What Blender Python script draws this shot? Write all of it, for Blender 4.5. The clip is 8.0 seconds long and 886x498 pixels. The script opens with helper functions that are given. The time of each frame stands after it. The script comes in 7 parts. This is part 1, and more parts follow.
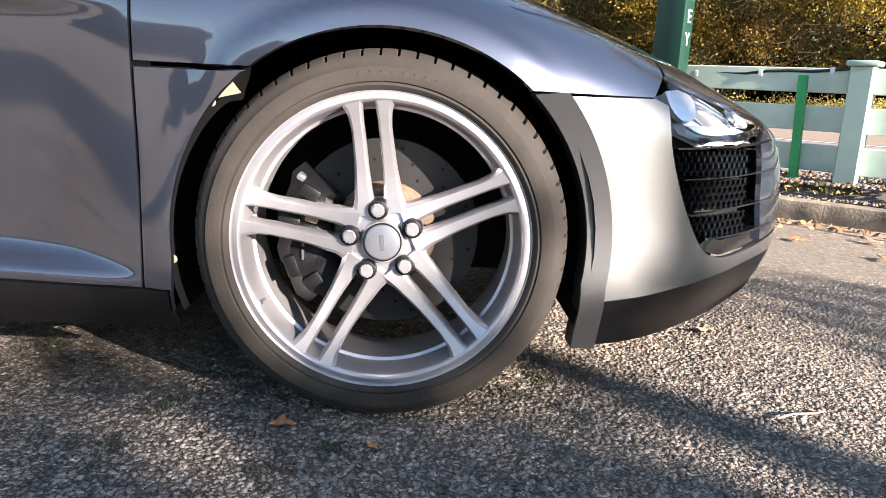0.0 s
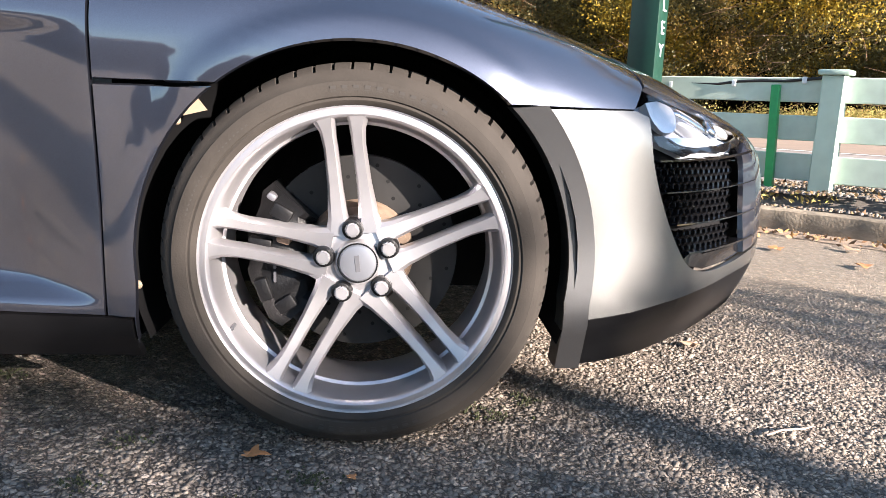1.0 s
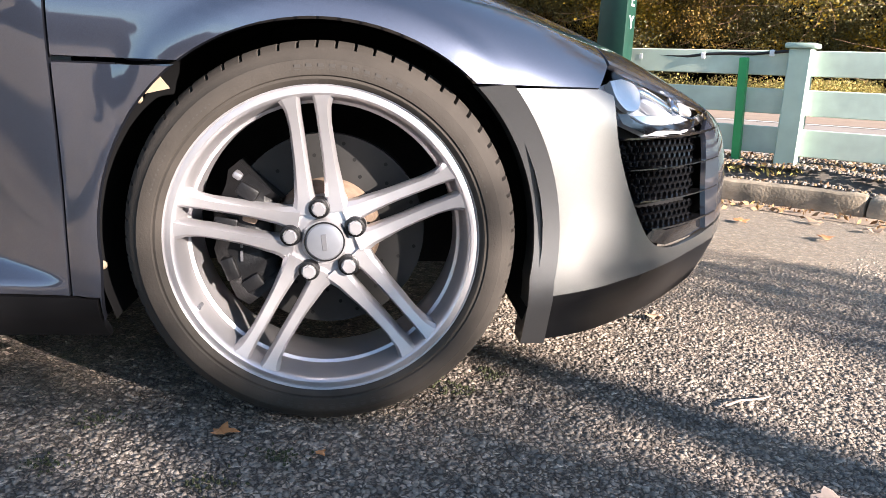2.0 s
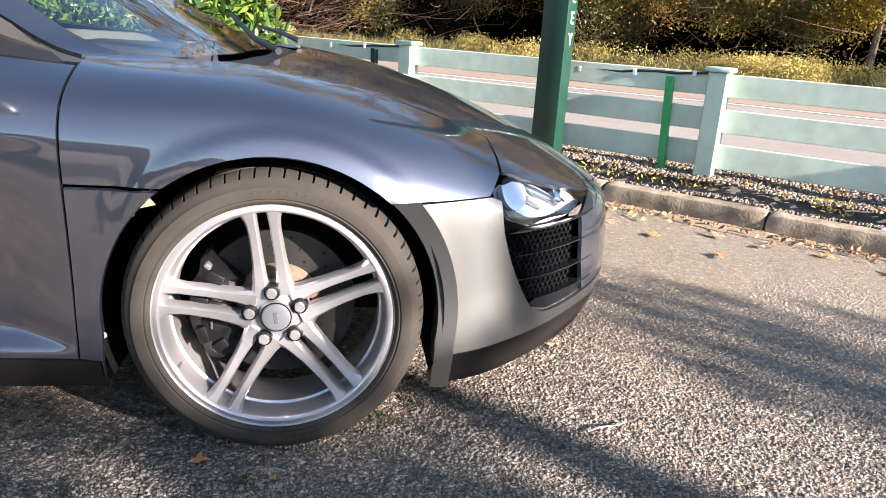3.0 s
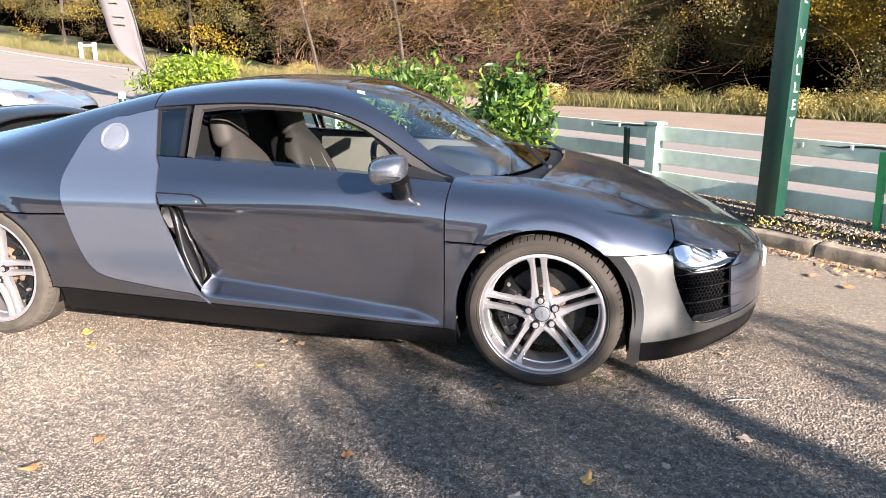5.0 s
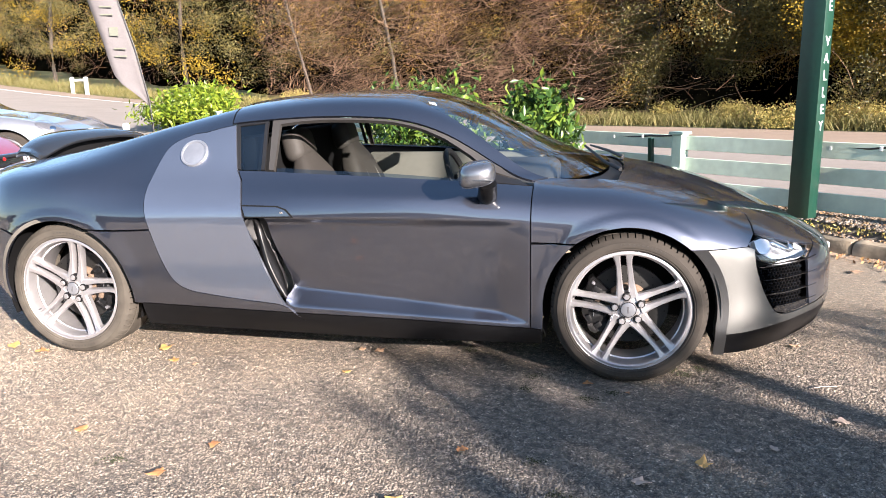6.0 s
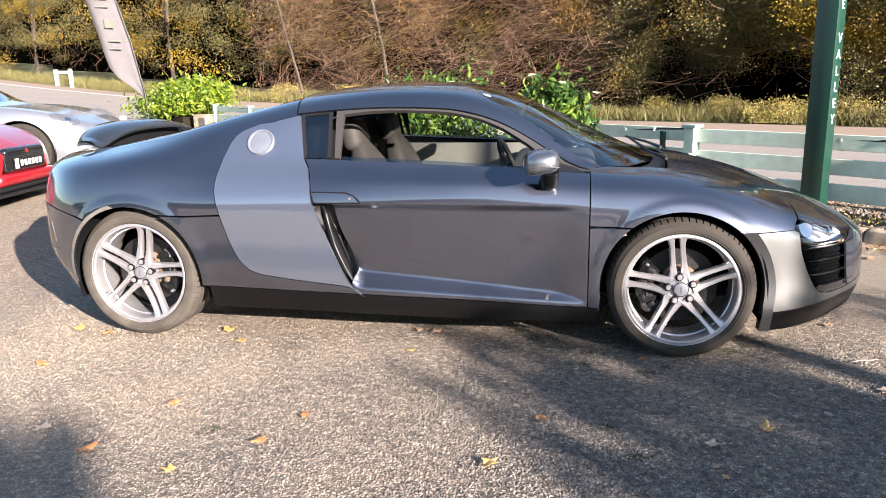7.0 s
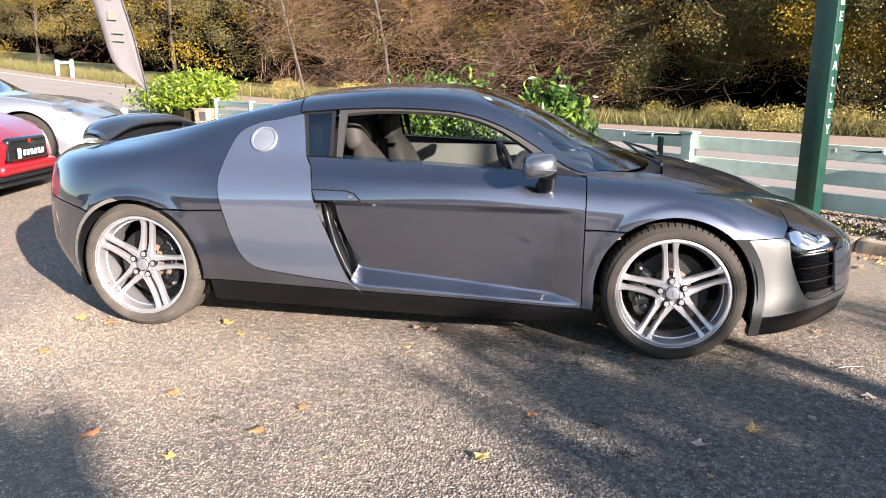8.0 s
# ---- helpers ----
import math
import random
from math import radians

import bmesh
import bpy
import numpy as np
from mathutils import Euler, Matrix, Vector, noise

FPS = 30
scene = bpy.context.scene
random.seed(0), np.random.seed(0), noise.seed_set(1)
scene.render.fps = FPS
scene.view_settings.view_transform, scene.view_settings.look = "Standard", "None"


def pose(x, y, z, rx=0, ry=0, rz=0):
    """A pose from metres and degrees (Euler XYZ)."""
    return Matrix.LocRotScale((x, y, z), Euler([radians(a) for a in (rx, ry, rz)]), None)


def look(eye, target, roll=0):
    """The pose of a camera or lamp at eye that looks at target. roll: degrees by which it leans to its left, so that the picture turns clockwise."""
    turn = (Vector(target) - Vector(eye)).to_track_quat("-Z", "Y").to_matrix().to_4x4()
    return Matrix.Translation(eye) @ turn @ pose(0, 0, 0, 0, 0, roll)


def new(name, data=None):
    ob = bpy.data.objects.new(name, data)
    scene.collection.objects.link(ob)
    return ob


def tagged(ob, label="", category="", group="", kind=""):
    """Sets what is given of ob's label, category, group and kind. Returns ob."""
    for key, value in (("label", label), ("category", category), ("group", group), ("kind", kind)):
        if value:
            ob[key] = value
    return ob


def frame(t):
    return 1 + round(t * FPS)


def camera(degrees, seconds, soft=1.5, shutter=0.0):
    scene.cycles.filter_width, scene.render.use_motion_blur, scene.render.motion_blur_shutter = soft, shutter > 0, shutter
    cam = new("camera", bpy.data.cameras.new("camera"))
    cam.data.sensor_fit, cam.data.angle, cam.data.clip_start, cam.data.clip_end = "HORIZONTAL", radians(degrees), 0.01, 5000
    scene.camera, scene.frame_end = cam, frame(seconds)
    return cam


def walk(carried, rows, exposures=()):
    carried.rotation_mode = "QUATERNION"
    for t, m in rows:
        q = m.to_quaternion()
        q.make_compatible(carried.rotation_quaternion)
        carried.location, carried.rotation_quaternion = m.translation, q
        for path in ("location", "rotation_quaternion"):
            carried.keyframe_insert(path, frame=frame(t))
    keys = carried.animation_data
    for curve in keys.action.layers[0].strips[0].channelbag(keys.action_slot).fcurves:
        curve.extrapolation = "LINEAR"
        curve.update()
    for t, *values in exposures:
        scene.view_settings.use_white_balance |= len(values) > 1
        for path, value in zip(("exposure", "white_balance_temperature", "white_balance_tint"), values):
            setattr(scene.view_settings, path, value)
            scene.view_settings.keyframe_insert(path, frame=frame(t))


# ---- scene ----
cam = camera(62.3, 8.0, soft=0.5)
PATH = [
    (0, (0.063, -2.158, 0.598), (0.13, -0.208, 0.157), 2.8),
    (0.5, (0.068, -2.127, 0.592), (0.154, -0.17, 0.188), 2.2),
    (1, (0.065, -2.112, 0.599), (0.19, -0.157, 0.195), 2.1),
    (2.3, (0.08, -2.13, 0.631), (0.299, -0.21, 0.116), 2.3),
    (2.5, (0.084, -2.165, 0.697), (0.321, -0.254, 0.158), 2.4),
    (3, (0.124, -2.43, 0.96), (0.416, -0.541, 0.37), 3.7),
    (3.5, (0.162, -2.805, 1.094), (0.306, -0.89, 0.536), 4.0),
    (4, (0.207, -3.135, 1.225), (0.072, -1.199, 0.74), 3.5),
    (4.5, (0.19, -3.485, 1.29), (-0.096, -1.57, 0.792), 2.0),
    (5, (0.217, -3.783, 1.321), (-0.202, -1.891, 0.827), 0.4),
    (5.2, (0.195, -3.864, 1.31), (-0.241, -1.964, 0.866), 0.1),
    (6.3, (-0.31, -3.998, 1.246), (-0.683, -2.08, 0.818), -1.8),
    (6.5, (-0.381, -4.042, 1.245), (-0.738, -2.123, 0.812), -1.6),
    (7, (-0.497, -4.217, 1.253), (-0.837, -2.297, 0.808), -1.0),
    (7.5, (-0.505, -4.282, 1.266), (-0.844, -2.362, 0.819), -0.2),
    (8, (-0.489, -4.283, 1.268), (-0.821, -2.362, 0.821), 0.4),
]
walk(cam, [(t, look(eye, target, roll)) for t, eye, target, roll in PATH], [(0, 2.62), (3.5, 2.62), (5.2, 2.52), (6.3, 2.44), (8, 2.42)])

# ---- light ----
SUN_TO = Vector((0.717, -0.691, 0.325)).normalized()
sun_el = math.asin(SUN_TO.z)
sun_az = math.atan2(SUN_TO.x, SUN_TO.y)
world = bpy.data.worlds.new("world")
scene.world = world
world.use_nodes = True
wn = world.node_tree
wn.nodes.clear()
sky = wn.nodes.new("ShaderNodeTexSky")
sky.sky_type = "NISHITA"
sky.sun_disc = False
sky.sun_elevation = sun_el
sky.sun_rotation = sun_az
sky.air_density, sky.dust_density, sky.ozone_density = 1.0, 0.4, 2.0
sky_bg = wn.nodes.new("ShaderNodeBackground")
sky_bg.inputs["Strength"].default_value = 0.066
sky_out = wn.nodes.new("ShaderNodeOutputWorld")
wn.links.new(sky.outputs[0], sky_bg.inputs[0])
wn.links.new(sky_bg.outputs[0], sky_out.inputs[0])
sun_data = bpy.data.lights.new("sun", "SUN")
sun_data.energy, sun_data.angle, sun_data.color = 4.9, radians(0.6), (1.0, 0.878, 0.80)
sun = new("sun", sun_data)
sun.matrix_world = look(SUN_TO * 60, (0, 0, 0))


# ---- materials ----
def material(name):
    m = bpy.data.materials.new(name)
    m.use_nodes = True
    t = m.node_tree
    return m, t, t.nodes["Principled BSDF"], t.nodes, t.links


def plain(name, color, rough=0.6, metal=0.0, coat=0.0, vary=0.12, scale=30.0, bump=0.0, bump_scale=200.0, spec=0.5):
    """Colour with noise at two scales, and fine relief."""
    m, t, p, n, l = material(name)
    co = n.new("ShaderNodeTexCoord")
    a = n.new("ShaderNodeTexNoise")
    a.inputs["Scale"].default_value = scale
    a.inputs["Detail"].default_value = 6
    b = n.new("ShaderNodeTexNoise")
    b.inputs["Scale"].default_value = scale / 9
    l.new(co.outputs["Object"], a.inputs["Vector"])
    l.new(co.outputs["Object"], b.inputs["Vector"])
    mul = n.new("ShaderNodeMath")
    mul.operation = "MULTIPLY"
    l.new(a.outputs["Fac"], mul.inputs[0])
    l.new(b.outputs["Fac"], mul.inputs[1])
    ramp = n.new("ShaderNodeValToRGB")
    ramp.color_ramp.elements[0].position = 0.08
    ramp.color_ramp.elements[1].position = 0.45
    ramp.color_ramp.elements[0].color = (*[c * (1 - vary) for c in color], 1)
    ramp.color_ramp.elements[1].color = (*[min(1, c * (1 + vary)) for c in color], 1)
    l.new(mul.outputs[0], ramp.inputs[0])
    l.new(ramp.outputs[0], p.inputs["Base Color"])
    p.inputs["Roughness"].default_value = rough
    p.inputs["Metallic"].default_value = metal
    p.inputs["Coat Weight"].default_value = coat
    p.inputs["Coat Roughness"].default_value = 0.04
    p.inputs["Specular IOR Level"].default_value = spec
    if bump:
        c = n.new("ShaderNodeTexNoise")
        c.inputs["Scale"].default_value = bump_scale
        c.inputs["Detail"].default_value = 4
        l.new(co.outputs["Object"], c.inputs["Vector"])
        bu = n.new("ShaderNodeBump")
        bu.inputs["Strength"].default_value = bump
        bu.inputs["Distance"].default_value = 0.004
        l.new(c.outputs["Fac"], bu.inputs["Height"])
        l.new(bu.outputs[0], p.inputs["Normal"])
    return m


def island_colors(name, colors, rough=0.6, translucent=0.0, spec=0.3, clump=0.0):
    """A colour for each loose piece of a mesh, from a ramp; clump: how far neighbours share it."""
    m, t, p, n, l = material(name)
    g = n.new("ShaderNodeNewGeometry")
    co = n.new("ShaderNodeTexCoord")
    cl = n.new("ShaderNodeTexNoise")
    cl.inputs["Scale"].default_value = 1.15
    cl.inputs["Detail"].default_value = 3
    l.new(co.outputs["Object"], cl.inputs["Vector"])
    sharp = n.new("ShaderNodeMapRange")
    sharp.inputs["From Min"].default_value = 0.32
    sharp.inputs["From Max"].default_value = 0.68
    l.new(cl.outputs["Fac"], sharp.inputs["Value"])
    both_f = n.new("ShaderNodeMix")
    both_f.inputs[0].default_value = clump
    l.new(g.outputs["Random Per Island"], both_f.inputs[2])
    l.new(sharp.outputs[0], both_f.inputs[3])
    ramp = n.new("ShaderNodeValToRGB")
    e = ramp.color_ramp.elements
    while len(e) < len(colors):
        e.new(0.5)
    for i, c in enumerate(colors):
        e[i].position = i / (len(colors) - 1)
        e[i].color = (*c, 1)
    l.new(both_f.outputs[0], ramp.inputs[0])
    l.new(ramp.outputs[0], p.inputs["Base Color"])
    p.inputs["Roughness"].default_value = rough
    p.inputs["Specular IOR Level"].default_value = spec
    if translucent:
        tr = n.new("ShaderNodeBsdfTranslucent")
        mix = n.new("ShaderNodeMixShader")
        mix.inputs[0].default_value = translucent
        l.new(ramp.outputs[0], tr.inputs["Color"])
        l.new(p.outputs[0], mix.inputs[1])
        l.new(tr.outputs[0], mix.inputs[2])
        l.new(mix.outputs[0], n["Material Output"].inputs["Surface"])
    return m


def paint(name, color, metal=0.8, rough=0.38, flake=0.10, coat_ior=1.95, glint=1.0, gloss=(0.035, 0.065)):
    """Metallic car paint: flakes under clear lacquer, with light dust."""
    m, t, p, n, l = material(name)
    co = n.new("ShaderNodeTexCoord")
    v = n.new("ShaderNodeTexVoronoi")
    v.inputs["Scale"].default_value = 900
    l.new(co.outputs["Object"], v.inputs["Vector"])
    big = n.new("ShaderNodeTexNoise")
    big.inputs["Scale"].default_value = 5
    big.inputs["Detail"].default_value = 5
    l.new(co.outputs["Object"], big.inputs["Vector"])
    mixc = n.new("ShaderNodeMix")
    mixc.data_type = "RGBA"
    mixc.inputs[6].default_value = (*[c * (1 - flake) for c in color], 1)
    mixc.inputs[7].default_value = (*[c * (1 + flake) for c in color], 1)
    l.new(v.outputs["Color"], mixc.inputs[0])
    cr = n.new("ShaderNodeMapRange")
    cr.inputs["To Min"].default_value, cr.inputs["To Max"].default_value = gloss
    l.new(big.outputs["Fac"], cr.inputs["Value"])
    wide = n.new("ShaderNodeBsdfPrincipled")
    bright = n.new("ShaderNodeMix")
    bright.data_type, bright.blend_type = "RGBA", "MULTIPLY"
    bright.inputs[0].default_value = 1.0
    bright.inputs[7].default_value = (glint, glint, glint, 1)
    l.new(mixc.outputs[2], bright.inputs[6])
    for lobe, level, tone in ((p, rough - 0.08, mixc), (wide, rough + 0.13, bright)):
        l.new(tone.outputs[2], lobe.inputs["Base Color"])
        rr = n.new("ShaderNodeMapRange")
        rr.inputs["To Min"].default_value = level - 0.04
        rr.inputs["To Max"].default_value = level + 0.05
        l.new(big.outputs["Fac"], rr.inputs["Value"])
        l.new(rr.outputs[0], lobe.inputs["Roughness"])
        lobe.inputs["Metallic"].default_value = metal
        lobe.inputs["Coat Weight"].default_value = 1.0
        lobe.inputs["Coat IOR"].default_value = coat_ior
        l.new(cr.outputs[0], lobe.inputs["Coat Roughness"])
    both_lobes = n.new("ShaderNodeMixShader")
    both_lobes.inputs[0].default_value = 0.64
    l.new(p.outputs[0], both_lobes.inputs[1])
    l.new(wide.outputs[0], both_lobes.inputs[2])
    l.new(both_lobes.outputs[0], n["Material Output"].inputs["Surface"])
    return m


def glass(name, color=(0.9, 0.95, 0.93), rough=0.0, base=0.14):
    m, t, p, n, l = material(name)
    tr = n.new("ShaderNodeBsdfTransparent")
    tr.inputs[0].default_value = (*color, 1)
    gl = n.new("ShaderNodeBsdfGlossy")
    gl.inputs["Roughness"].default_value = 0.02 + rough
    fr = n.new("ShaderNodeLayerWeight")
    fr.inputs["Blend"].default_value = 0.5
    p5 = n.new("ShaderNodeMath")
    p5.operation = "POWER"
    p5.inputs[1].default_value = 5.0
    l.new(fr.outputs["Facing"], p5.inputs[0])
    sch = n.new("ShaderNodeMath")
    sch.operation = "MULTIPLY_ADD"
    sch.inputs[1].default_value = 0.92
    sch.inputs[2].default_value = base
    l.new(p5.outputs[0], sch.inputs[0])
    mix = n.new("ShaderNodeMixShader")
    l.new(sch.outputs[0], mix.inputs[0])
    l.new(tr.outputs[0], mix.inputs[1])
    l.new(gl.outputs[0], mix.inputs[2])
    l.new(mix.outputs[0], n["Material Output"].inputs["Surface"])
    return m


M = {
    "paint": paint("gunmetal_paint", (0.0295, 0.0322, 0.0432), metal=1.0, rough=0.38, coat_ior=2.15, glint=2.8),
    # bumper corner: paler, warmer and rougher than the body paint
    "bumper": paint("pale_bumper_paint", (0.0525, 0.0530, 0.0520), metal=1.0, rough=0.43, coat_ior=1.8, glint=2.1, gloss=(0.14, 0.22)),
    "blade": paint("silver_paint", (0.150, 0.170, 0.222), rough=0.32, coat_ior=2.1),
    "wrap": paint("sill_paint", (0.010, 0.0105, 0.012), metal=0.2, rough=0.45),
    "red": paint("red_paint", (0.21, 0.003, 0.008), metal=0.1, rough=0.4, coat_ior=1.55),
    "silver": paint("pale_silver_paint", (0.27, 0.28, 0.31), metal=0.7),
    "black": plain("black_plastic", (0.008, 0.008, 0.009), 0.45, bump=0.1, bump_scale=400, spec=0.35),
    "gloss": plain("gloss_black", (0.008, 0.008, 0.009), 0.12, coat=0.6),
    "seal": plain("grey_seal", (0.024, 0.022, 0.021), 0.6),
    "rubber": plain("tyre_rubber", (0.030, 0.0255, 0.0215), 0.85, spec=0.25, bump=0.15, bump_scale=250, vary=0.35, scale=14),
    "dusty_rubber": plain("dusty_tyre_rubber", (0.055, 0.048, 0.040), 0.85, spec=0.2, bump=0.15, bump_scale=250, vary=0.4, scale=14),
    "alloy": plain("silver_alloy", (0.49, 0.475, 0.487), 0.36, metal=0.80, vary=0.10, scale=20),
    "chrome": plain("chrome", (0.75, 0.76, 0.78), 0.12, metal=1.0),
    "disc": plain("worn_iron_disc", (0.009, 0.0085, 0.008), 0.5, metal=0.2, vary=0.4),
    "rust": plain("rusty_hub", (0.17, 0.12, 0.085), 0.7, metal=0.3, vary=0.4, scale=60),
    "cast": plain("black_caliper", (0.004, 0.004, 0.0045), 0.45, bump=0.2, spec=0.25),
    "leather": plain("taupe_leather", (0.027, 0.0245, 0.0225), 0.65, spec=0.25, bump=0.2, bump_scale=300),
    "cabin": plain("black_trim", (0.004, 0.004, 0.0045), 0.7, spec=0.15),
    "dash": plain("dash_plastic", (0.055, 0.055, 0.058), 0.55, spec=0.4, bump=0.1, bump_scale=300),
    "glass": glass("clear_glass", base=0.24),
    "lens": glass("lamp_lens", (0.97, 0.97, 0.97), base=0.05),
    "tint": glass("tinted_glass", (0.45, 0.52, 0.56)),
    "lamp_white": plain("lamp_white", (0.8, 0.8, 0.82), 0.2, metal=0.6),
    "green": plain("dark_green_paint", (0.0045, 0.031, 0.020), 0.4, vary=0.2, bump=0.05),
    "pale_green": plain("pale_green_paint", (0.33, 0.43, 0.36), 0.55, vary=0.15, scale=12, bump=0.1),
    # fence paint again, paler: sunlight on the boards put into the colour
    "board_green": plain("sunlit_board_green", (0.50, 0.575, 0.47), 0.6, vary=0.2, scale=9, bump=0.15),
    "stake": plain("bright_green_paint", (0.03, 0.30, 0.09), 0.4),
    "white": plain("white_paint", (0.78, 0.78, 0.76), 0.6),
    "cable": plain("black_cable", (0.012, 0.012, 0.012), 0.5),
    "kerb": plain("kerb_concrete", (0.235, 0.190, 0.135), 0.9, vary=0.65, scale=14, bump=0.8, bump_scale=70),
    "mulch": plain("stony_soil", (0.10, 0.085, 0.07), 0.95, vary=0.4, scale=40, bump=0.8, bump_scale=60),
    "soil": plain("grassy_ground", (0.10, 0.11, 0.045), 0.95, vary=0.5, scale=2, bump=0.6, bump_scale=30),
    "shoulder": plain("pale_tarmac", (0.225, 0.168, 0.128), 0.9, vary=0.15, scale=10, bump=0.3),
    "road": plain("road_tarmac", (0.215, 0.188, 0.168), 0.9, vary=0.12, scale=8, bump=0.3),
    "bark": plain("bark", (0.060, 0.047, 0.037), 0.9, vary=0.4, scale=12, bump=0.6, bump_scale=40),
    "flag": plain("flag_cloth", (0.088, 0.080, 0.084), 0.8),
    "grey_bar": plain("grey_print", (0.10, 0.105, 0.085), 0.8),
    "sand": plain("sandy_grit", (0.27, 0.20, 0.14), 0.95, vary=0.35, scale=30, bump=0.8, bump_scale=160),
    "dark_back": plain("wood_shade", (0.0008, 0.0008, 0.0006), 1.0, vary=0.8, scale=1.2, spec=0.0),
    "card": plain("pale_door_trim", (0.115, 0.112, 0.10), 0.6, vary=0.08),
    "mark": plain("moulded_rubber_mark", (0.020, 0.017, 0.0145), 0.8),
    "clip": plain("beige_plastic", (0.21, 0.165, 0.115), 0.6),
    # chipped flange paint; the rolled edge's shade is put into its dark base
    "arch_paint": paint("chipped_arch_paint", (0.030, 0.030, 0.031), metal=0.7, rough=0.6, flake=0.35, gloss=(0.25, 0.35)),
    "mirror_paint": paint("mirror_paint", (0.115, 0.120, 0.135), rough=0.34),
    "tail": plain("red_lamp", (0.35, 0.01, 0.01), 0.2, coat=0.5),
    "plate": plain("white_plate", (0.75, 0.75, 0.74), 0.4),
    "near_black": plain("dark_lip", (0.0035, 0.0035, 0.004), 0.36, spec=0.22, vary=0.25, scale=15),
    "timber": plain("dark_timber", (0.018, 0.014, 0.010), 0.95, spec=0.05, vary=0.4),
    "bowl": plain("lamp_bowl", (0.50, 0.50, 0.52), 0.35, metal=0.3),
    "badge": plain("cap_badge_grey", (0.20, 0.20, 0.215), 0.3, metal=0.6),
    "cap": plain("grey_cap", (0.30, 0.31, 0.34), 0.35, metal=0.7),
    "cladding": plain("dark_cladding", (0.055, 0.048, 0.042), 0.7, vary=0.25, scale=4),
    "slate": plain("slate_roof", (0.06, 0.06, 0.065), 0.7, vary=0.3, scale=6),
    "lip": plain("sunlit_arch_lip", (0.10, 0.092, 0.08), 0.6, vary=0.3, scale=25),
}


def clumped(m, low, high, scale=30):
    """Multiply a material's base colour by patches of a few centimetres: dusty stone against tarry gaps."""
    n, l = m.node_tree.nodes, m.node_tree.links
    p = next(q for q in n if q.type == "BSDF_PRINCIPLED")
    co, tex, ramp, mix = n.new("ShaderNodeTexCoord"), n.new("ShaderNodeTexNoise"), n.new("ShaderNodeValToRGB"), n.new("ShaderNodeMix")
    tex.inputs["Scale"].default_value = scale
    tex.inputs["Detail"].default_value = 4
    tex.inputs["Roughness"].default_value = 0.65
    l.new(co.outputs["Object"], tex.inputs["Vector"])
    l.new(tex.outputs["Fac"], ramp.inputs[0])
    e = ramp.color_ramp.elements
    e[0].position, e[0].color = 0.38, (low, low, low, 1)
    e[1].position, e[1].color = 0.64, (high, high * 0.98, high * 0.95, 1)
    mix.data_type, mix.blend_type = "RGBA", "MULTIPLY"
    mix.inputs[0].default_value = 1.0
    old = p.inputs["Base Color"].links[0].from_socket
    l.new(old, mix.inputs[6])
    l.new(ramp.outputs[0], mix.inputs[7])
    l.new(mix.outputs[2], p.inputs["Base Color"])
    return m


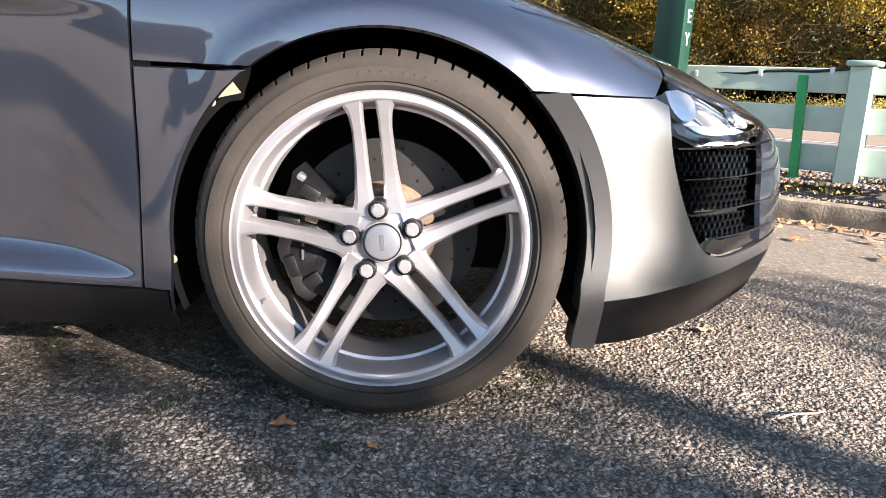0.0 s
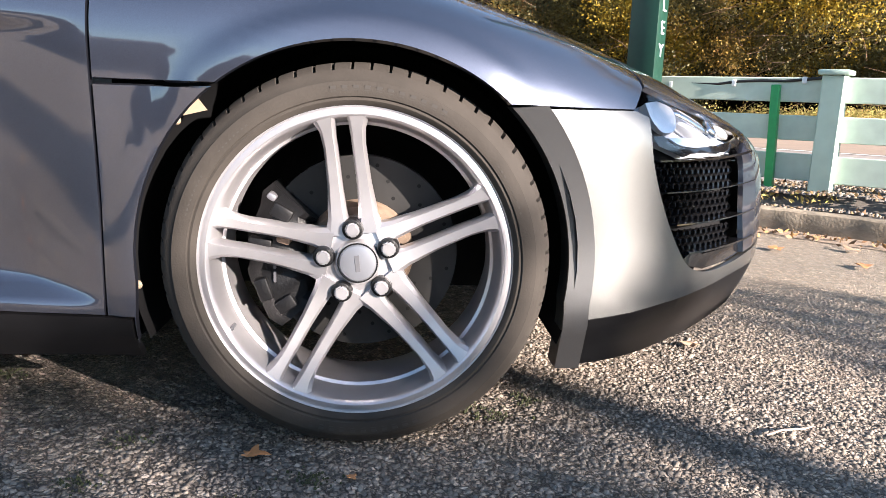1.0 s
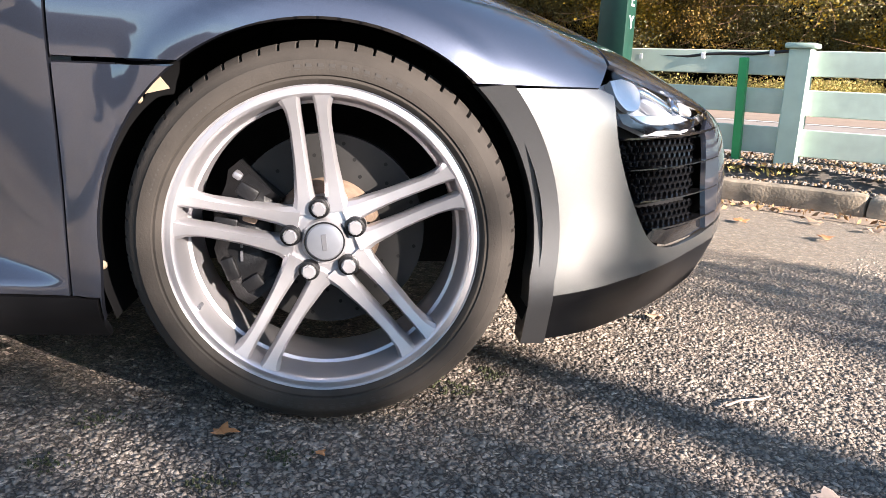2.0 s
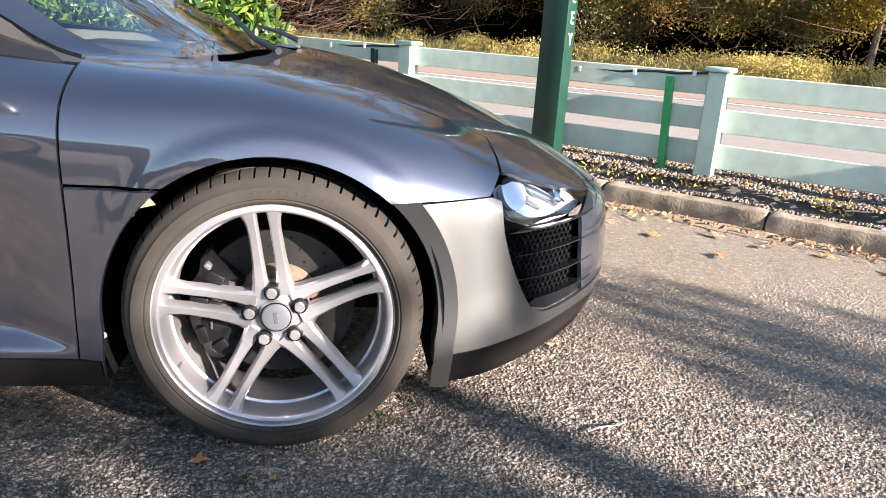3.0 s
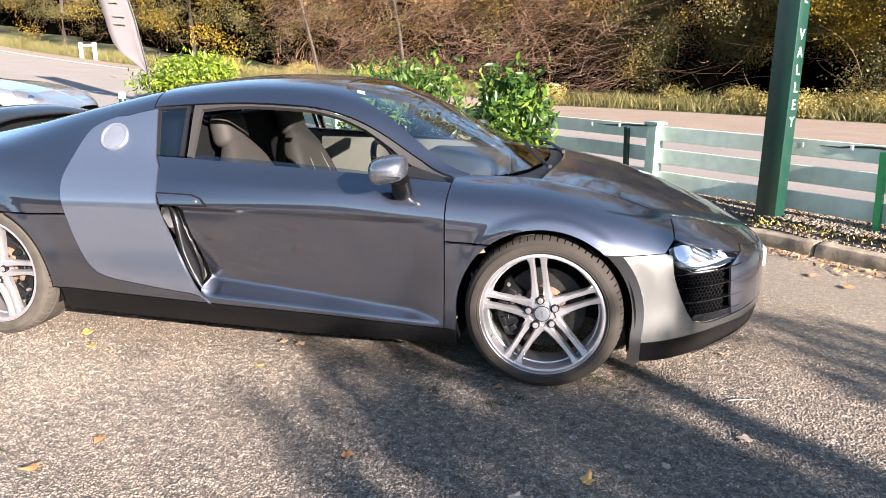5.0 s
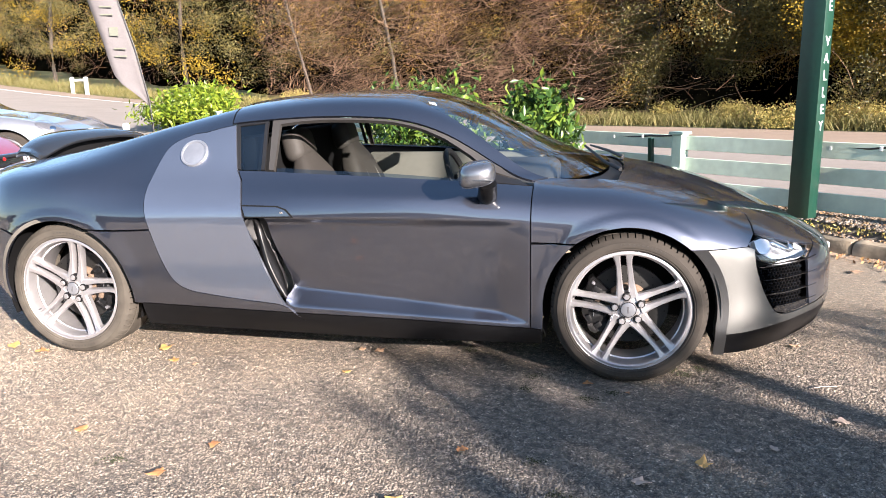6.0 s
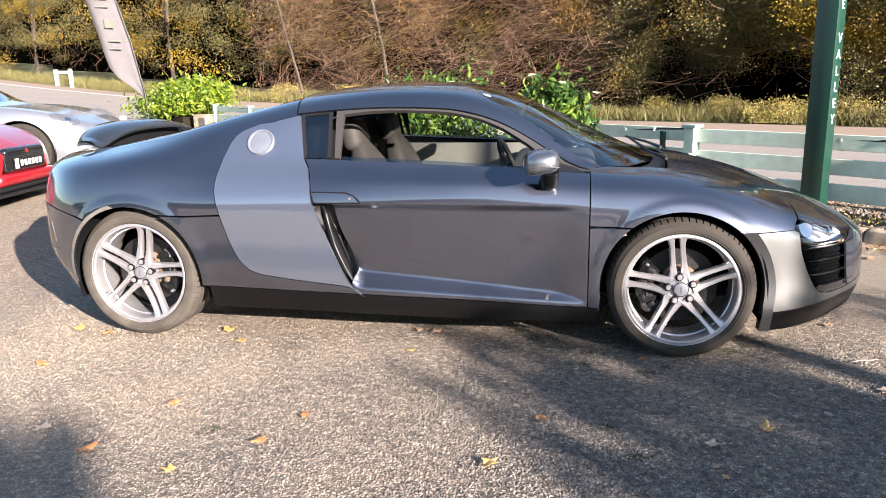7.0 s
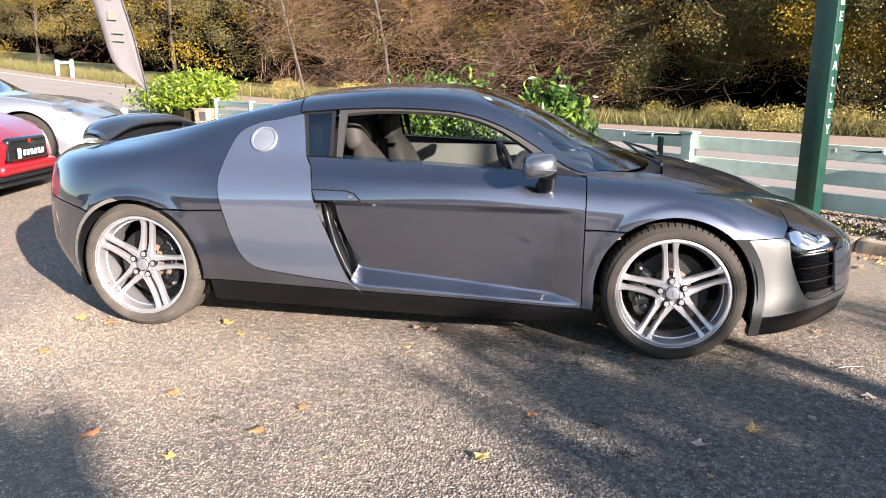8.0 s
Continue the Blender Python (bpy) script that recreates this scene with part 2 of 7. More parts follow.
def asphalt():
    """Stone chips with dark gaps between them, worn patches, and damp moss."""
    m, t, p, n, l = material("asphalt")
    co = n.new("ShaderNodeTexCoord")
    warp = n.new("ShaderNodeTexNoise")
    warp.inputs["Scale"].default_value = 60
    l.new(co.outputs["Object"], warp.inputs["Vector"])
    shift = n.new("ShaderNodeVectorMath")
    shift.operation = "MULTIPLY_ADD"
    shift.inputs[1].default_value = (0.026, 0.026, 0.026)
    l.new(warp.outputs["Color"], shift.inputs[0])
    l.new(co.outputs["Object"], shift.inputs[2])
    cell, gap = n.new("ShaderNodeTexVoronoi"), n.new("ShaderNodeTexVoronoi")
    gap.feature = "DISTANCE_TO_EDGE"
    for v in (cell, gap):
        v.inputs["Scale"].default_value = 88
        l.new(shift.outputs[0], v.inputs["Vector"])
    big = n.new("ShaderNodeTexNoise")
    big.inputs["Scale"].default_value = 1.1
    big.inputs["Detail"].default_value = 7
    l.new(co.outputs["Object"], big.inputs["Vector"])
    grit = n.new("ShaderNodeTexNoise")
    grit.inputs["Scale"].default_value = 420
    l.new(co.outputs["Object"], grit.inputs["Vector"])
    sep = n.new("ShaderNodeSeparateColor")
    l.new(cell.outputs["Color"], sep.inputs[0])
    ramp = n.new("ShaderNodeValToRGB")
    e = ramp.color_ramp.elements
    e[0].position, e[0].color = 0.0, (0.175, 0.155, 0.135, 1)
    e[1].position, e[1].color = 1.0, (0.47, 0.415, 0.36, 1)
    for q, c in ((0.35, (0.205, 0.18, 0.16, 1)), (0.6, (0.255, 0.225, 0.195, 1)), (0.8, (0.34, 0.31, 0.28, 1))):
        e.new(q).color = c
    l.new(sep.outputs[0], ramp.inputs[0])
    top = n.new("ShaderNodeMapRange")
    top.interpolation_type = "SMOOTHSTEP"
    top.inputs["From Max"].default_value = 0.22
    l.new(gap.outputs["Distance"], top.inputs["Value"])
    # gap colour: dark binder, with the shade between chips added to it
    pit = n.new("ShaderNodeMix")
    pit.data_type = "RGBA"
    pit.inputs[6].default_value = (0.062, 0.055, 0.049, 1)
    l.new(top.outputs[0], pit.inputs[0])
    l.new(ramp.outputs[0], pit.inputs[7])
    r2 = n.new("ShaderNodeValToRGB")
    r2.color_ramp.elements[0].position, r2.color_ramp.elements[0].color = 0.30, (0.80, 0.79, 0.79, 1)
    r2.color_ramp.elements[1].position, r2.color_ramp.elements[1].color = 0.70, (1.38, 1.23, 1.08, 1)
    l.new(big.outputs["Fac"], r2.inputs[0])
    tint = n.new("ShaderNodeMix")
    tint.data_type, tint.blend_type = "RGBA", "MULTIPLY"
    tint.inputs[0].default_value = 1.0
    l.new(pit.outputs[2], tint.inputs[6])
    l.new(r2.outputs[0], tint.inputs[7])
    moss_n = n.new("ShaderNodeTexNoise")
    moss_n.inputs["Scale"].default_value = 4.5
    moss_n.inputs["Detail"].default_value = 8
    moss_n.inputs["Roughness"].default_value = 0.75
    l.new(co.outputs["Object"], moss_n.inputs["Vector"])
    moss_m = n.new("ShaderNodeMapRange")
    moss_m.inputs["From Min"].default_value = 0.66
    moss_m.inputs["From Max"].default_value = 0.74
    l.new(moss_n.outputs["Fac"], moss_m.inputs["Value"])
    moss = n.new("ShaderNodeMix")
    moss.data_type = "RGBA"
    moss.inputs[7].default_value = (0.10, 0.10, 0.04, 1)
    l.new(moss_m.outputs[0], moss.inputs[0])
    l.new(tint.outputs[2], moss.inputs[6])
    l.new(moss.outputs[2], p.inputs["Base Color"])
    rr = n.new("ShaderNodeMapRange")
    rr.inputs["To Min"].default_value = 0.45
    rr.inputs["To Max"].default_value = 0.8
    l.new(sep.outputs[1], rr.inputs["Value"])
    l.new(rr.outputs[0], p.inputs["Roughness"])
    h1 = n.new("ShaderNodeMath")
    h1.operation = "MULTIPLY"
    l.new(top.outputs[0], h1.inputs[0])
    lift = n.new("ShaderNodeMapRange")
    lift.inputs["To Min"].default_value = 0.35
    l.new(sep.outputs[2], lift.inputs["Value"])
    l.new(lift.outputs[0], h1.inputs[1])
    h2 = n.new("ShaderNodeMath")
    h2.operation = "MULTIPLY_ADD"
    h2.inputs[1].default_value = 0.25
    l.new(grit.outputs["Fac"], h2.inputs[0])
    l.new(h1.outputs[0], h2.inputs[2])
    bu = n.new("ShaderNodeBump")
    bu.inputs["Strength"].default_value = 1.0
    bu.inputs["Distance"].default_value = 0.015
    l.new(h2.outputs[0], bu.inputs["Height"])
    l.new(bu.outputs[0], p.inputs["Normal"])
    return m


def paler(m):
    """Base colour turns paler and sandier towards the kerb and towards -x, broken by noise."""
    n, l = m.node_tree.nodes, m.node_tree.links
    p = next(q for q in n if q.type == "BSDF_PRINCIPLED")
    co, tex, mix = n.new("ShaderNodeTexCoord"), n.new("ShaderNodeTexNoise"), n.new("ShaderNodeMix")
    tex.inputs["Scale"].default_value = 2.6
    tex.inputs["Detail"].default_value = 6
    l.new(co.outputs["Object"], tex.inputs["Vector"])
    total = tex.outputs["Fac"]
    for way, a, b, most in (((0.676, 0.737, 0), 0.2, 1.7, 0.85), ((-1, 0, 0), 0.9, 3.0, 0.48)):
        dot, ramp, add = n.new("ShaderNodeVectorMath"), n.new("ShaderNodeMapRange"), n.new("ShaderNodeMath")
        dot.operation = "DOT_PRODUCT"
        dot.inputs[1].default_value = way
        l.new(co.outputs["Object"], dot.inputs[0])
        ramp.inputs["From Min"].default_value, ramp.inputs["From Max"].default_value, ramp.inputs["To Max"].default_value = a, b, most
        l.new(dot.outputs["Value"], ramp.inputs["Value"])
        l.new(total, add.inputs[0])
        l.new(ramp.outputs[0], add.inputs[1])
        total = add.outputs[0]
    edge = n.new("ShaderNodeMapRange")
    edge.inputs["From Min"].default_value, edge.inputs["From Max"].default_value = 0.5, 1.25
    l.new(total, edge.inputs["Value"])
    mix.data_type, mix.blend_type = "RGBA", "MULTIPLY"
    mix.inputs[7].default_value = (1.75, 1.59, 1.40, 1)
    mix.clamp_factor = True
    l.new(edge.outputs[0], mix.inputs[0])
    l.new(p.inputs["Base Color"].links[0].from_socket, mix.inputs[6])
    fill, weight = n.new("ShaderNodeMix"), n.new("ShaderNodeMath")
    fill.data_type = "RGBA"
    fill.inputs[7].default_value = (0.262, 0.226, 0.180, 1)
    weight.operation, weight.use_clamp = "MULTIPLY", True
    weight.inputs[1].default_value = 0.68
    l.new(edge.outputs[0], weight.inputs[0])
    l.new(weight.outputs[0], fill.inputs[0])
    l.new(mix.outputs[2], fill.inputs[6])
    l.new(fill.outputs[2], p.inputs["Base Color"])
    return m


M["asphalt"] = paler(clumped(asphalt(), 0.56, 1.55))
M["laurel"] = island_colors("laurel_leaves", [(0.014, 0.038, 0.010), (0.035, 0.078, 0.015), (0.14, 0.20, 0.028), (0.022, 0.055, 0.012), (0.055, 0.11, 0.018)], 0.35, 0.2)
# laurel leaves once more, with sunshine put into a yellower, brighter ramp
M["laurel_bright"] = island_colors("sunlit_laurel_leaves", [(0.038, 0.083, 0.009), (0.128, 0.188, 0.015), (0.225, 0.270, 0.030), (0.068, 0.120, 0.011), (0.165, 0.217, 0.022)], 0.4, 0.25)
M["autumn"] = island_colors("autumn_leaves", [(0.040, 0.036, 0.010), (0.09, 0.065, 0.016), (0.20, 0.125, 0.020), (0.24, 0.15, 0.030), (0.13, 0.060, 0.020), (0.05, 0.050, 0.014)], 0.6, 0.3, clump=0.8)
M["gold"] = island_colors("golden_leaves", [(0.049, 0.050, 0.013), (0.182, 0.133, 0.020), (0.378, 0.245, 0.022), (0.084, 0.080, 0.017), (0.266, 0.147, 0.022)], 0.55, 0.35, clump=0.8)
M["ivy"] = island_colors("dark_leaves", [(0.022, 0.027, 0.011), (0.057, 0.054, 0.019), (0.149, 0.119, 0.035), (0.032, 0.038, 0.015), (0.101, 0.063, 0.027)], 0.45, 0.12, clump=0.8)
M["twig"] = island_colors("twigs", [(0.050, 0.030, 0.022), (0.15, 0.085, 0.055), (0.33, 0.21, 0.14), (0.09, 0.052, 0.036)], 0.8)
M["grass"] = island_colors("dry_grass", [(0.088, 0.09, 0.026), (0.176, 0.151, 0.052), (0.238, 0.207, 0.094), (0.099, 0.107, 0.029), (0.156, 0.118, 0.044)], 0.7, 0.3, clump=0.4)
M["litter"] = island_colors("dead_leaf_litter", [(0.10, 0.055, 0.03), (0.24, 0.13, 0.06), (0.34, 0.22, 0.11), (0.16, 0.09, 0.05), (0.40, 0.24, 0.08)], 0.8, 0.1)
M["scrub"] = island_colors("verge_scrub", [(0.157, 0.168, 0.045), (0.403, 0.325, 0.101), (0.538, 0.426, 0.146), (0.235, 0.235, 0.067), (0.381, 0.235, 0.090), (0.515, 0.448, 0.213)], 0.7, 0.3, clump=0.35)
M["stones"] = island_colors("bed_stones", [(0.058, 0.052, 0.046), (0.145, 0.131, 0.116), (0.290, 0.246, 0.203), (0.160, 0.102, 0.058), (0.072, 0.065, 0.058), (0.217, 0.145, 0.072)], 0.8)
M["chips"] = island_colors("stone_chips", [(0.110, 0.095, 0.082), (0.155, 0.134, 0.113), (0.20, 0.170, 0.140), (0.125, 0.108, 0.093), (0.172, 0.147, 0.122)], 0.62, spec=0.4)
paler(clumped(M["chips"], 0.54, 1.62))


# ---- building helpers ----
def link_mesh(name, verts, faces, mat, parent=None, label="", smooth=False):
    me = bpy.data.meshes.new(name)
    me.from_pydata([tuple(v) for v in verts], [], [tuple(f) for f in faces])
    me.materials.append(mat)
    if smooth:
        me.polygons.foreach_set("use_smooth", [True] * len(me.polygons))
    ob = new(name, me)
    ob.parent = parent
    if label:
        tagged(ob, label)
    return ob


def part(name, bm, mat, parent=None, label="", smooth=True):
    me = bpy.data.meshes.new(name)
    bm.normal_update()
    if smooth:
        for f in bm.faces:
            f.smooth = True
        for e in bm.edges:
            if len(e.link_faces) == 2 and e.calc_face_angle(0) > 0.6:
                e.smooth = False
    bm.to_mesh(me)
    bm.free()
    me.materials.append(mat)
    ob = new(name, me)
    ob.parent = parent
    if label:
        tagged(ob, label)
    return ob


def box_bm(x0, x1, y0, y1, z0, z1, bevel=0.0, segs=2):
    bm = bmesh.new()
    bmesh.ops.create_cube(bm, size=1, matrix=Matrix.Translation(((x0 + x1) / 2, (y0 + y1) / 2, (z0 + z1) / 2)) @ Matrix.Diagonal((x1 - x0, y1 - y0, z1 - z0, 1)))
    if bevel:
        bmesh.ops.bevel(bm, geom=bm.edges[:], offset=bevel, segments=segs, affect="EDGES", profile=0.5)
    return bm


def lathe(profile, steps=64, axis="y", closed=False, bm=None):
    """Turns a profile of (radius, along) round an axis."""
    bm = bm or bmesh.new()
    rings = []
    for i in range(steps):
        a = 2 * math.pi * i / steps
        ring = []
        for r, d in profile:
            c, s = r * math.cos(a), r * math.sin(a)
            ring.append(bm.verts.new({"y": (c, d, s), "z": (c, s, d), "x": (d, c, s)}[axis]))
        rings.append(ring)
    k = len(profile)
    for i in range(steps):
        a, b = rings[i], rings[(i + 1) % steps]
        for j in range(k if closed else k - 1):
            bm.faces.new((a[j], a[(j + 1) % k], b[(j + 1) % k], b[j]))
    bmesh.ops.recalc_face_normals(bm, faces=bm.faces[:])
    return bm


def tube(points, radius, sides=8, bm=None, taper=None):
    """A round bar along points."""
    bm = bm or bmesh.new()
    pts = [Vector(p) for p in points]
    rings = []
    for i, p in enumerate(pts):
        d = (pts[min(i + 1, len(pts) - 1)] - pts[max(i - 1, 0)]).normalized()
        side = d.cross(Vector((0, 0, 1)))
        side = side.normalized() if side.length > 1e-4 else Vector((1, 0, 0))
        up = side.cross(d)
        r = radius if taper is None else radius + (taper - radius) * i / (len(pts) - 1)
        rings.append([bm.verts.new(p + (side * math.cos(2 * math.pi * k / sides) + up * math.sin(2 * math.pi * k / sides)) * r) for k in range(sides)])
    for a, b in zip(rings, rings[1:]):
        for k in range(sides):
            bm.faces.new((a[k], a[(k + 1) % sides], b[(k + 1) % sides], b[k]))
    bm.faces.new(rings[0][::-1])
    bm.faces.new(rings[-1])
    bmesh.ops.recalc_face_normals(bm, faces=bm.faces[:])
    return bm


# ---- the plan: A runs along the road, N across it, away from the car park ----
ALONG, ACROSS = Vector((-0.737, 0.676, 0)), Vector((0.676, 0.737, 0))
PLAN_TURN = Matrix(((ALONG.x, ACROSS.x, 0, 0), (ALONG.y, ACROSS.y, 0, 0), (0, 0, 1, 0), (0, 0, 0, 1)))
PLAN_DEG = math.degrees(math.atan2(ALONG.y, ALONG.x))


def plan(a, n, z=0.0):
    return ALONG * a + ACROSS * n + Vector((0, 0, z))


def sheet(name, a0, a1, n0, n1, z, mat, label, thick=0.0):
    c = [plan(a0, n0, z), plan(a0, n1, z), plan(a1, n1, z), plan(a1, n0, z)]
    verts, faces = [tuple(v) for v in c], [(3, 2, 1, 0)]
    if thick:
        verts += [(v[0], v[1], v[2] - thick) for v in verts]
        faces += [(4, 5, 6, 7), (0, 1, 5, 4), (1, 2, 6, 5), (2, 3, 7, 6), (3, 0, 4, 7)]
    ob = link_mesh(name, verts, faces, mat)
    bm = bmesh.new()
    bm.from_mesh(ob.data)
    bmesh.ops.recalc_face_normals(bm, faces=bm.faces[:])
    if not thick:
        for f in bm.faces:
            if f.normal.z < 0:
                f.normal_flip()
    bm.to_mesh(ob.data)
    bm.free()
    return tagged(ob, label, kind="structure")


# ---- ground, road, verge ----
def ground_z(x, y):
    """The land is level round the car park and climbs up the road."""
    s = -0.8 * x + 0.6 * y
    near = 0.25 * (1 - np.exp(-np.clip(s - 3.5, 0, None) / 3)) * np.clip((-3 - x) / 3, 0, 1)
    return 0.0085 * np.clip(s - 14, 0, 70) ** 1.5 + near


def smooth_line(points, step=0.5):
    p = np.array(points, float)
    d = np.concatenate([[0], np.cumsum(np.linalg.norm(np.diff(p, axis=0), axis=1))])
    s = np.arange(0, d[-1], step)
    q = np.stack([np.interp(s, d, p[:, k]) for k in range(p.shape[1])], 1)
    w = np.exp(-0.5 * (np.arange(-14, 15) / 6.0) ** 2)
    w /= w.sum()
    pad = np.concatenate([q[:1] - (q[1] - q[0]) * np.arange(14, 0, -1)[:, None], q, q[-1:] + (q[-1] - q[-2]) * np.arange(1, 15)[:, None]])
    return np.stack([np.convolve(pad[:, k], w, "valid") for k in range(p.shape[1])], 1)


VERGE = smooth_line([(34, -13), (20, 2), (11, 12.0), (6, 15.3), (1.5, 18.8), (-6.9, 22.4), (-14.3, 24.6), (-28.6, 31.5), (-50, 42), (-90, 60)])
VERGE_T = np.gradient(VERGE, axis=0)
VERGE_T /= np.linalg.norm(VERGE_T, axis=1)[:, None]
VERGE_N = np.stack([VERGE_T[:, 1], -VERGE_T[:, 0]], 1)


def beside(i, off):
    """A place off metres from the verge's foot, away from the road."""
    p = VERGE[i] + VERGE_N[i] * np.asarray(off)[..., None]
    return p[..., 0], p[..., 1]


def ribbon(name, near, far, lift, mat, label, start=0, stop=None, keep=None):
    verts, faces = [], []
    idx = range(len(VERGE))[start:stop]
    for k, i in enumerate(idx):
        for off in (near(i) if callable(near) else near, far(i) if callable(far) else far):
            x, y = beside(i, off)
            verts.append((x, y, float(ground_z(x, y)) + lift))
        if k and (keep is None or keep(i)):
            faces.append((2 * k - 2, 2 * k, 2 * k + 1, 2 * k - 1))
    ob = link_mesh(name, verts, faces, mat, smooth=True)
    bm = bmesh.new()
    bm.from_mesh(ob.data)
    for f in bm.faces:
        if f.normal.z < 0:
            f.normal_flip()
    bm.to_mesh(ob.data)
    bm.free()
    return tagged(ob, label, kind="structure")


gx = np.concatenate([np.linspace(-600, -110, 8), np.linspace(-100, 60, 81), np.linspace(80, 600, 8)])
gy = np.concatenate([np.linspace(-600, -70, 8), np.linspace(-60, 110, 86), np.linspace(130, 600, 8)])
verts = [(x, y, float(ground_z(x, y)) - 0.02) for y in gy for x in gx]
nx = len(gx)
faces = [(j * nx + i, j * nx + i + 1, (j + 1) * nx + i + 1, (j + 1) * nx + i) for j in range(len(gy) - 1) for i in range(nx - 1)]
tagged(link_mesh("ground", verts, faces, M["soil"], smooth=True), "rough grassy ground around the car park", kind="structure")
verts, faces = [], []
aa, nn = np.arange(-24, 14.1, 0.5), np.concatenate([np.arange(-30, 2.3, 0.5), [2.37]])
for a in aa:
    for k in nn:
        q = plan(a, k)
        verts.append((q.x, q.y, float(ground_z(q.x, q.y))))
for i in range(len(aa) - 1):
    for j in range(len(nn) - 1):
        q = i * len(nn) + j
        faces.append((q, q + 1, q + len(nn) + 1, q + len(nn)))
tagged(link_mesh("car_park", verts, faces, M["asphalt"], smooth=True), "worn grey asphalt car park with exposed stone chips", kind="structure")
def kerb_off(i):
    """The pale strip narrows where the road climbs."""
    return float(np.interp(i, [98, 132], [-5.0, -1.1]))


ribbon("road", -12.6, kerb_off, 0.0, M["road"], "sunlit grey tarmac road beyond the fence")
ribbon("pavement", kerb_off, 0.15, 0.004, M["shoulder"], "pale pinkish tarmac strip beside the road verge")
ribbon("edge_line", lambda i: kerb_off(i) - 0.35, lambda i: kerb_off(i) - 0.22, 0.008, M["white"], "white painted line along the road edge")
ribbon("centre_line", -8.9, -8.78, 0.008, M["white"], "dashed white centre line on the road", keep=lambda i: i % 10 < 5)


# ---- kerb and planted bed ----
bed = link_mesh("planting_bed", *(lambda aa, nn: (
    [tuple(plan(a, n, (0.10 if n < 2.56 else 0.17) + 0.03 * noise.noise((a * 2, n * 2, 0)) if n < 3.3 else -0.05)) for a in aa for n in nn],
    [(i * len(nn) + j, (i + 1) * len(nn) + j, (i + 1) * len(nn) + j + 1, i * len(nn) + j + 1) for i in range(len(aa) - 1) for j in range(len(nn) - 1)],
))(np.arange(-12, 22, 0.15), [2.44, 2.55, 2.65, 2.8, 2.95, 3.1, 3.3, 3.8]), M["mulch"], smooth=True)
tagged(bed, "raised bed of stones and dead leaves under the fence", kind="structure")
kerb = tagged(new("kerb"), "row of weathered concrete kerb stones", kind="structure")
stone = None
for k in range(-10, 22):
    a = -1.05 + 0.915 * k
    if stone is None:
        bm = box_bm(0.004, 0.911, 0, 0.13, -0.05, 0.115, 0.018, 2)
        bmesh.ops.subdivide_edges(bm, edges=[e for e in bm.edges if e.calc_length() > 0.5], cuts=17)
        bmesh.ops.subdivide_edges(bm, edges=[e for e in bm.edges if e.calc_length() > 0.06], cuts=2, use_grid_fill=True)
        for v in bm.verts:
            v.co += noise.noise_vector(v.co * 11) * 0.008 + noise.noise_vector(v.co * 38) * 0.003
        stone = part("kerb_stone", bm, M["kerb"], kerb)
        ob = stone
    else:
        ob = new("kerb_stone", stone.data)
        ob.parent = kerb
    ob.matrix_basis = pose(*plan(a, 2.33), 0, random.uniform(-0.4, 0.4), PLAN_DEG + random.uniform(-0.4, 0.4)) @ Matrix.Diagonal((1, -1, 1, 1))


verts, faces = [], []
sa = np.arange(-5, 8, 0.06)
for k, a in enumerate(sa):
    edge = 2.25 - 0.10 * noise.noise((a * 1.7, 3, 0)) - 0.06 * noise.noise((a * 7, 5, 0)) - 0.03 * noise.noise((a * 19, 8, 0))
    for n, z in ((edge, 0.003), ((edge + 2.345) / 2, 0.010), (2.345, 0.022)):
        verts.append(tuple(plan(a, n, z)))
    if k:
        for j in range(2):
            q = 3 * k + j
            faces.append((q - 3, q - 2, q + 1, q))
tagged(link_mesh("sand_strip", verts, faces, M["sand"], smooth=True), "sandy grit gathered along the kerb foot", kind="structure")


def quick_mesh(name, v, f, mat, parent=None):
    me = bpy.data.meshes.new(name)
    v, f = np.asarray(v, np.float32), np.asarray(f, np.int32)
    me.vertices.add(len(v))
    me.vertices.foreach_set("co", v.ravel())
    me.loops.add(f.size)
    me.loops.foreach_set("vertex_index", f.ravel())
    me.polygons.add(len(f))
    me.polygons.foreach_set("loop_start", np.arange(0, f.size, f.shape[1], dtype=np.int32))
    me.polygons.foreach_set("loop_total", np.full(len(f), f.shape[1], np.int32))
    me.update()
    me.validate()
    me.materials.append(mat)
    ob = new(name, me)
    ob.parent = parent
    return ob


def scatter(name, places, mat, label, size=(0.012, 0.03), flat=0.6, category="stones"):
    """Loose angular pieces as one sheet of stuff."""
    base = np.array([(1, 0, -0.3), (0, 1, -0.3), (-1, 0, -0.3), (0, -1, -0.3), (0.66, 0, 0.9), (0, 0.66, 1.1), (-0.66, 0, 0.9), (0, -0.66, 0.8)], float)
    tri = np.array([(0, 1, 5, 4), (1, 2, 6, 5), (2, 3, 7, 6), (3, 0, 4, 7), (4, 5, 6, 7)])
    rng = np.random.default_rng(5)
    p = np.array(places)
    n = len(p)
    shape = base[None] * rng.uniform(0.7, 1.2, (n, 8, 1)) * rng.uniform(*size, (n, 1, 1)) * np.array([1, 0.75, flat])
    ang = rng.uniform(0, 6.28, n)
    c, s = np.cos(ang)[:, None], np.sin(ang)[:, None]
    x = shape[..., 0] * c - shape[..., 1] * s
    y = shape[..., 0] * s + shape[..., 1] * c
    v = np.stack([x, y, shape[..., 2]], -1) + p[:, None]
    f = (tri[None] + 8 * np.arange(n)[:, None, None]).reshape(-1, 4)
    return tagged(quick_mesh(name, v.reshape(-1, 3), f, mat), label, category, kind="stuff")


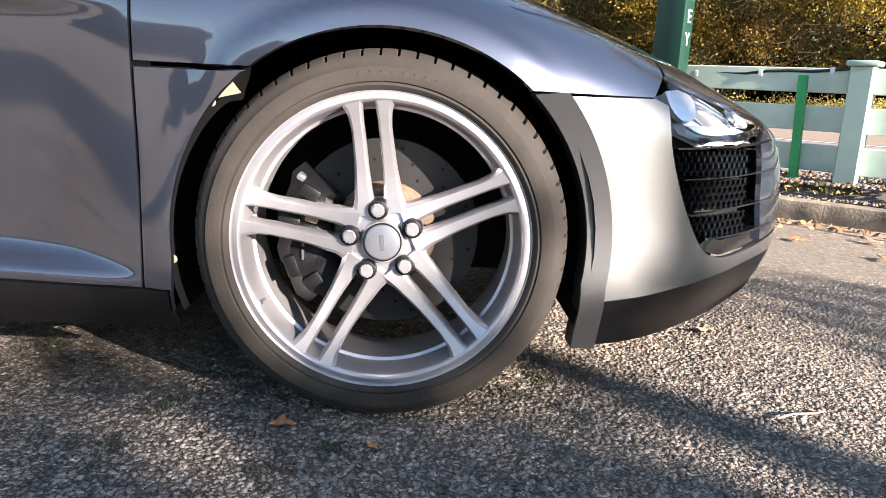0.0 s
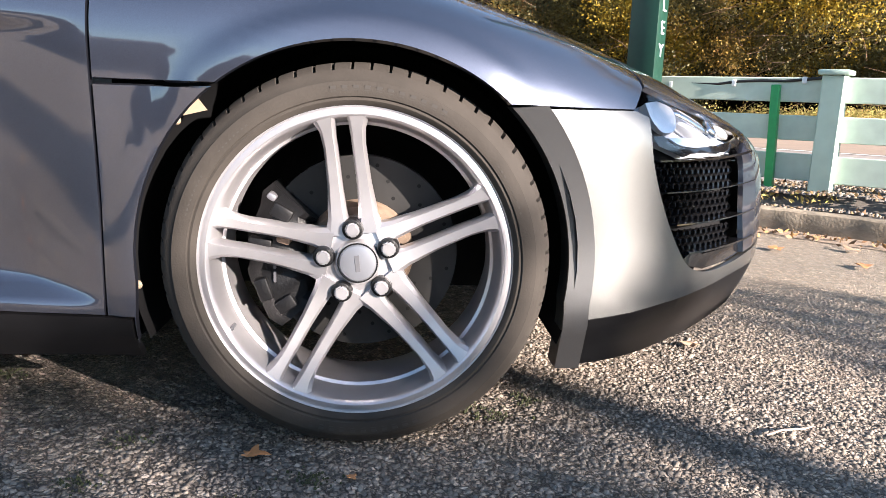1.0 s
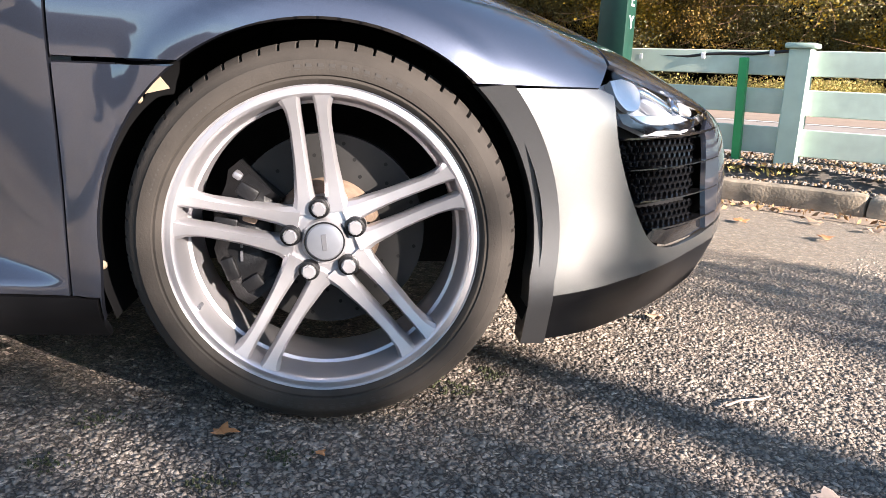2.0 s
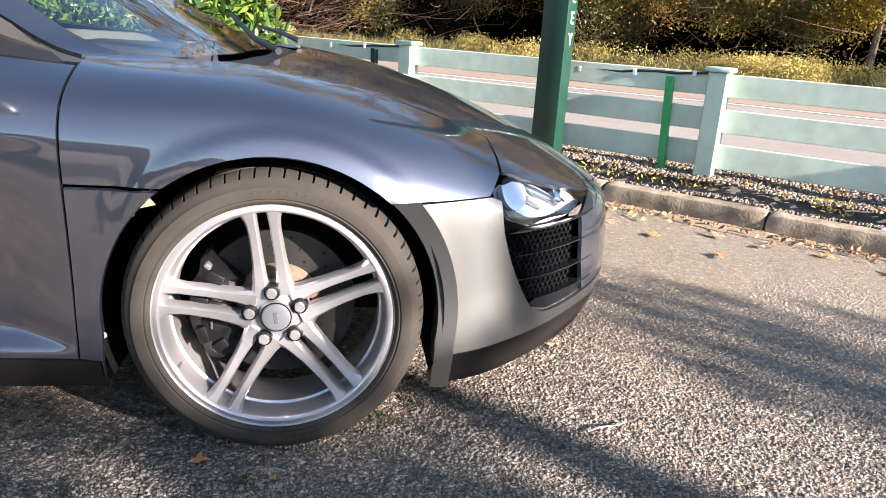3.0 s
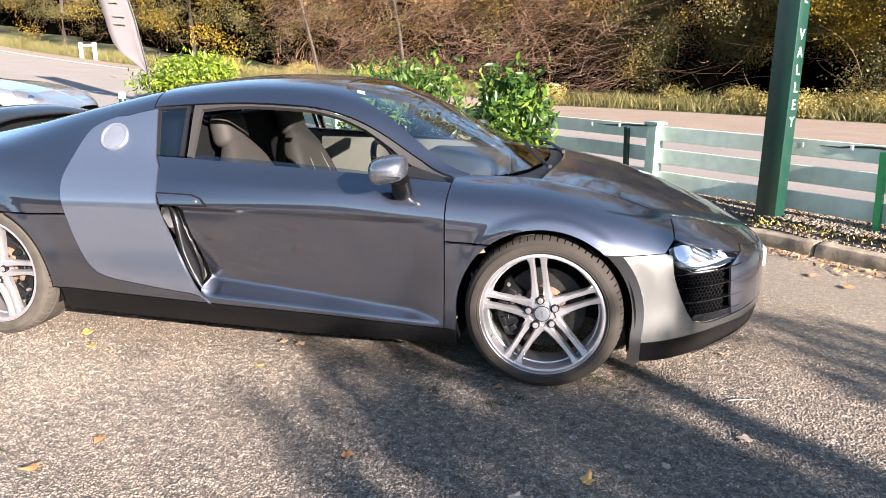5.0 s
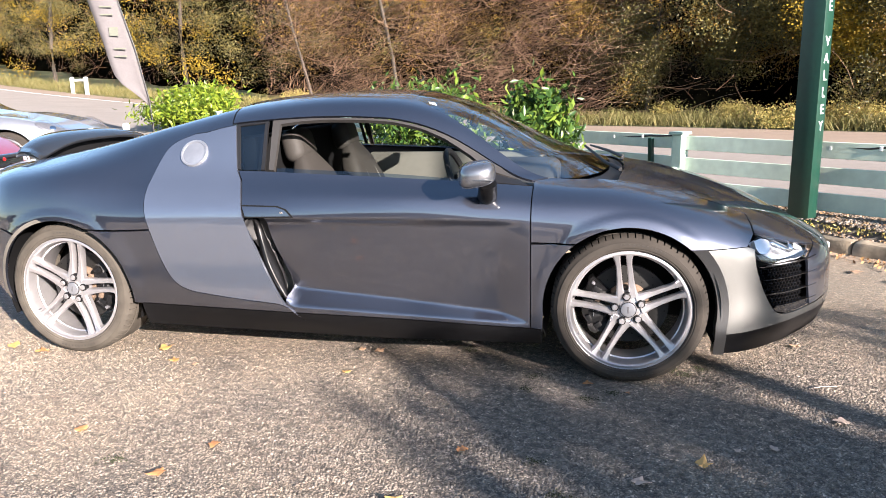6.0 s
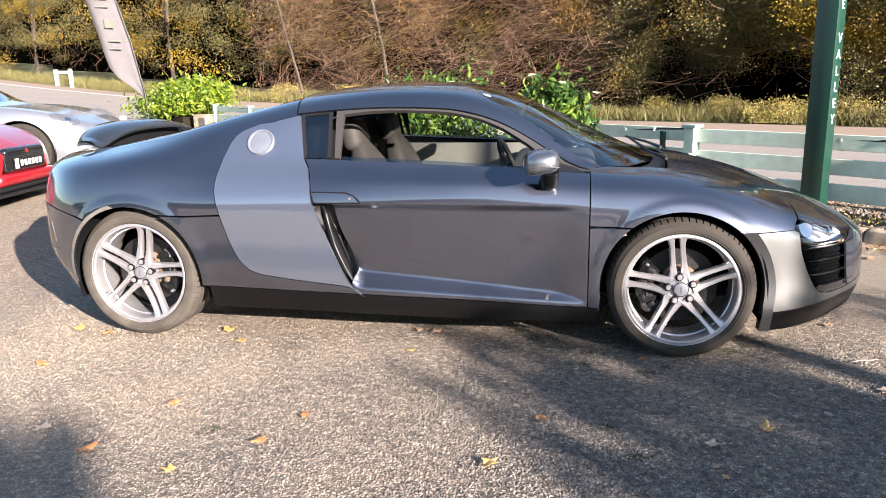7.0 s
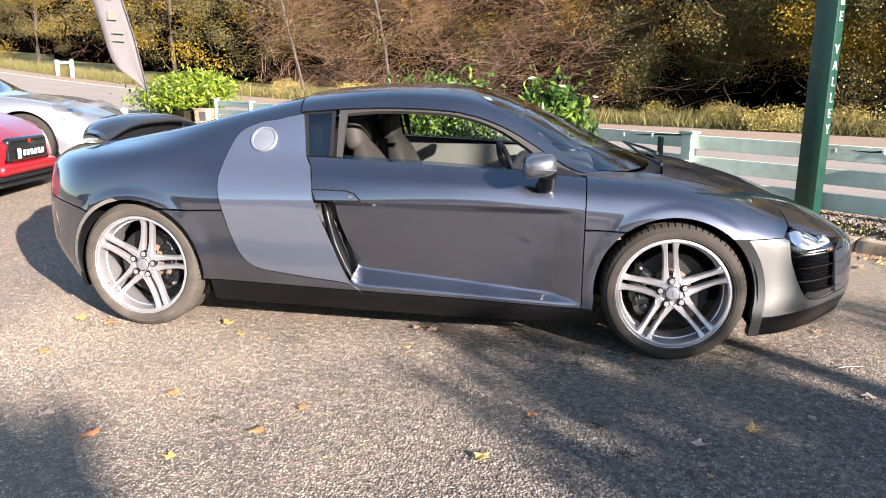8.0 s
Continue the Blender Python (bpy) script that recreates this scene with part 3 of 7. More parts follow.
rng = np.random.default_rng(3)
spots = []
for _ in range(26000):
    a, n = rng.uniform(-3.5, 6), rng.uniform(2.48, 3.2)
    q = plan(a, n)
    spots.append((q.x, q.y, (0.10 if n < 2.56 else 0.17) + 0.03 * noise.noise((a * 2, n * 2, 0)) + 0.008))
scatter("bed_stones", spots, M["stones"], "loose stones and dead leaves in the bed", (0.006, 0.018))


# ---- fence, posts ----
fence = tagged(new("fence"), "low pale green painted timber post and rail fence", "fence")
fence.matrix_basis = Matrix.Translation(plan(-0.04, 2.79)) @ PLAN_TURN
POSTS = [-7.35, -5.08, -2.81, -0.54, 1.73, 4.0, 6.27, 8.54, 10.81, 13.08, 15.35]


def fence_line(a):
    """How far the fence swings towards the road past its bend."""
    return 0.034 * max(0.0, a - 1.73)


for k, a in enumerate(POSTS):
    y = fence_line(a)
    bm = box_bm(a - 0.055, a + 0.055, y - 0.055, y + 0.055, 0.05, 0.785, 0.006, 1)
    post = part("fence_post", bm, M["pale_green"], fence)
    part("post_cap", box_bm(a - 0.075, a + 0.075, y - 0.075, y + 0.075, 0.785, 0.812, 0.008, 2), M["pale_green"], post)
    if k + 1 < len(POSTS):
        b = POSTS[k + 1]
        turn = math.degrees(math.atan2(fence_line(b) - y, b - a)) - 1.3
        for z0, z1 in ((0.645, 0.775), (0.44, 0.575), (0.225, 0.37)):
            part("rail_board", box_bm(0.004, b - a - 0.004, 0.056, 0.082, z0, z1, 0.004, 1), M["board_green"], fence).matrix_basis = pose(a, y, 0, 0, 0, turn)
string_cable = tagged(new("string_cable"), "thin black lighting cable draped along the fence top", "cable")
string_cable.matrix_basis = fence.matrix_basis
pts = []
for a in np.arange(-7, 15, 0.12):
    sag = 0.045 * abs(math.sin(a * 1.38 + 0.75)) + 0.014 * noise.noise((a * 5, 0, 0))
    pts.append((a, fence_line(a) + 0.047, 0.775 - sag))
part("cable_run", tube(pts, 0.009, 6), M["cable"], string_cable)
for a in np.arange(-2.6, 4.0, 0.37):
    y, z = fence_line(a), 0.775 - 0.045 * abs(math.sin(a * 1.38 + 0.75))
    part("cable_clip", box_bm(a - 0.012, a + 0.012, y + 0.034, y + 0.056, z - 0.022, z + 0.014, 0.004, 1), M["white"], string_cable)
drop = [(0.86, 0.046, 0.738), (0.74, 0.044, 0.728), (0.66, 0.042, 0.695), (0.615, 0.04, 0.64), (0.60, 0.04, 0.56), (0.602, 0.04, 0.46), (0.61, 0.04, 0.36), (0.60, 0.04, 0.20), (0.60, 0.04, 0.09)]
part("cable_drop", tube(drop, 0.008, 6), M["white"], string_cable, "pale cable hanging down beside the sign post")
meter_box = tagged(new("meter_box"), "small pale concrete service box with a grey door", "box")
meter_box.matrix_basis = pose(-9.25, 12.45, float(ground_z(-9.25, 12.45)), 0, 0, PLAN_DEG - 150)
part("housing", box_bm(-0.19, 0.19, -0.15, 0.15, -0.05, 0.30, 0.02, 2), M["kerb"], meter_box)
part("lid", box_bm(-0.205, 0.205, -0.165, 0.165, 0.30, 0.335, 0.012, 2), M["shoulder"], meter_box)
part("door", box_bm(-0.02, 0.16, -0.162, -0.15, 0.05, 0.26, 0.004, 1), M["cladding"], meter_box, "dark grey door")


def fence_stake(a, n, z, mat, label):
    bm = box_bm(-0.022, 0.022, -0.022, 0.022, 0.05, z, 0.004, 1)
    ob = part("fence_stake", bm, mat)
    ob.matrix_basis = pose(*plan(a, n), 0, 2.5, PLAN_DEG)
    return tagged(ob, label, "stake")


fence_stake(-0.32, 2.80, 0.735, M["stake"], "bright green square metal stake beside the fence")
fence_stake(2.0, 2.80, 0.74, M["green"], "dark green square metal stake beside the fence")

sign_post = tagged(new("sign_post"), "tall dark green square post with white vertical lettering", "sign post")
sign_post.matrix_basis = Matrix.Translation(plan(0.405, 2.63)) @ PLAN_TURN
part("post_shaft", box_bm(-0.085, 0.085, -0.065, 0.065, 0.05, 3.4, 0.006, 2), M["green"], sign_post)


def letter(ch, m, size, mat, parent, name="letter"):
    cu = bpy.data.curves.new(name, "FONT")
    cu.body, cu.size, cu.align_x, cu.align_y, cu.extrude = ch, size, "CENTER", "CENTER", 0.002
    tmp = new("tmp", cu)
    me = bpy.data.meshes.new_from_object(tmp.evaluated_get(bpy.context.evaluated_depsgraph_get()))
    bpy.data.objects.remove(tmp)
    me.materials.clear()
    me.materials.append(mat)
    ob = new(name, me)
    ob.parent = parent
    ob.matrix_basis = m
    return ob


for k, ch in enumerate("E VALLEY"):
    if ch != " ":
        letter(ch, pose(-0.0875, 0.0, 1.53 + 0.125 * (2 - k), 90, 0, -90) @ Matrix.Diagonal((-1, 1, 1, 1)), 0.105, M["white"], sign_post)
part("letter_bar", box_bm(-0.0895, -0.0855, -0.025, 0.025, 1.87, 1.94), M["white"], sign_post, smooth=False)


# ---- plants ----
def leaf_mesh(centres, sizes, seed, long=1.6, droop=0.3):
    """One bent leaf (two faces) at each centre, turned at random."""
    rng = np.random.default_rng(seed)
    n = len(centres)
    base = np.array([(-0.5, 0, 0), (-0.05, 0.32, 0.08), (0.5, 0, -0.05), (-0.05, -0.32, 0.08)]) * np.array([long, 1, 1])
    a = rng.normal(size=(n, 3))
    a[:, 2] -= droop
    a /= np.linalg.norm(a, axis=1)[:, None]
    b = np.cross(a, rng.normal(size=(n, 3)))
    b /= np.linalg.norm(b, axis=1)[:, None]
    c = np.cross(a, b)
    v = (base[None, :, :1] * a[:, None] + base[None, :, 1:2] * b[:, None] + base[None, :, 2:] * c[:, None]) * sizes[:, None, None] + centres[:, None]
    f = (np.array([(0, 1, 2), (0, 2, 3)])[None] + 4 * np.arange(n)[:, None, None]).reshape(-1, 3)
    return v.reshape(-1, 3), f


def clump_points(rng, n, centre, radii, clumps=14, spread=0.33):
    """Points gathered round clumps inside an egg shape, so that the outline is uneven and has gaps."""
    cc = rng.normal(size=(clumps, 3))
    cc /= np.linalg.norm(cc, axis=1)[:, None]
    cc *= rng.uniform(0.35, 0.95, (clumps, 1))
    p = cc[rng.integers(0, clumps, n)] + rng.normal(size=(n, 3)) * spread * 0.6
    return p * np.array(radii) + np.array(centre)


def twig_mesh(starts, ends, radius, bend, seed, steps=4):
    """Thin three-sided twigs from starts to ends with a bend."""
    rng = np.random.default_rng(seed)
    n = len(starts)
    t = np.linspace(0, 1, steps)[None, :, None]
    off = rng.normal(size=(n, 1, 3)) * bend
    line = starts[:, None] * (1 - t) + ends[:, None] * t + off * (4 * t * (1 - t))
    d = ends - starts
    d /= np.linalg.norm(d, axis=1)[:, None] + 1e-9
    u = np.cross(d, rng.normal(size=(n, 3)))
    u /= np.linalg.norm(u, axis=1)[:, None]
    w = np.cross(d, u)
    ang = np.array([0, 2.094, 4.189])
    ring = (np.cos(ang)[None, :, None] * u[:, None] + np.sin(ang)[None, :, None] * w[:, None])
    rad = (np.asarray(radius).reshape(-1, 1, 1, 1) * (1 - 0.75 * t[..., None]))
    v = line[:, :, None] + ring[:, None] * rad
    faces = []
    for s in range(steps - 1):
        for k in range(3):
            faces.append((3 * s + k, 3 * s + (k + 1) % 3, 3 * s + 3 + (k + 1) % 3, 3 * s + 3 + k))
    f = (np.array(faces)[None] + 3 * steps * np.arange(n)[:, None, None]).reshape(-1, 4)
    return v.reshape(-1, 3), f


def laurel(x, y, z, r, h, n, seed, label, size=0.085, leaf="laurel"):
    root = tagged(new("laurel_bush"), label, "bush")
    root.location = (x, y, z)
    rng = np.random.default_rng(seed)
    pts = clump_points(rng, n, (0, 0, h * 0.56), (r, r, h * 0.45), 22, 0.4)
    pts[:, 2] = np.clip(pts[:, 2], 0.05, None)
    v, f = leaf_mesh(pts, rng.uniform(0.7, 1.25, n) * size, seed, 1.9, -0.3)
    quick_mesh("crown", v, f, M[leaf], root)
    s = np.zeros((40, 3))
    s[:, :2] = rng.normal(size=(40, 2)) * r * 0.2
    e = pts[rng.integers(0, n, 40)]
    v, f = twig_mesh(s, e, rng.uniform(0.006, 0.014, 40), 0.08, seed)
    quick_mesh("stemwork", v, f, M["bark"], root)
    return root


laurel(-0.66, 3.12, 0.0, 0.30, 1.32, 5200, 1, "glossy green laurel bush growing beside the fence", 0.056)
laurel(-2.15, 4.5, 0.0, 0.72, 1.27, 6000, 2, "dark green laurel bush beside the road fence", 0.056)
laurel(-10.3, 13.6, 0.22, 1.20, 1.20, 9000, 4, "laurel bush in a dark planter, sunlight put into its yellow-green", 0.08, "laurel_bright")
planter = part("planter", box_bm(-1.0, 1.0, -0.3, 0.3, 0, 0.42, 0.02), M["timber"])
planter.matrix_basis = pose(-10.3, 13.3, 0.1, 0, 0, PLAN_DEG)
tagged(planter, "dark timber planter box under a laurel bush", "planter")


# ---- woodland beyond the verge ----
def wood_points(n, seed, s0, s1, off0, off1, z0, z1, power=1.0):
    rng = np.random.default_rng(seed)
    i = rng.integers(int(s0 * 2), int(s1 * 2), n)
    off = rng.uniform(off0, off1, n)
    x, y = beside(i, off)
    z = ground_z(x, y) + z0 + (z1 - z0) * rng.uniform(0, 1, n) ** power
    return np.stack([x + rng.normal(size=n) * 0.3, y + rng.normal(size=n) * 0.3, z], 1), rng


def wood_leaves(name, n, seed, s0, s1, off0, off1, z0, z1, mat, label, size, per=40, spread=0.45, power=1.0):
    c, rng = wood_points(n // per * 5, seed, s0, s1, off0, off1, z0, z1, power)
    thick = np.array([noise.noise((q[0] * 0.55, q[1] * 0.55, q[2] * 0.7 + seed)) for q in c]) + 0.25 * np.clip((c[:, 2] - ground_z(c[:, 0], c[:, 1])) - 1.2, -1, 1)
    c = c[np.argsort(-thick)[: n // per]]
    p = np.repeat(c, per, 0) + rng.normal(size=(len(c) * per, 3)) * np.array([spread, spread, spread * 0.7])
    p[:, 2] = np.maximum(p[:, 2], 0.05)
    v, f = leaf_mesh(p, rng.uniform(0.6, 1.3, len(p)) * size, seed, 1.2, 0.2)
    ob = quick_mesh(name, v, f, mat)
    return tagged(ob, label, "foliage", kind="stuff")


SL = len(VERGE) / 2 - 1
# near-black sheet behind the leaves; the wood's inner shade is its colour
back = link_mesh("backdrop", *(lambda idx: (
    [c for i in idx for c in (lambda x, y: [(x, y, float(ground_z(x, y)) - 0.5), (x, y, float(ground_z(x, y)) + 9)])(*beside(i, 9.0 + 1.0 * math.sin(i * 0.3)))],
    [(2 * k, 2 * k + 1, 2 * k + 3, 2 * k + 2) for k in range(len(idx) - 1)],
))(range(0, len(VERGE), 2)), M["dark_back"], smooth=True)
tagged(back, "near-black sheet standing in for the deep shade inside the woodland", kind="structure")
wood_leaves("woodland_leaves", 260000, 11, 33, SL, 0.8, 6.5, 0.1, 8.0, M["ivy"], "dark green leaves of the roadside wood", 0.066, per=220, spread=0.30)
# next leaves lie out of view, added to darken what the bumper reflects
wood_leaves("woodland_leaves", 20000, 25, 0, 28, 0.8, 6.5, 0.1, 4.2, M["autumn"], "autumn leaves added out of view along the road for reflections", 0.17, per=60, spread=0.55)
wood_leaves("woodland_leaves", 50000, 12, 38, 50, 1.0, 4.5, 0.8, 8.5, M["autumn"], "yellow and brown autumn leaves of the wood", 0.056, per=160, spread=0.28)
wood_leaves("woodland_leaves", 110000, 23, 33, 49, 1.2, 5.0, 0.2, 3.6, M["ivy"], "dark green undergrowth leaves of the wood", 0.058, per=160, spread=0.28)
wood_leaves("woodland_leaves", 90000, 19, 33, 43, 0.6, 3.2, 0.5, 8.0, M["gold"], "golden autumn leaves at the edge of the wood", 0.066, per=150, spread=0.34)
wood_leaves("woodland_leaves", 26000, 15, 48, 64, 0.9, 4.0, 0.5, 8.5, M["autumn"], "scattered brown autumn leaves among bare twigs", 0.05, per=16, spread=0.5)
wood_leaves("woodland_leaves", 56000, 13, 63, SL, 0.6, 5.0, 0.9, 9.5, M["gold"], "yellow autumn leaves along the climbing road", 0.085, per=280, spread=0.42)
wood_leaves("treetop_leaves", 26000, 27, 30, 66, 2.5, 8.0, 7.0, 15.0, M["autumn"], "high autumn treetops above the wood", 0.26, per=90, spread=0.8)
wood_leaves("verge_leaves", 105000, 16, 30, 68, 0.75, 2.3, 0.03, 0.52, M["scrub"], "low yellow-green scrub leaves along the verge", 0.045, per=30, spread=0.17)


def twig_patch(n, seed, s0, s1, z1, label):
    c, rng = wood_points(n * 2, seed, s0, s1, 0.6, 4.5, 0.0, z1)
    thick = np.array([noise.noise((q[0] * 0.6, q[1] * 0.6, q[2] * 0.8 + seed)) for q in c]) + rng.normal(size=2 * n) * 0.12
    c = c[np.argsort(-thick)[:n]]
    side = VERGE_T[np.clip((rng.uniform(s0, s1, n) * 2).astype(int), 0, len(VERGE) - 1)]
    sway = rng.normal(size=n) * 1.1 - 0.5
    e = c + np.stack([side[:, 0] * sway, side[:, 1] * sway, rng.uniform(-0.1, 1.1, n)], 1) + rng.normal(size=(n, 3)) * 0.25
    v, f = twig_mesh(c, e, rng.uniform(0.003, 0.010, n), 0.13, seed, 5)
    return tagged(quick_mesh("bare_twigs", v, f, M["twig"]), label, "twigs", kind="stuff")


twig_patch(7500, 14, 47.5, 63, 5.5, "tangled bare reddish twigs at the edge of the wood")
twig_patch(500, 17, 30, 47, 5.5, "thin bare twigs among the leaves of the wood")
twig_patch(700, 18, 66, 90, 6.5, "bare twigs beside the climbing road")


def wood_tree(s, off, height, radius, lean, seed):
    rng = np.random.default_rng(seed)
    x, y = beside(int(s * 2), off)
    root = tagged(new("tree"), "slim leaning tree trunk at the edge of the wood", "tree", "woodland trees")
    root.location = (x, y, float(ground_z(x, y)) - 0.1)
    pts = [(lean * t * height + 0.12 * math.sin(5 * t + seed), 0.1 * math.sin(7 * t + seed), t * height) for t in np.linspace(0, 1, 9)]
    part("trunk", tube(pts, radius, 8, None, radius * 0.4), M["bark"], root)
    up = rng.uniform(2.2, 8, 60)
    st = np.stack([np.interp(up, range(9), [q[k] for q in pts]) for k in range(3)], 1)
    en = st + rng.normal(size=(60, 3)) * np.array([1.2, 1.2, 0.5]) + np.array([0, 0, 0.9])
    v, f = twig_mesh(st, en, rng.uniform(0.006, 0.02, 60), 0.25, seed, 5)
    quick_mesh("branchwork", v, f, M["bark"], root)
    n = 900
    pp = en[rng.integers(0, 60, n)] + rng.normal(size=(n, 3)) * 0.35
    v, f = leaf_mesh(pp, rng.uniform(0.06, 0.13, n), seed, 1.2)
    quick_mesh("crown", v, f, M["autumn"], root)


for k, (s, off, hh, rr, ln) in enumerate([(34, 2.2, 8, 0.09, 0.05), (47, 3.0, 8, 0.07, 0.06), (56, 1.5, 8, 0.08, -0.12), (60, 1.2, 8, 0.07, -0.16), (70, 2.5, 9, 0.11, 0.04), (82, 2.0, 9, 0.12, 0.02)]):
    wood_tree(s, off, hh, rr, ln, 30 + k)


def grass(name, n, seed, s0, s1, off0, off1, h, label):
    p, rng = wood_points(n, seed, s0, s1, off0, off1, 0, 0)
    hh = rng.uniform(0.4, 1.0, n) * h
    tuft = 0.55 + 0.9 * np.array([0.5 + noise.noise((q[0] * 1.3, q[1] * 1.3, 0)) for q in p])
    hh = hh * np.clip(tuft, 0.35, 1.3)
    e = p + np.stack([rng.normal(size=n) * 0.24, rng.normal(size=n) * 0.24, hh], 1)
    d = rng.normal(size=(n, 3)) * np.array([1, 1, 0])
    d /= np.linalg.norm(d, axis=1)[:, None]
    w = rng.uniform(0.004, 0.011, n)[:, None]
    m = (p + e) / 2 + np.array([0, 0, 0.05])
    v = np.stack([p - d * w, p + d * w, m + d * w * 0.8, e, m - d * w * 0.8], 1).reshape(-1, 3)
    f = (np.array([(0, 1, 2), (0, 2, 4), (4, 2, 3)])[None] + 5 * np.arange(n)[:, None, None]).reshape(-1, 3)
    return tagged(quick_mesh(name, v, f, M["grass"]), label, "grass", kind="stuff")


grass("verge_grass", 26000, 21, 30, 62, 0.75, 2.4, 0.50, "tall dry yellow-green grass along the road verge")
grass("verge_grass", 40000, 22, 55, SL, 0.3, 2.2, 0.5, "dry grass on the verge of the climbing road")

# ---- verge rail, flag, bollard ----
knee_rail = tagged(new("knee_rail"), "short white timber knee rail on the far verge", "rail")
rx, ry = beside(152, 0.2)
knee_rail.matrix_basis = pose(float(rx), float(ry), float(ground_z(rx, ry)), 0, 0, 155)
for dx in (-0.7, 0.7):
    part("rail_post", box_bm(dx - 0.1, dx + 0.1, -0.07, 0.07, -0.1, 0.85, 0.02), M["white"], knee_rail)
part("rail_bar", box_bm(-0.7, 0.7, -0.04, 0.04, 0.64, 0.76, 0.01), M["white"], knee_rail)

flag = tagged(new("feather_flag"), "tall white feather flag with grey lettering bars", "flag")
flag.matrix_basis = pose(-10.78, 12.64, -0.10, 0, 0, 20)
part("pole", tube([(0, 0, 0), (-0.05, 0, 1.2), (-0.25, 0, 2.4), (-0.55, 0, 3.6), (-0.95, 0, 4.6)], 0.022, 8, None, 0.012), M["black"], flag)
verts, faces = [], []
for i, t in enumerate(np.linspace(0, 1, 15)):
    z = 0.95 + 3.55 * t
    px = float(np.interp(z, [0, 1.2, 2.4, 3.6, 4.6], [0, -0.05, -0.25, -0.55, -0.95]))
    width = float(np.interp(t, [0, 0.16, 0.3, 1], [0.03, 0.62, 0.68, 0.72]))
    for j in range(6):
        u = j / 5
        verts.append((px - u * width, 0.05 * math.sin(3 * t + 4 * u), z + (0.16 * u if t < 0.2 else 0.1 * u)))
    if i:
        for j in range(5):
            q = (i - 1) * 6 + j
            faces.append((q, q + 1, q + 7, q + 6))
cloth = link_mesh("cloth", verts, faces, M["flag"], flag, smooth=True)
sol = cloth.modifiers.new("thickness", "SOLIDIFY")
sol.thickness = 0.004
for k in range(4):
    z = 2.2 + 0.48 * k
    px = float(np.interp(z, [0, 1.2, 2.4, 3.6, 4.6], [0, -0.05, -0.25, -0.55, -0.95]))
    if k == 1:
        part("print_square", box_bm(px - 0.46, px - 0.26, -0.10, -0.092, z + 0.05, z + 0.25, 0.0), M["grey_bar"], flag, smooth=False)
    else:
        for dz in (0.04, 0.22):
            part("print_bar", box_bm(px - 0.50, px - 0.22, -0.10, -0.092, z + dz, z + dz + 0.035, 0.0), M["grey_bar"], flag, smooth=False)

bollard = tagged(new("bollard"), "small white and green marker bollard by the road", "bollard")
bollard.matrix_basis = pose(-10.3, 10.8, 0.22, 0, 0, 0) @ Matrix.Diagonal((0.8, 0.8, 0.55, 1))
part("shaft", lathe([(0.001, 0), (0.09, 0), (0.09, 0.45), (0.08, 0.5), (0.001, 0.5)], 16, "z"), M["green"], bollard)
part("cap", lathe([(0.001, 0.5), (0.092, 0.5), (0.092, 0.72), (0.05, 0.76), (0.001, 0.76)], 16, "z"), M["white"], bollard)


# ---- near side, unseen: trees, building and hedge added for shade and reflections ----
def shade_tree(x, y, trunk_h, r, crown_z, crown_r, n, seed, label, size=0.09):
    root = tagged(new("tree"), label, "tree", "car park trees")
    root.location = (x, y, 0)
    rng = np.random.default_rng(seed)
    pts = [(0.08 * math.sin(3 * t + seed), 0.08 * math.cos(4 * t + seed), trunk_h * t) for t in np.linspace(0, 1, 8)]
    part("trunk", tube(pts, r, 10, None, r * 0.5), M["bark"], root)
    pp = clump_points(rng, n, (0, 0, crown_z), crown_r, 16, 0.4)
    v, f = leaf_mesh(pp, rng.uniform(0.7, 1.3, n) * size, seed, 1.3)
    quick_mesh("crown", v, f, M["autumn"], root)
    st = np.tile(np.array(pts[-2]), (40, 1))
    v, f = twig_mesh(st, pp[:40], rng.uniform(0.02, 0.05, 40), 0.3, seed, 5)
    quick_mesh("branchwork", v, f, M["bark"], root)


shade_tree(8.15, -8.06, 6.0, 0.11, 6.6, (1.6, 1.6, 1.2), 1200, 71, "slim tree added out of view to cast its trunk's shadow")
shade_tree(7.25, -8.01, 2.9, 0.09, 2.15, (0.55, 0.55, 1.20), 2400, 72, "rounded autumn bush added out of view to dapple the asphalt", 0.13)
shade_tree(6.90, -8.21, 3.0, 0.09, 2.17, (0.52, 0.52, 1.22), 2200, 74, "rounded autumn bush added out of view to dapple the asphalt", 0.13)
shade_tree(6.64, -8.32, 2.9, 0.09, 2.05, (0.50, 0.50, 1.20), 1500, 79, "rounded autumn bush added out of view to dapple the asphalt", 0.13)
shade_tree(8.46, -7.21, 2.9, 0.09, 2.15, (0.55, 0.55, 1.25), 1900, 76, "rounded autumn bush added out of view to dapple the asphalt", 0.13)
shade_tree(8.95, -7.43, 2.4, 0.09, 1.45, (0.60, 0.60, 1.15), 3200, 75, "low autumn bush added out of view to shade the asphalt", 0.13)
shade_tree(8.90, -13.38, 4.7, 0.06, 4.96, (0.52, 0.52, 0.30), 1000, 82, "slim young tree added out of view to shade the asphalt", 0.13)


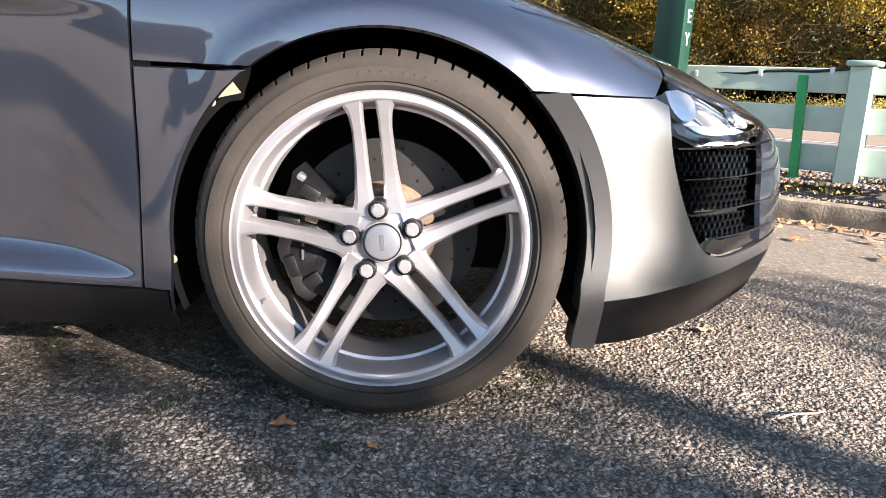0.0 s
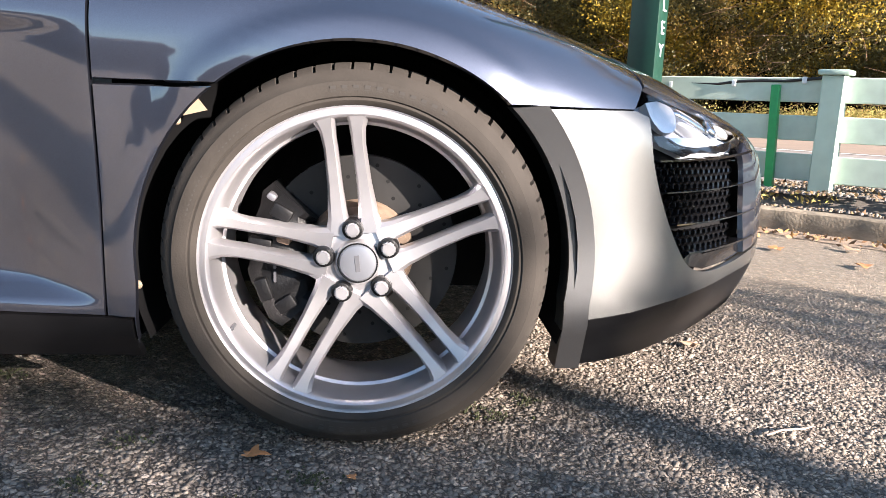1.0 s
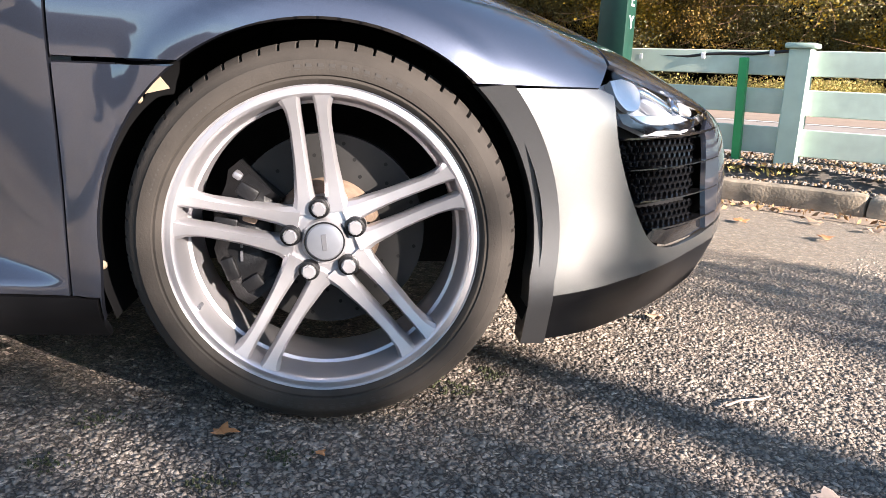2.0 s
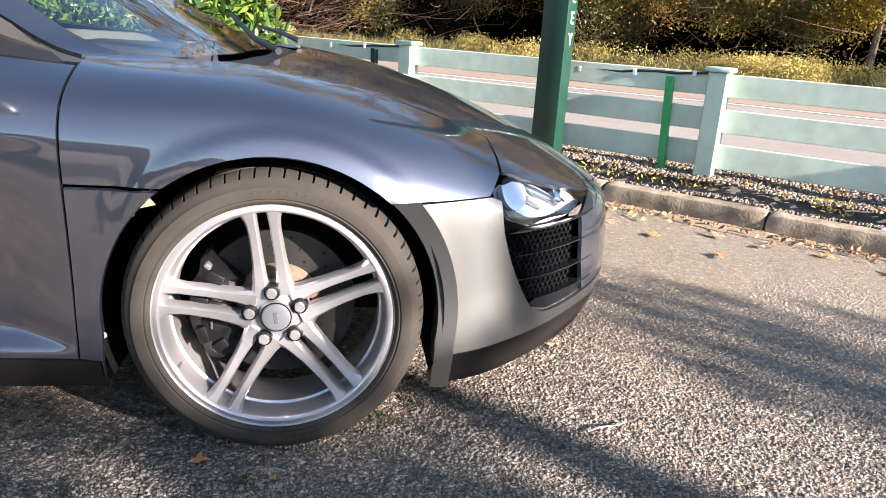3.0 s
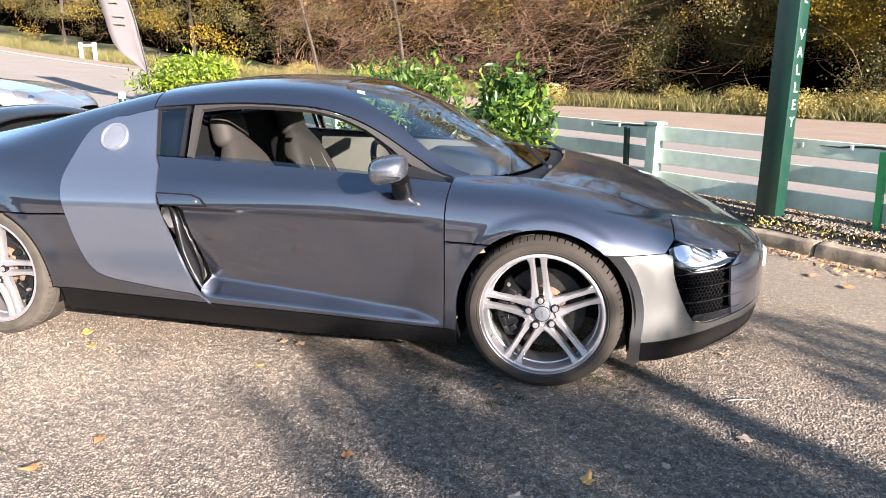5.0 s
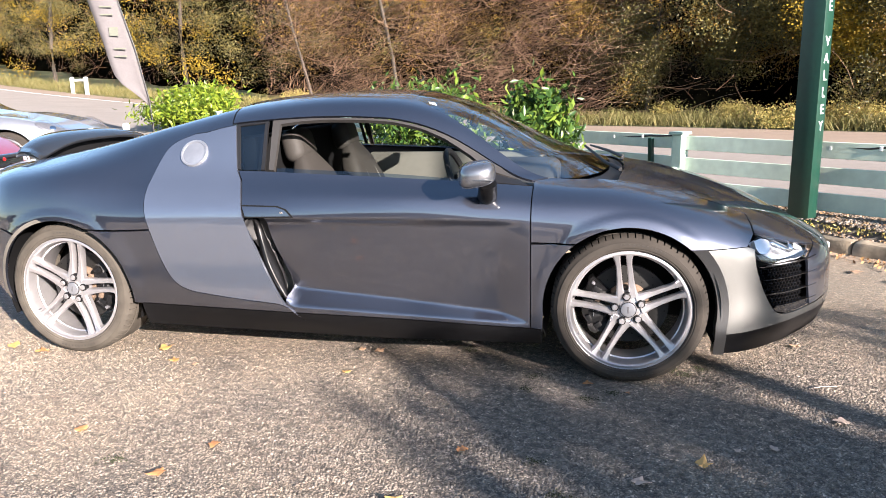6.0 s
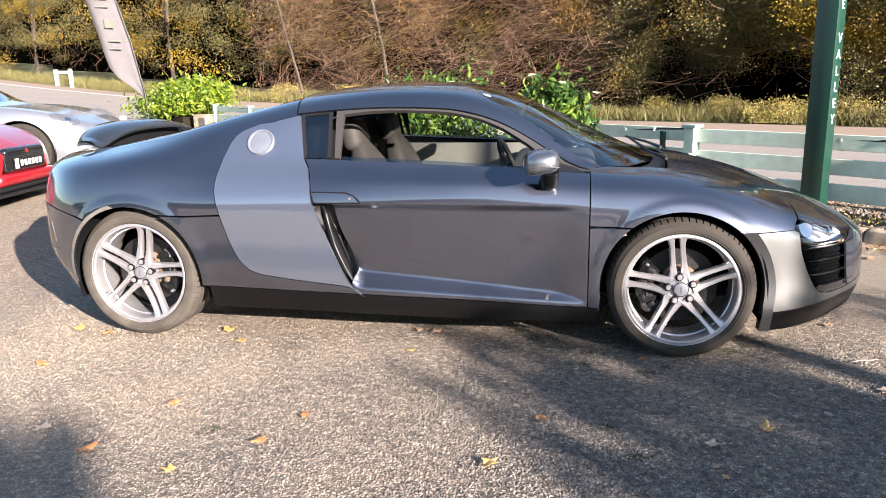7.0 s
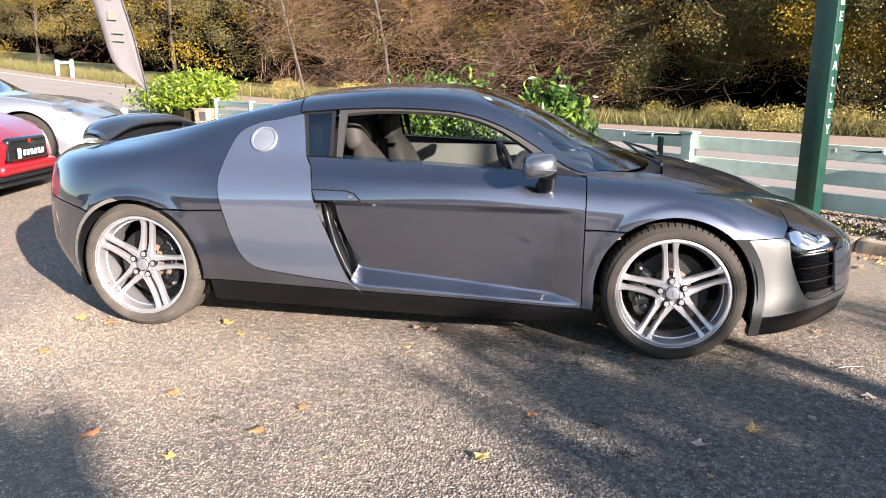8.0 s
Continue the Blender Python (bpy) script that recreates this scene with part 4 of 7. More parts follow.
def back_building(x0, x1, y, eaves, ridge):
    """A long plain building added behind the camera, unseen, to darken the car's reflections."""
    root = tagged(new("building"), "long dark-clad building added behind the camera for reflections", "building")
    root.location = ((x0 + x1) / 2, y, 0)
    h = (x1 - x0) / 2
    part("wall", box_bm(-h, h, -8.0, 0.0, -0.1, eaves, 0.02, 1), M["cladding"], root)
    bm = bmesh.new()
    prof = [(0.5, eaves - 0.05), (0.5, eaves + 0.10), (-4.0, ridge), (-8.5, eaves + 0.10), (-8.5, eaves - 0.05)]
    ends = [[bm.verts.new((sx, yy, zz)) for yy, zz in prof] for sx in (-h - 0.4, h + 0.4)]
    for k in range(5):
        bm.faces.new((ends[0][k], ends[0][(k + 1) % 5], ends[1][(k + 1) % 5], ends[1][k]))
    bm.faces.new(ends[0])
    bm.faces.new(ends[1][::-1])
    bmesh.ops.recalc_face_normals(bm, faces=bm.faces[:])
    part("roof", bm, M["slate"], root, smooth=False)
    for k in range(5):
        cx = -h + (k + 0.5) * 2 * h / 5
        win = part("window", box_bm(cx - 1.6, cx + 1.6, 0.004, 0.03, 0.5, eaves - 0.6, 0.005, 1), M["gloss"], root)
        part("window_frame", box_bm(cx - 1.7, cx + 1.7, 0.0, 0.06, eaves - 0.6, eaves - 0.5, 0.005, 1), M["white"], win)


def far_trees(points, n, z1, seed):
    """A distant row of trees added out of view to darken reflections in the car."""
    rng = np.random.default_rng(seed)
    p = np.array(points, float)
    k = rng.uniform(0, len(p) - 1.001, n // 30)
    i = k.astype(int)
    c = p[i] + (p[i + 1] - p[i]) * (k - i)[:, None]
    top = z1 * (0.75 + 0.35 * np.sin(k * 9.0) * np.cos(k * 23.0))
    c = np.column_stack([c, rng.uniform(0.0, 1.0, len(c)) * top])
    q = np.repeat(c, 30, 0) + rng.normal(size=(len(c) * 30, 3)) * 0.7
    q[:, 2] = np.maximum(q[:, 2], 0.1)
    v, f = leaf_mesh(q, rng.uniform(0.25, 0.5, len(q)), seed, 1.2)
    return tagged(quick_mesh("far_trees", v, f, M["ivy"]), "distant dark tree row added out of view for reflections", "trees", kind="stuff")


far_trees([(40, -14), (38, -22), (30, -32), (14, -38), (4, -38)], 24000, 5.5, 91)
back_building(-34, 5.0, -16.0, 2.3, 3.3)
# unseen hedge, added only as something dark for the car to reflect
c, rng = [], np.random.default_rng(77)
cc = np.stack([rng.uniform(-30, 6, 300), rng.uniform(-15.6, -14.6, 300), rng.uniform(0.1, 0.7, 300)], 1)
p = np.repeat(cc, 40, 0) + rng.normal(size=(len(cc) * 40, 3)) * 0.5
v, f = leaf_mesh(p, rng.uniform(0.12, 0.3, len(p)), 78, 1.2)
tagged(quick_mesh("back_hedge", v, f, M["ivy"]), "low dark hedge added behind the camera for reflections", "hedge", kind="stuff")


# ---- leaves, stick and moss on the asphalt ----
def fallen_leaf(x, y, size, turn, seed, mat, label):
    """A curled, lobed dead leaf."""
    rng = np.random.default_rng(seed)
    bm = bmesh.new()
    lobes = 5
    rim = []
    k = 20
    mid = bm.verts.new((0, 0, size * 0.18))
    for i in range(k):
        a = 2 * math.pi * i / k
        r = size * (0.80 + 0.20 * math.cos(lobes * a)) * (0.72 + 0.28 * math.cos(a)) * rng.uniform(0.78, 1.12)
        rim.append(bm.verts.new((r * math.cos(a), 0.8 * r * math.sin(a), size * (0.05 + 0.30 * abs(math.sin(a * 1.5 + seed)) * r / size))))
    for i in range(k):
        bm.faces.new((mid, rim[i], rim[(i + 1) % k]))
    geo = bmesh.ops.extrude_face_region(bm, geom=bm.faces[:])
    for v in geo["geom"]:
        if isinstance(v, bmesh.types.BMVert):
            v.co.z += 0.0012
    bmesh.ops.recalc_face_normals(bm, faces=bm.faces[:])
    ob = part("fallen_leaf", bm, mat)
    ob.matrix_basis = pose(x, y, 0.006 + float(ground_z(x, y)), 0, 0, turn)
    return tagged(ob, label, "leaf", "fallen leaves on the asphalt")


LEAF_TONES = [plain("orange_leaf", (0.40, 0.18, 0.07), 0.6, vary=0.3), plain("yellow_leaf", (0.46, 0.27, 0.09), 0.6, vary=0.25), plain("brown_leaf", (0.34, 0.22, 0.14), 0.7, vary=0.3), plain("pale_leaf", (0.34, 0.26, 0.21), 0.7, vary=0.2)]
LEAF_WORDS = ["curled orange dead leaf lying on the asphalt", "yellow dead leaf lying on the asphalt", "brown dead leaf lying on the asphalt", "pale pinkish dead leaf lying on the asphalt"]
for k, (x, y, r, tone) in enumerate([
    (-0.169, -0.975, 0.026, 0), (-2.17, -2.11, 0.042, 0), (-2.44, -1.98, 0.04, 3), (-2.05, -1.71, 0.035, 0), (-1.79, -2.19, 0.03, 1), (-1.57, -1.95, 0.036, 0),
    (-1.49, -1.73, 0.032, 0), (-2.11, -0.97, 0.036, 1), (-1.98, -1.01, 0.02, 2), (-2.24, -0.84, 0.045, 1), (-3.04, -0.92, 0.045, 1), (-2.88, -1.40, 0.045, 0), (-2.83, -0.95, 0.04, 0),
    (-0.74, -1.99, 0.042, 1), (-0.595, -1.63, 0.03, 0), (0.0, -1.76, 0.036, 3), (-0.014, -1.92, 0.022, 2), (0.22, -1.62, 0.04, 1), (0.48, -1.47, 0.022, 3), (0.777, -1.21, 0.035, 3),
    (0.014, -1.98, 0.018, 1), (-1.25, -0.70, 0.03, 2), (0.0, -1.045, 0.012, 0), (-1.24, -1.0, 0.024, 1), (-1.16, -0.72, 0.035, 2), (0.35, -1.5, 0.018, 3), (0.765, -1.217, 0.02, 3), (0.82, -0.38, 0.03, 2),
    (1.9, 0.6, 0.05, 0), (2.2, 0.75, 0.05, 2), (1.55, 1.15, 0.05, 2), (2.6, 0.35, 0.045, 0), (1.7, 0.9, 0.045, 0), (2.05, 0.9, 0.05, 2), (2.45, 0.6, 0.04, 1)]):
    fallen_leaf(x, y, 1.3 * r, 47 * k, k, LEAF_TONES[tone], LEAF_WORDS[tone])
stick = part("dry_stick", tube([(-0.06, 0.0, 0.006), (-0.02, 0.006, 0.010), (0.03, 0.004, 0.009), (0.06, 0.016, 0.006)], 0.0026, 6, None, 0.0015), LEAF_TONES[3])
stick.matrix_basis = pose(0.815, -0.875, 0.002, 0, 0, 12)
tagged(stick, "short pale dry stick lying on the asphalt", "stick")
rng = np.random.default_rng(8)
spots = []
for cx, cy in [(-0.378, -0.912), (-0.414, -1.063), (-0.736, -0.62), (0.262, -0.80), (-0.06, -1.05), (-0.34, -1.67), (-0.25, -1.88), (-1.79, -1.88), (-0.15, -1.12), (0.33, -0.72), (0.2, -0.76)]:
    for _ in range(50):
        spots.append((cx + rng.normal() * 0.022, cy + rng.normal() * 0.016, 0.004))
scatter("moss", spots, plain("moss", (0.028, 0.032, 0.010), 0.9, vary=0.4), "small green moss tufts between the stone chips", (0.0015, 0.004), 0.9, "moss")
rng = np.random.default_rng(9)
STEP = 0.0112
gx_, gy_ = np.meshgrid(np.arange(-3.7, 2.4, STEP), np.arange(-2.75, 0.35, STEP))
px, py = gx_.ravel() + rng.normal(size=gx_.size) * 0.0035, gy_.ravel() + rng.normal(size=gx_.size) * 0.0035
edge = np.clip(np.minimum.reduce([px + 3.7, 2.4 - px, py + 2.75, np.where(px > 0.3, 0.35 - py, np.where(px > -0.4, -0.35 - py, np.where(px > -3.05, -0.6 - py, 0.35 - py)))]) / 0.55, 0, 1)
keep = rng.uniform(size=px.size) < 0.60 * edge
n = px.size
scatter("stone_chips", np.stack([px, py, np.full(n, 0.0005)], 1)[keep], M["chips"], "loose and exposed stone chips in the asphalt surface", (0.0035, 0.0085), 0.34, "stone chips")

rng = np.random.default_rng(12)
p = []
for a, n in [(-0.35, 2.62), (-0.6, 2.6), (0.1, 2.6), (0.55, 2.68), (-1.3, 2.62), (-2.1, 2.7), (0.35, 2.5), (-0.1, 2.55), (1.2, 2.65)]:
    q = plan(a, n, 0.13)
    p.append(np.array(q) + rng.normal(size=(70, 3)) * np.array([0.07, 0.06, 0.014]))
p = np.concatenate(p)
v, f = leaf_mesh(p + np.array([0, 0, 0.03]), rng.uniform(0.010, 0.026, len(p)), 13, 1.6, -0.4)
tagged(quick_mesh("weeds", v, f, M["scrub"]), "small yellow-green weeds among the bed stones", "weeds", kind="stuff")

rng = np.random.default_rng(15)
p = []
for _ in range(1500):
    a, n = rng.uniform(-4, 6), 2.34 - abs(rng.normal()) * 0.10
    q = plan(a, n)
    p.append((q.x, q.y, 0.018))
for _ in range(900):
    a, n = rng.uniform(-4, 6), rng.uniform(2.48, 3.1)
    q = plan(a, n)
    p.append((q.x, q.y, (0.10 if n < 2.56 else 0.17) + 0.03 * noise.noise((a * 2, n * 2, 0)) + 0.02))
v, f = leaf_mesh(np.array(p), rng.uniform(0.012, 0.035, len(p)), 16, 1.4, 0.0)
tagged(quick_mesh("leaf_litter", v, f, M["litter"]), "brown dead leaf litter along the kerb and bed", "leaf litter", kind="stuff")
st = np.stack([rng.uniform(-3.2, 2.2, 130), rng.uniform(-2.6, -0.9, 130), np.full(130, 0.006)], 1)
ang = rng.uniform(0, 6.28, 130)
en = st + np.stack([np.cos(ang), np.sin(ang), np.zeros(130)], 1) * rng.uniform(0.012, 0.045, (130, 1))
v, f = twig_mesh(st, en, rng.uniform(0.0006, 0.0014, 130), 0.002, 17, 3)
tagged(quick_mesh("dry_straws", v, f, LEAF_TONES[3]), "scattered pale dry straws and needles on the asphalt", "straw", kind="stuff")


# ---- the sports car: feature lines of the body, each as rows of (x, half width, height) ----
BODY_LINES = [
    # lower edge
    [(-3.43, 0.10, 0.40), (-3.40, 0.36, 0.38), (-3.32, 0.64, 0.345), (-3.20, 0.79, 0.30), (-3.0, 0.88, 0.20), (-2.3, 0.90, 0.165), (-1.6, 0.895, 0.150), (-1.0, 0.89, 0.140), (-0.4, 0.885, 0.145), (0.0, 0.89, 0.14), (0.35, 0.890, 0.122), (0.48, 0.850, 0.124), (0.62, 0.765, 0.142), (0.74, 0.645, 0.160), (0.86, 0.46, 0.18), (0.95, 0.23, 0.20), (0.985, 0.06, 0.21)],
    # sill seam
    [(-3.43, 0.12, 0.45), (-3.40, 0.39, 0.44), (-3.32, 0.70, 0.415), (-3.20, 0.85, 0.38), (-3.0, 0.93, 0.31), (-2.28, 0.935, 0.278), (-1.48, 0.955, 0.262), (-1.0, 0.94, 0.248), (-0.43, 0.925, 0.224), (0.0, 0.92, 0.22), (0.35, 0.922, 0.225), (0.48, 0.880, 0.236), (0.62, 0.815, 0.262), (0.74, 0.69, 0.28), (0.86, 0.51, 0.29), (0.95, 0.285, 0.29), (0.985, 0.08, 0.27)],
    # lower flank
    [(-3.43, 0.13, 0.48), (-3.40, 0.41, 0.47), (-3.32, 0.72, 0.46), (-3.20, 0.865, 0.45), (-3.0, 0.945, 0.43), (-2.65, 0.965, 0.43), (-2.0, 0.962, 0.43), (-1.5, 0.960, 0.43), (-1.0, 0.940, 0.42), (-0.43, 0.922, 0.41), (0.0, 0.93, 0.40), (0.24, 0.935, 0.40), (0.36, 0.912, 0.40), (0.48, 0.864, 0.40), (0.62, 0.800, 0.39), (0.74, 0.68, 0.38), (0.86, 0.51, 0.37), (0.95, 0.29, 0.36), (0.985, 0.09, 0.35)],
    # waist crease
    [(-3.43, 0.13, 0.62), (-3.40, 0.41, 0.61), (-3.32, 0.72, 0.61), (-3.20, 0.865, 0.62), (-3.0, 0.955, 0.63), (-2.65, 0.985, 0.66), (-2.2, 0.970, 0.68), (-1.6, 0.955, 0.70), (-1.0, 0.945, 0.70), (-0.43, 0.935, 0.67), (-0.1, 0.945, 0.645), (0.1, 0.950, 0.625), (0.24, 0.948, 0.60), (0.36, 0.906, 0.575), (0.48, 0.852, 0.555), (0.62, 0.780, 0.525), (0.74, 0.665, 0.495), (0.86, 0.49, 0.465), (0.95, 0.28, 0.44), (0.985, 0.08, 0.43)],
    # upper flank
    [(-3.43, 0.12, 0.74), (-3.40, 0.39, 0.75), (-3.32, 0.69, 0.75), (-3.20, 0.83, 0.75), (-3.0, 0.93, 0.76), (-2.65, 0.965, 0.79), (-2.2, 0.925, 0.79), (-1.8, 0.915, 0.79), (-1.4, 0.925, 0.785), (-1.0, 0.925, 0.785), (-0.43, 0.905, 0.765), (-0.1, 0.915, 0.745), (0.1, 0.915, 0.715), (0.24, 0.905, 0.68), (0.36, 0.868, 0.645), (0.48, 0.815, 0.61), (0.62, 0.738, 0.57), (0.74, 0.635, 0.535), (0.86, 0.465, 0.50), (0.95, 0.265, 0.47), (0.985, 0.08, 0.455)],
    # belt, haunch, wing top
    [(-3.43, 0.11, 0.82), (-3.40, 0.35, 0.835), (-3.32, 0.63, 0.84), (-3.20, 0.77, 0.845), (-3.0, 0.865, 0.86), (-2.65, 0.89, 0.895), (-2.2, 0.825, 0.895), (-1.8, 0.815, 0.897), (-1.4, 0.825, 0.882), (-1.0, 0.825, 0.864), (-0.6, 0.80, 0.845), (-0.43, 0.785, 0.832), (-0.1, 0.81, 0.810), (0.1, 0.82, 0.775), (0.24, 0.81, 0.735), (0.36, 0.785, 0.70), (0.48, 0.745, 0.655), (0.62, 0.675, 0.61), (0.74, 0.58, 0.57), (0.86, 0.43, 0.525), (0.95, 0.25, 0.49), (0.985, 0.07, 0.47)],
    # window top, bonnet edge
    [(-3.43, 0.09, 0.86), (-3.40, 0.28, 0.875), (-3.32, 0.50, 0.885), (-3.20, 0.62, 0.895), (-3.0, 0.69, 0.915), (-2.65, 0.70, 0.965), (-2.2, 0.685, 1.055), (-1.95, 0.69, 1.10), (-1.83, 0.69, 1.117), (-1.38, 0.655, 1.142), (-1.1, 0.65, 1.132), (-0.955, 0.655, 1.105), (-0.816, 0.665, 1.054), (-0.677, 0.68, 0.974), (-0.55, 0.70, 0.895), (-0.43, 0.70, 0.850), (-0.25, 0.69, 0.838), (-0.1, 0.675, 0.835), (0.1, 0.665, 0.805), (0.24, 0.655, 0.77), (0.36, 0.64, 0.73), (0.48, 0.61, 0.69), (0.62, 0.555, 0.64), (0.74, 0.475, 0.595), (0.86, 0.35, 0.545), (0.95, 0.20, 0.505), (0.985, 0.06, 0.48)],
    # cant rail
    [(-3.43, 0.07, 0.875), (-3.40, 0.22, 0.89), (-3.32, 0.40, 0.90), (-3.20, 0.50, 0.91), (-3.0, 0.57, 0.935), (-2.65, 0.59, 0.995), (-2.2, 0.59, 1.10), (-1.95, 0.585, 1.155), (-1.83, 0.575, 1.178), (-1.38, 0.55, 1.212), (-1.1, 0.55, 1.200), (-0.955, 0.555, 1.172), (-0.816, 0.565, 1.122), (-0.677, 0.575, 1.050), (-0.55, 0.585, 0.980), (-0.43, 0.59, 0.918), (-0.25, 0.585, 0.858), (-0.1, 0.575, 0.846), (0.1, 0.56, 0.815), (0.24, 0.55, 0.785), (0.36, 0.535, 0.75), (0.48, 0.505, 0.71), (0.62, 0.46, 0.66), (0.74, 0.395, 0.61), (0.86, 0.285, 0.555), (0.95, 0.16, 0.51), (0.985, 0.05, 0.485)],
    # half way to the middle
    [(-3.43, 0.03, 0.88), (-3.40, 0.11, 0.90), (-3.32, 0.20, 0.91), (-3.20, 0.26, 0.92), (-3.0, 0.30, 0.945), (-2.65, 0.31, 1.01), (-2.2, 0.32, 1.125), (-1.95, 0.32, 1.19), (-1.83, 0.32, 1.213), (-1.38, 0.31, 1.245), (-1.1, 0.31, 1.236), (-0.955, 0.31, 1.212), (-0.816, 0.31, 1.170), (-0.677, 0.315, 1.108), (-0.55, 0.32, 1.045), (-0.43, 0.32, 0.985), (-0.25, 0.32, 0.905), (-0.1, 0.315, 0.862), (0.1, 0.305, 0.835), (0.24, 0.30, 0.808), (0.36, 0.29, 0.775), (0.48, 0.275, 0.735), (0.62, 0.25, 0.68), (0.74, 0.215, 0.625), (0.86, 0.155, 0.565), (0.95, 0.09, 0.515), (0.985, 0.03, 0.488)],
    # middle
    [(-3.43, 0.0, 0.882), (-3.32, 0.0, 0.915), (-3.20, 0.0, 0.925), (-3.0, 0.0, 0.95), (-2.65, 0.0, 1.015), (-2.2, 0.0, 1.135), (-1.83, 0.0, 1.225), (-1.38, 0.0, 1.255), (-1.1, 0.0, 1.247), (-0.955, 0.0, 1.226), (-0.816, 0.0, 1.188), (-0.677, 0.0, 1.13), (-0.55, 0.0, 1.07), (-0.43, 0.0, 1.012), (-0.25, 0.0, 0.928), (-0.1, 0.0, 0.868), (0.1, 0.0, 0.842), (0.24, 0.0, 0.815), (0.36, 0.0, 0.783), (0.48, 0.0, 0.743), (0.62, 0.0, 0.688), (0.74, 0.0, 0.632), (0.86, 0.0, 0.57), (0.95, 0.0, 0.518), (0.985, 0.0, 0.49)],
]


def pchip(x, y, q):
    """Monotone cubic through (x, y); y may hold columns."""
    x, y = np.asarray(x, float), np.asarray(y, float)
    if y.ndim == 1:
        return pchip(x, y[:, None], q)[:, 0]
    h = np.diff(x)[:, None]
    d = np.diff(y, axis=0) / h
    m = np.zeros_like(y)
    m[0], m[-1] = d[0], d[-1]
    w1, w2 = 2 * h[1:] + h[:-1], h[1:] + 2 * h[:-1]
    same = d[:-1] * d[1:] > 0
    with np.errstate(divide="ignore", invalid="ignore"):
        hm = (w1 + w2) / (w1 / d[:-1] + w2 / d[1:])
    m[1:-1] = np.where(same, hm, 0)
    i = np.clip(np.searchsorted(x, q) - 1, 0, len(x) - 2)
    t = ((q - x[i]) / np.diff(x)[i])[:, None]
    hh = np.diff(x)[i][:, None]
    return y[i] * (1 + 2 * t) * (1 - t) ** 2 + m[i] * hh * t * (1 - t) ** 2 + y[i + 1] * t * t * (3 - 2 * t) + m[i + 1] * hh * t * t * (t - 1)


def blur(a, sigma, axis):
    k = int(3 * sigma)
    w = np.exp(-0.5 * (np.arange(-k, k + 1) / sigma) ** 2)
    w /= w.sum()
    a = np.moveaxis(a, axis, 0)
    pad = np.concatenate([2 * a[:1] - a[k:0:-1], a, 2 * a[-1:] - a[-2:-k - 2:-1]])
    return np.moveaxis(sum(w[j] * pad[j:j + len(a)] for j in range(2 * k + 1)), 0, axis)


GDX, GV = 0.01, 20


def plain_grid(lines):
    """Half widths and heights over a fine grid along and across a body."""
    rows = [np.array(r, float) for r in lines]
    x0, x1 = max(r[0, 0] for r in rows), min(r[-1, 0] for r in rows)
    xs = np.linspace(x0, x1, int(round((x1 - x0) / GDX)) + 1)
    w = np.stack([pchip(r[:, 0], r[:, 1], xs) for r in rows])
    z = np.stack([pchip(r[:, 0], r[:, 2], xs) for r in rows])
    return xs, w, z


def across_grid(w, z):
    k = np.arange(len(w))
    q = np.linspace(0, len(w) - 1, (len(w) - 1) * GV + 1)
    w, z = pchip(k, w, q), pchip(k, z, q)
    w[:-2], z[:-2] = blur(w, 4, 0)[:-2], blur(z, 4, 0)[:-2]
    w[-1] = 0
    return w, z



def body_grid():
    xs, w, z = plain_grid(BODY_LINES)
    full = 1 + 0.10 * np.clip((xs - 0.62) / 0.25, 0, 1) - 0.05 * np.clip((-2.95 - xs) / 0.3, 0, 1)
    soft_w = blur(w * full[None], 8, 1)
    w, z = blur(w * full[None], 3.5, 1), blur(z, 3.5, 1)
    front = np.clip((xs - 0.22) / 0.1, 0, 1) * np.clip((0.80 - xs) / 0.1, 0, 1)
    w = w + (soft_w - w) * front[None]
    w, z = across_grid(w, z)
    x = xs[None]
    ease = lambda a, b, s: (lambda t: t * t * (3 - 2 * t))(np.clip((s - a) / (b - a), 0, 1))
    # hollow of the door
    depth = np.interp(x, [-1.70, -1.55, -1.0, -0.55, -0.42], [0.075, 0.072, 0.050, 0.028, 0.0])
    low = np.interp(x, [-1.55, -0.45], [0.30, 0.245])
    s = (z - low) / (0.705 - low)
    ledge = np.clip((z - low) / (0.012 + 0.75 * depth), 0, 1)
    w = w - depth * (1.50 - 1.12 * np.clip(s, 0, 1)) * ledge * ease(1.0, 0.93, s) * ease(0.0, 0.022, x + 1.475 + 0.5 * (z - 0.26)) * (x < -0.42)
    # flare of the bumper towards its crease
    fold = np.interp(x, [0.30, 0.35, 0.48, 0.62, 0.74, 0.86, 0.98], [0.20, 0.225, 0.236, 0.258, 0.275, 0.288, 0.295])
    rise = np.clip((fold + 0.16 - z) / 0.16, 0, 1) ** 2 * np.clip(1 - (fold - z) / 0.09, 0, 1)
    w = w + 0.008 * rise * np.interp(x, [0.33, 0.42, 0.60, 0.72], [0, 1, 1, 0])
    # undercut below the bumper's crease
    w = w - 0.34 * np.clip(fold - z, 0, None) * np.interp(x, [0.28, 0.38], [0, 1])
    # rolled lips of the wheel arches
    for cx, r0 in ((0.0, 0.356), (-2.65, 0.352)):
        rad = np.sqrt((x - cx) ** 2 + (z - 0.325) ** 2)
        lip = 0.010 - 0.007 * ease(0.20, 0.27, x - cx) * (cx > -1)
        w = w + lip * ease(r0 + 0.06, r0 + 0.035, rad) * (z < 0.75)
    return xs[0], w, z


GX0, BODY_W, BODY_Z = body_grid()
V_TOP = len(BODY_LINES) - 1


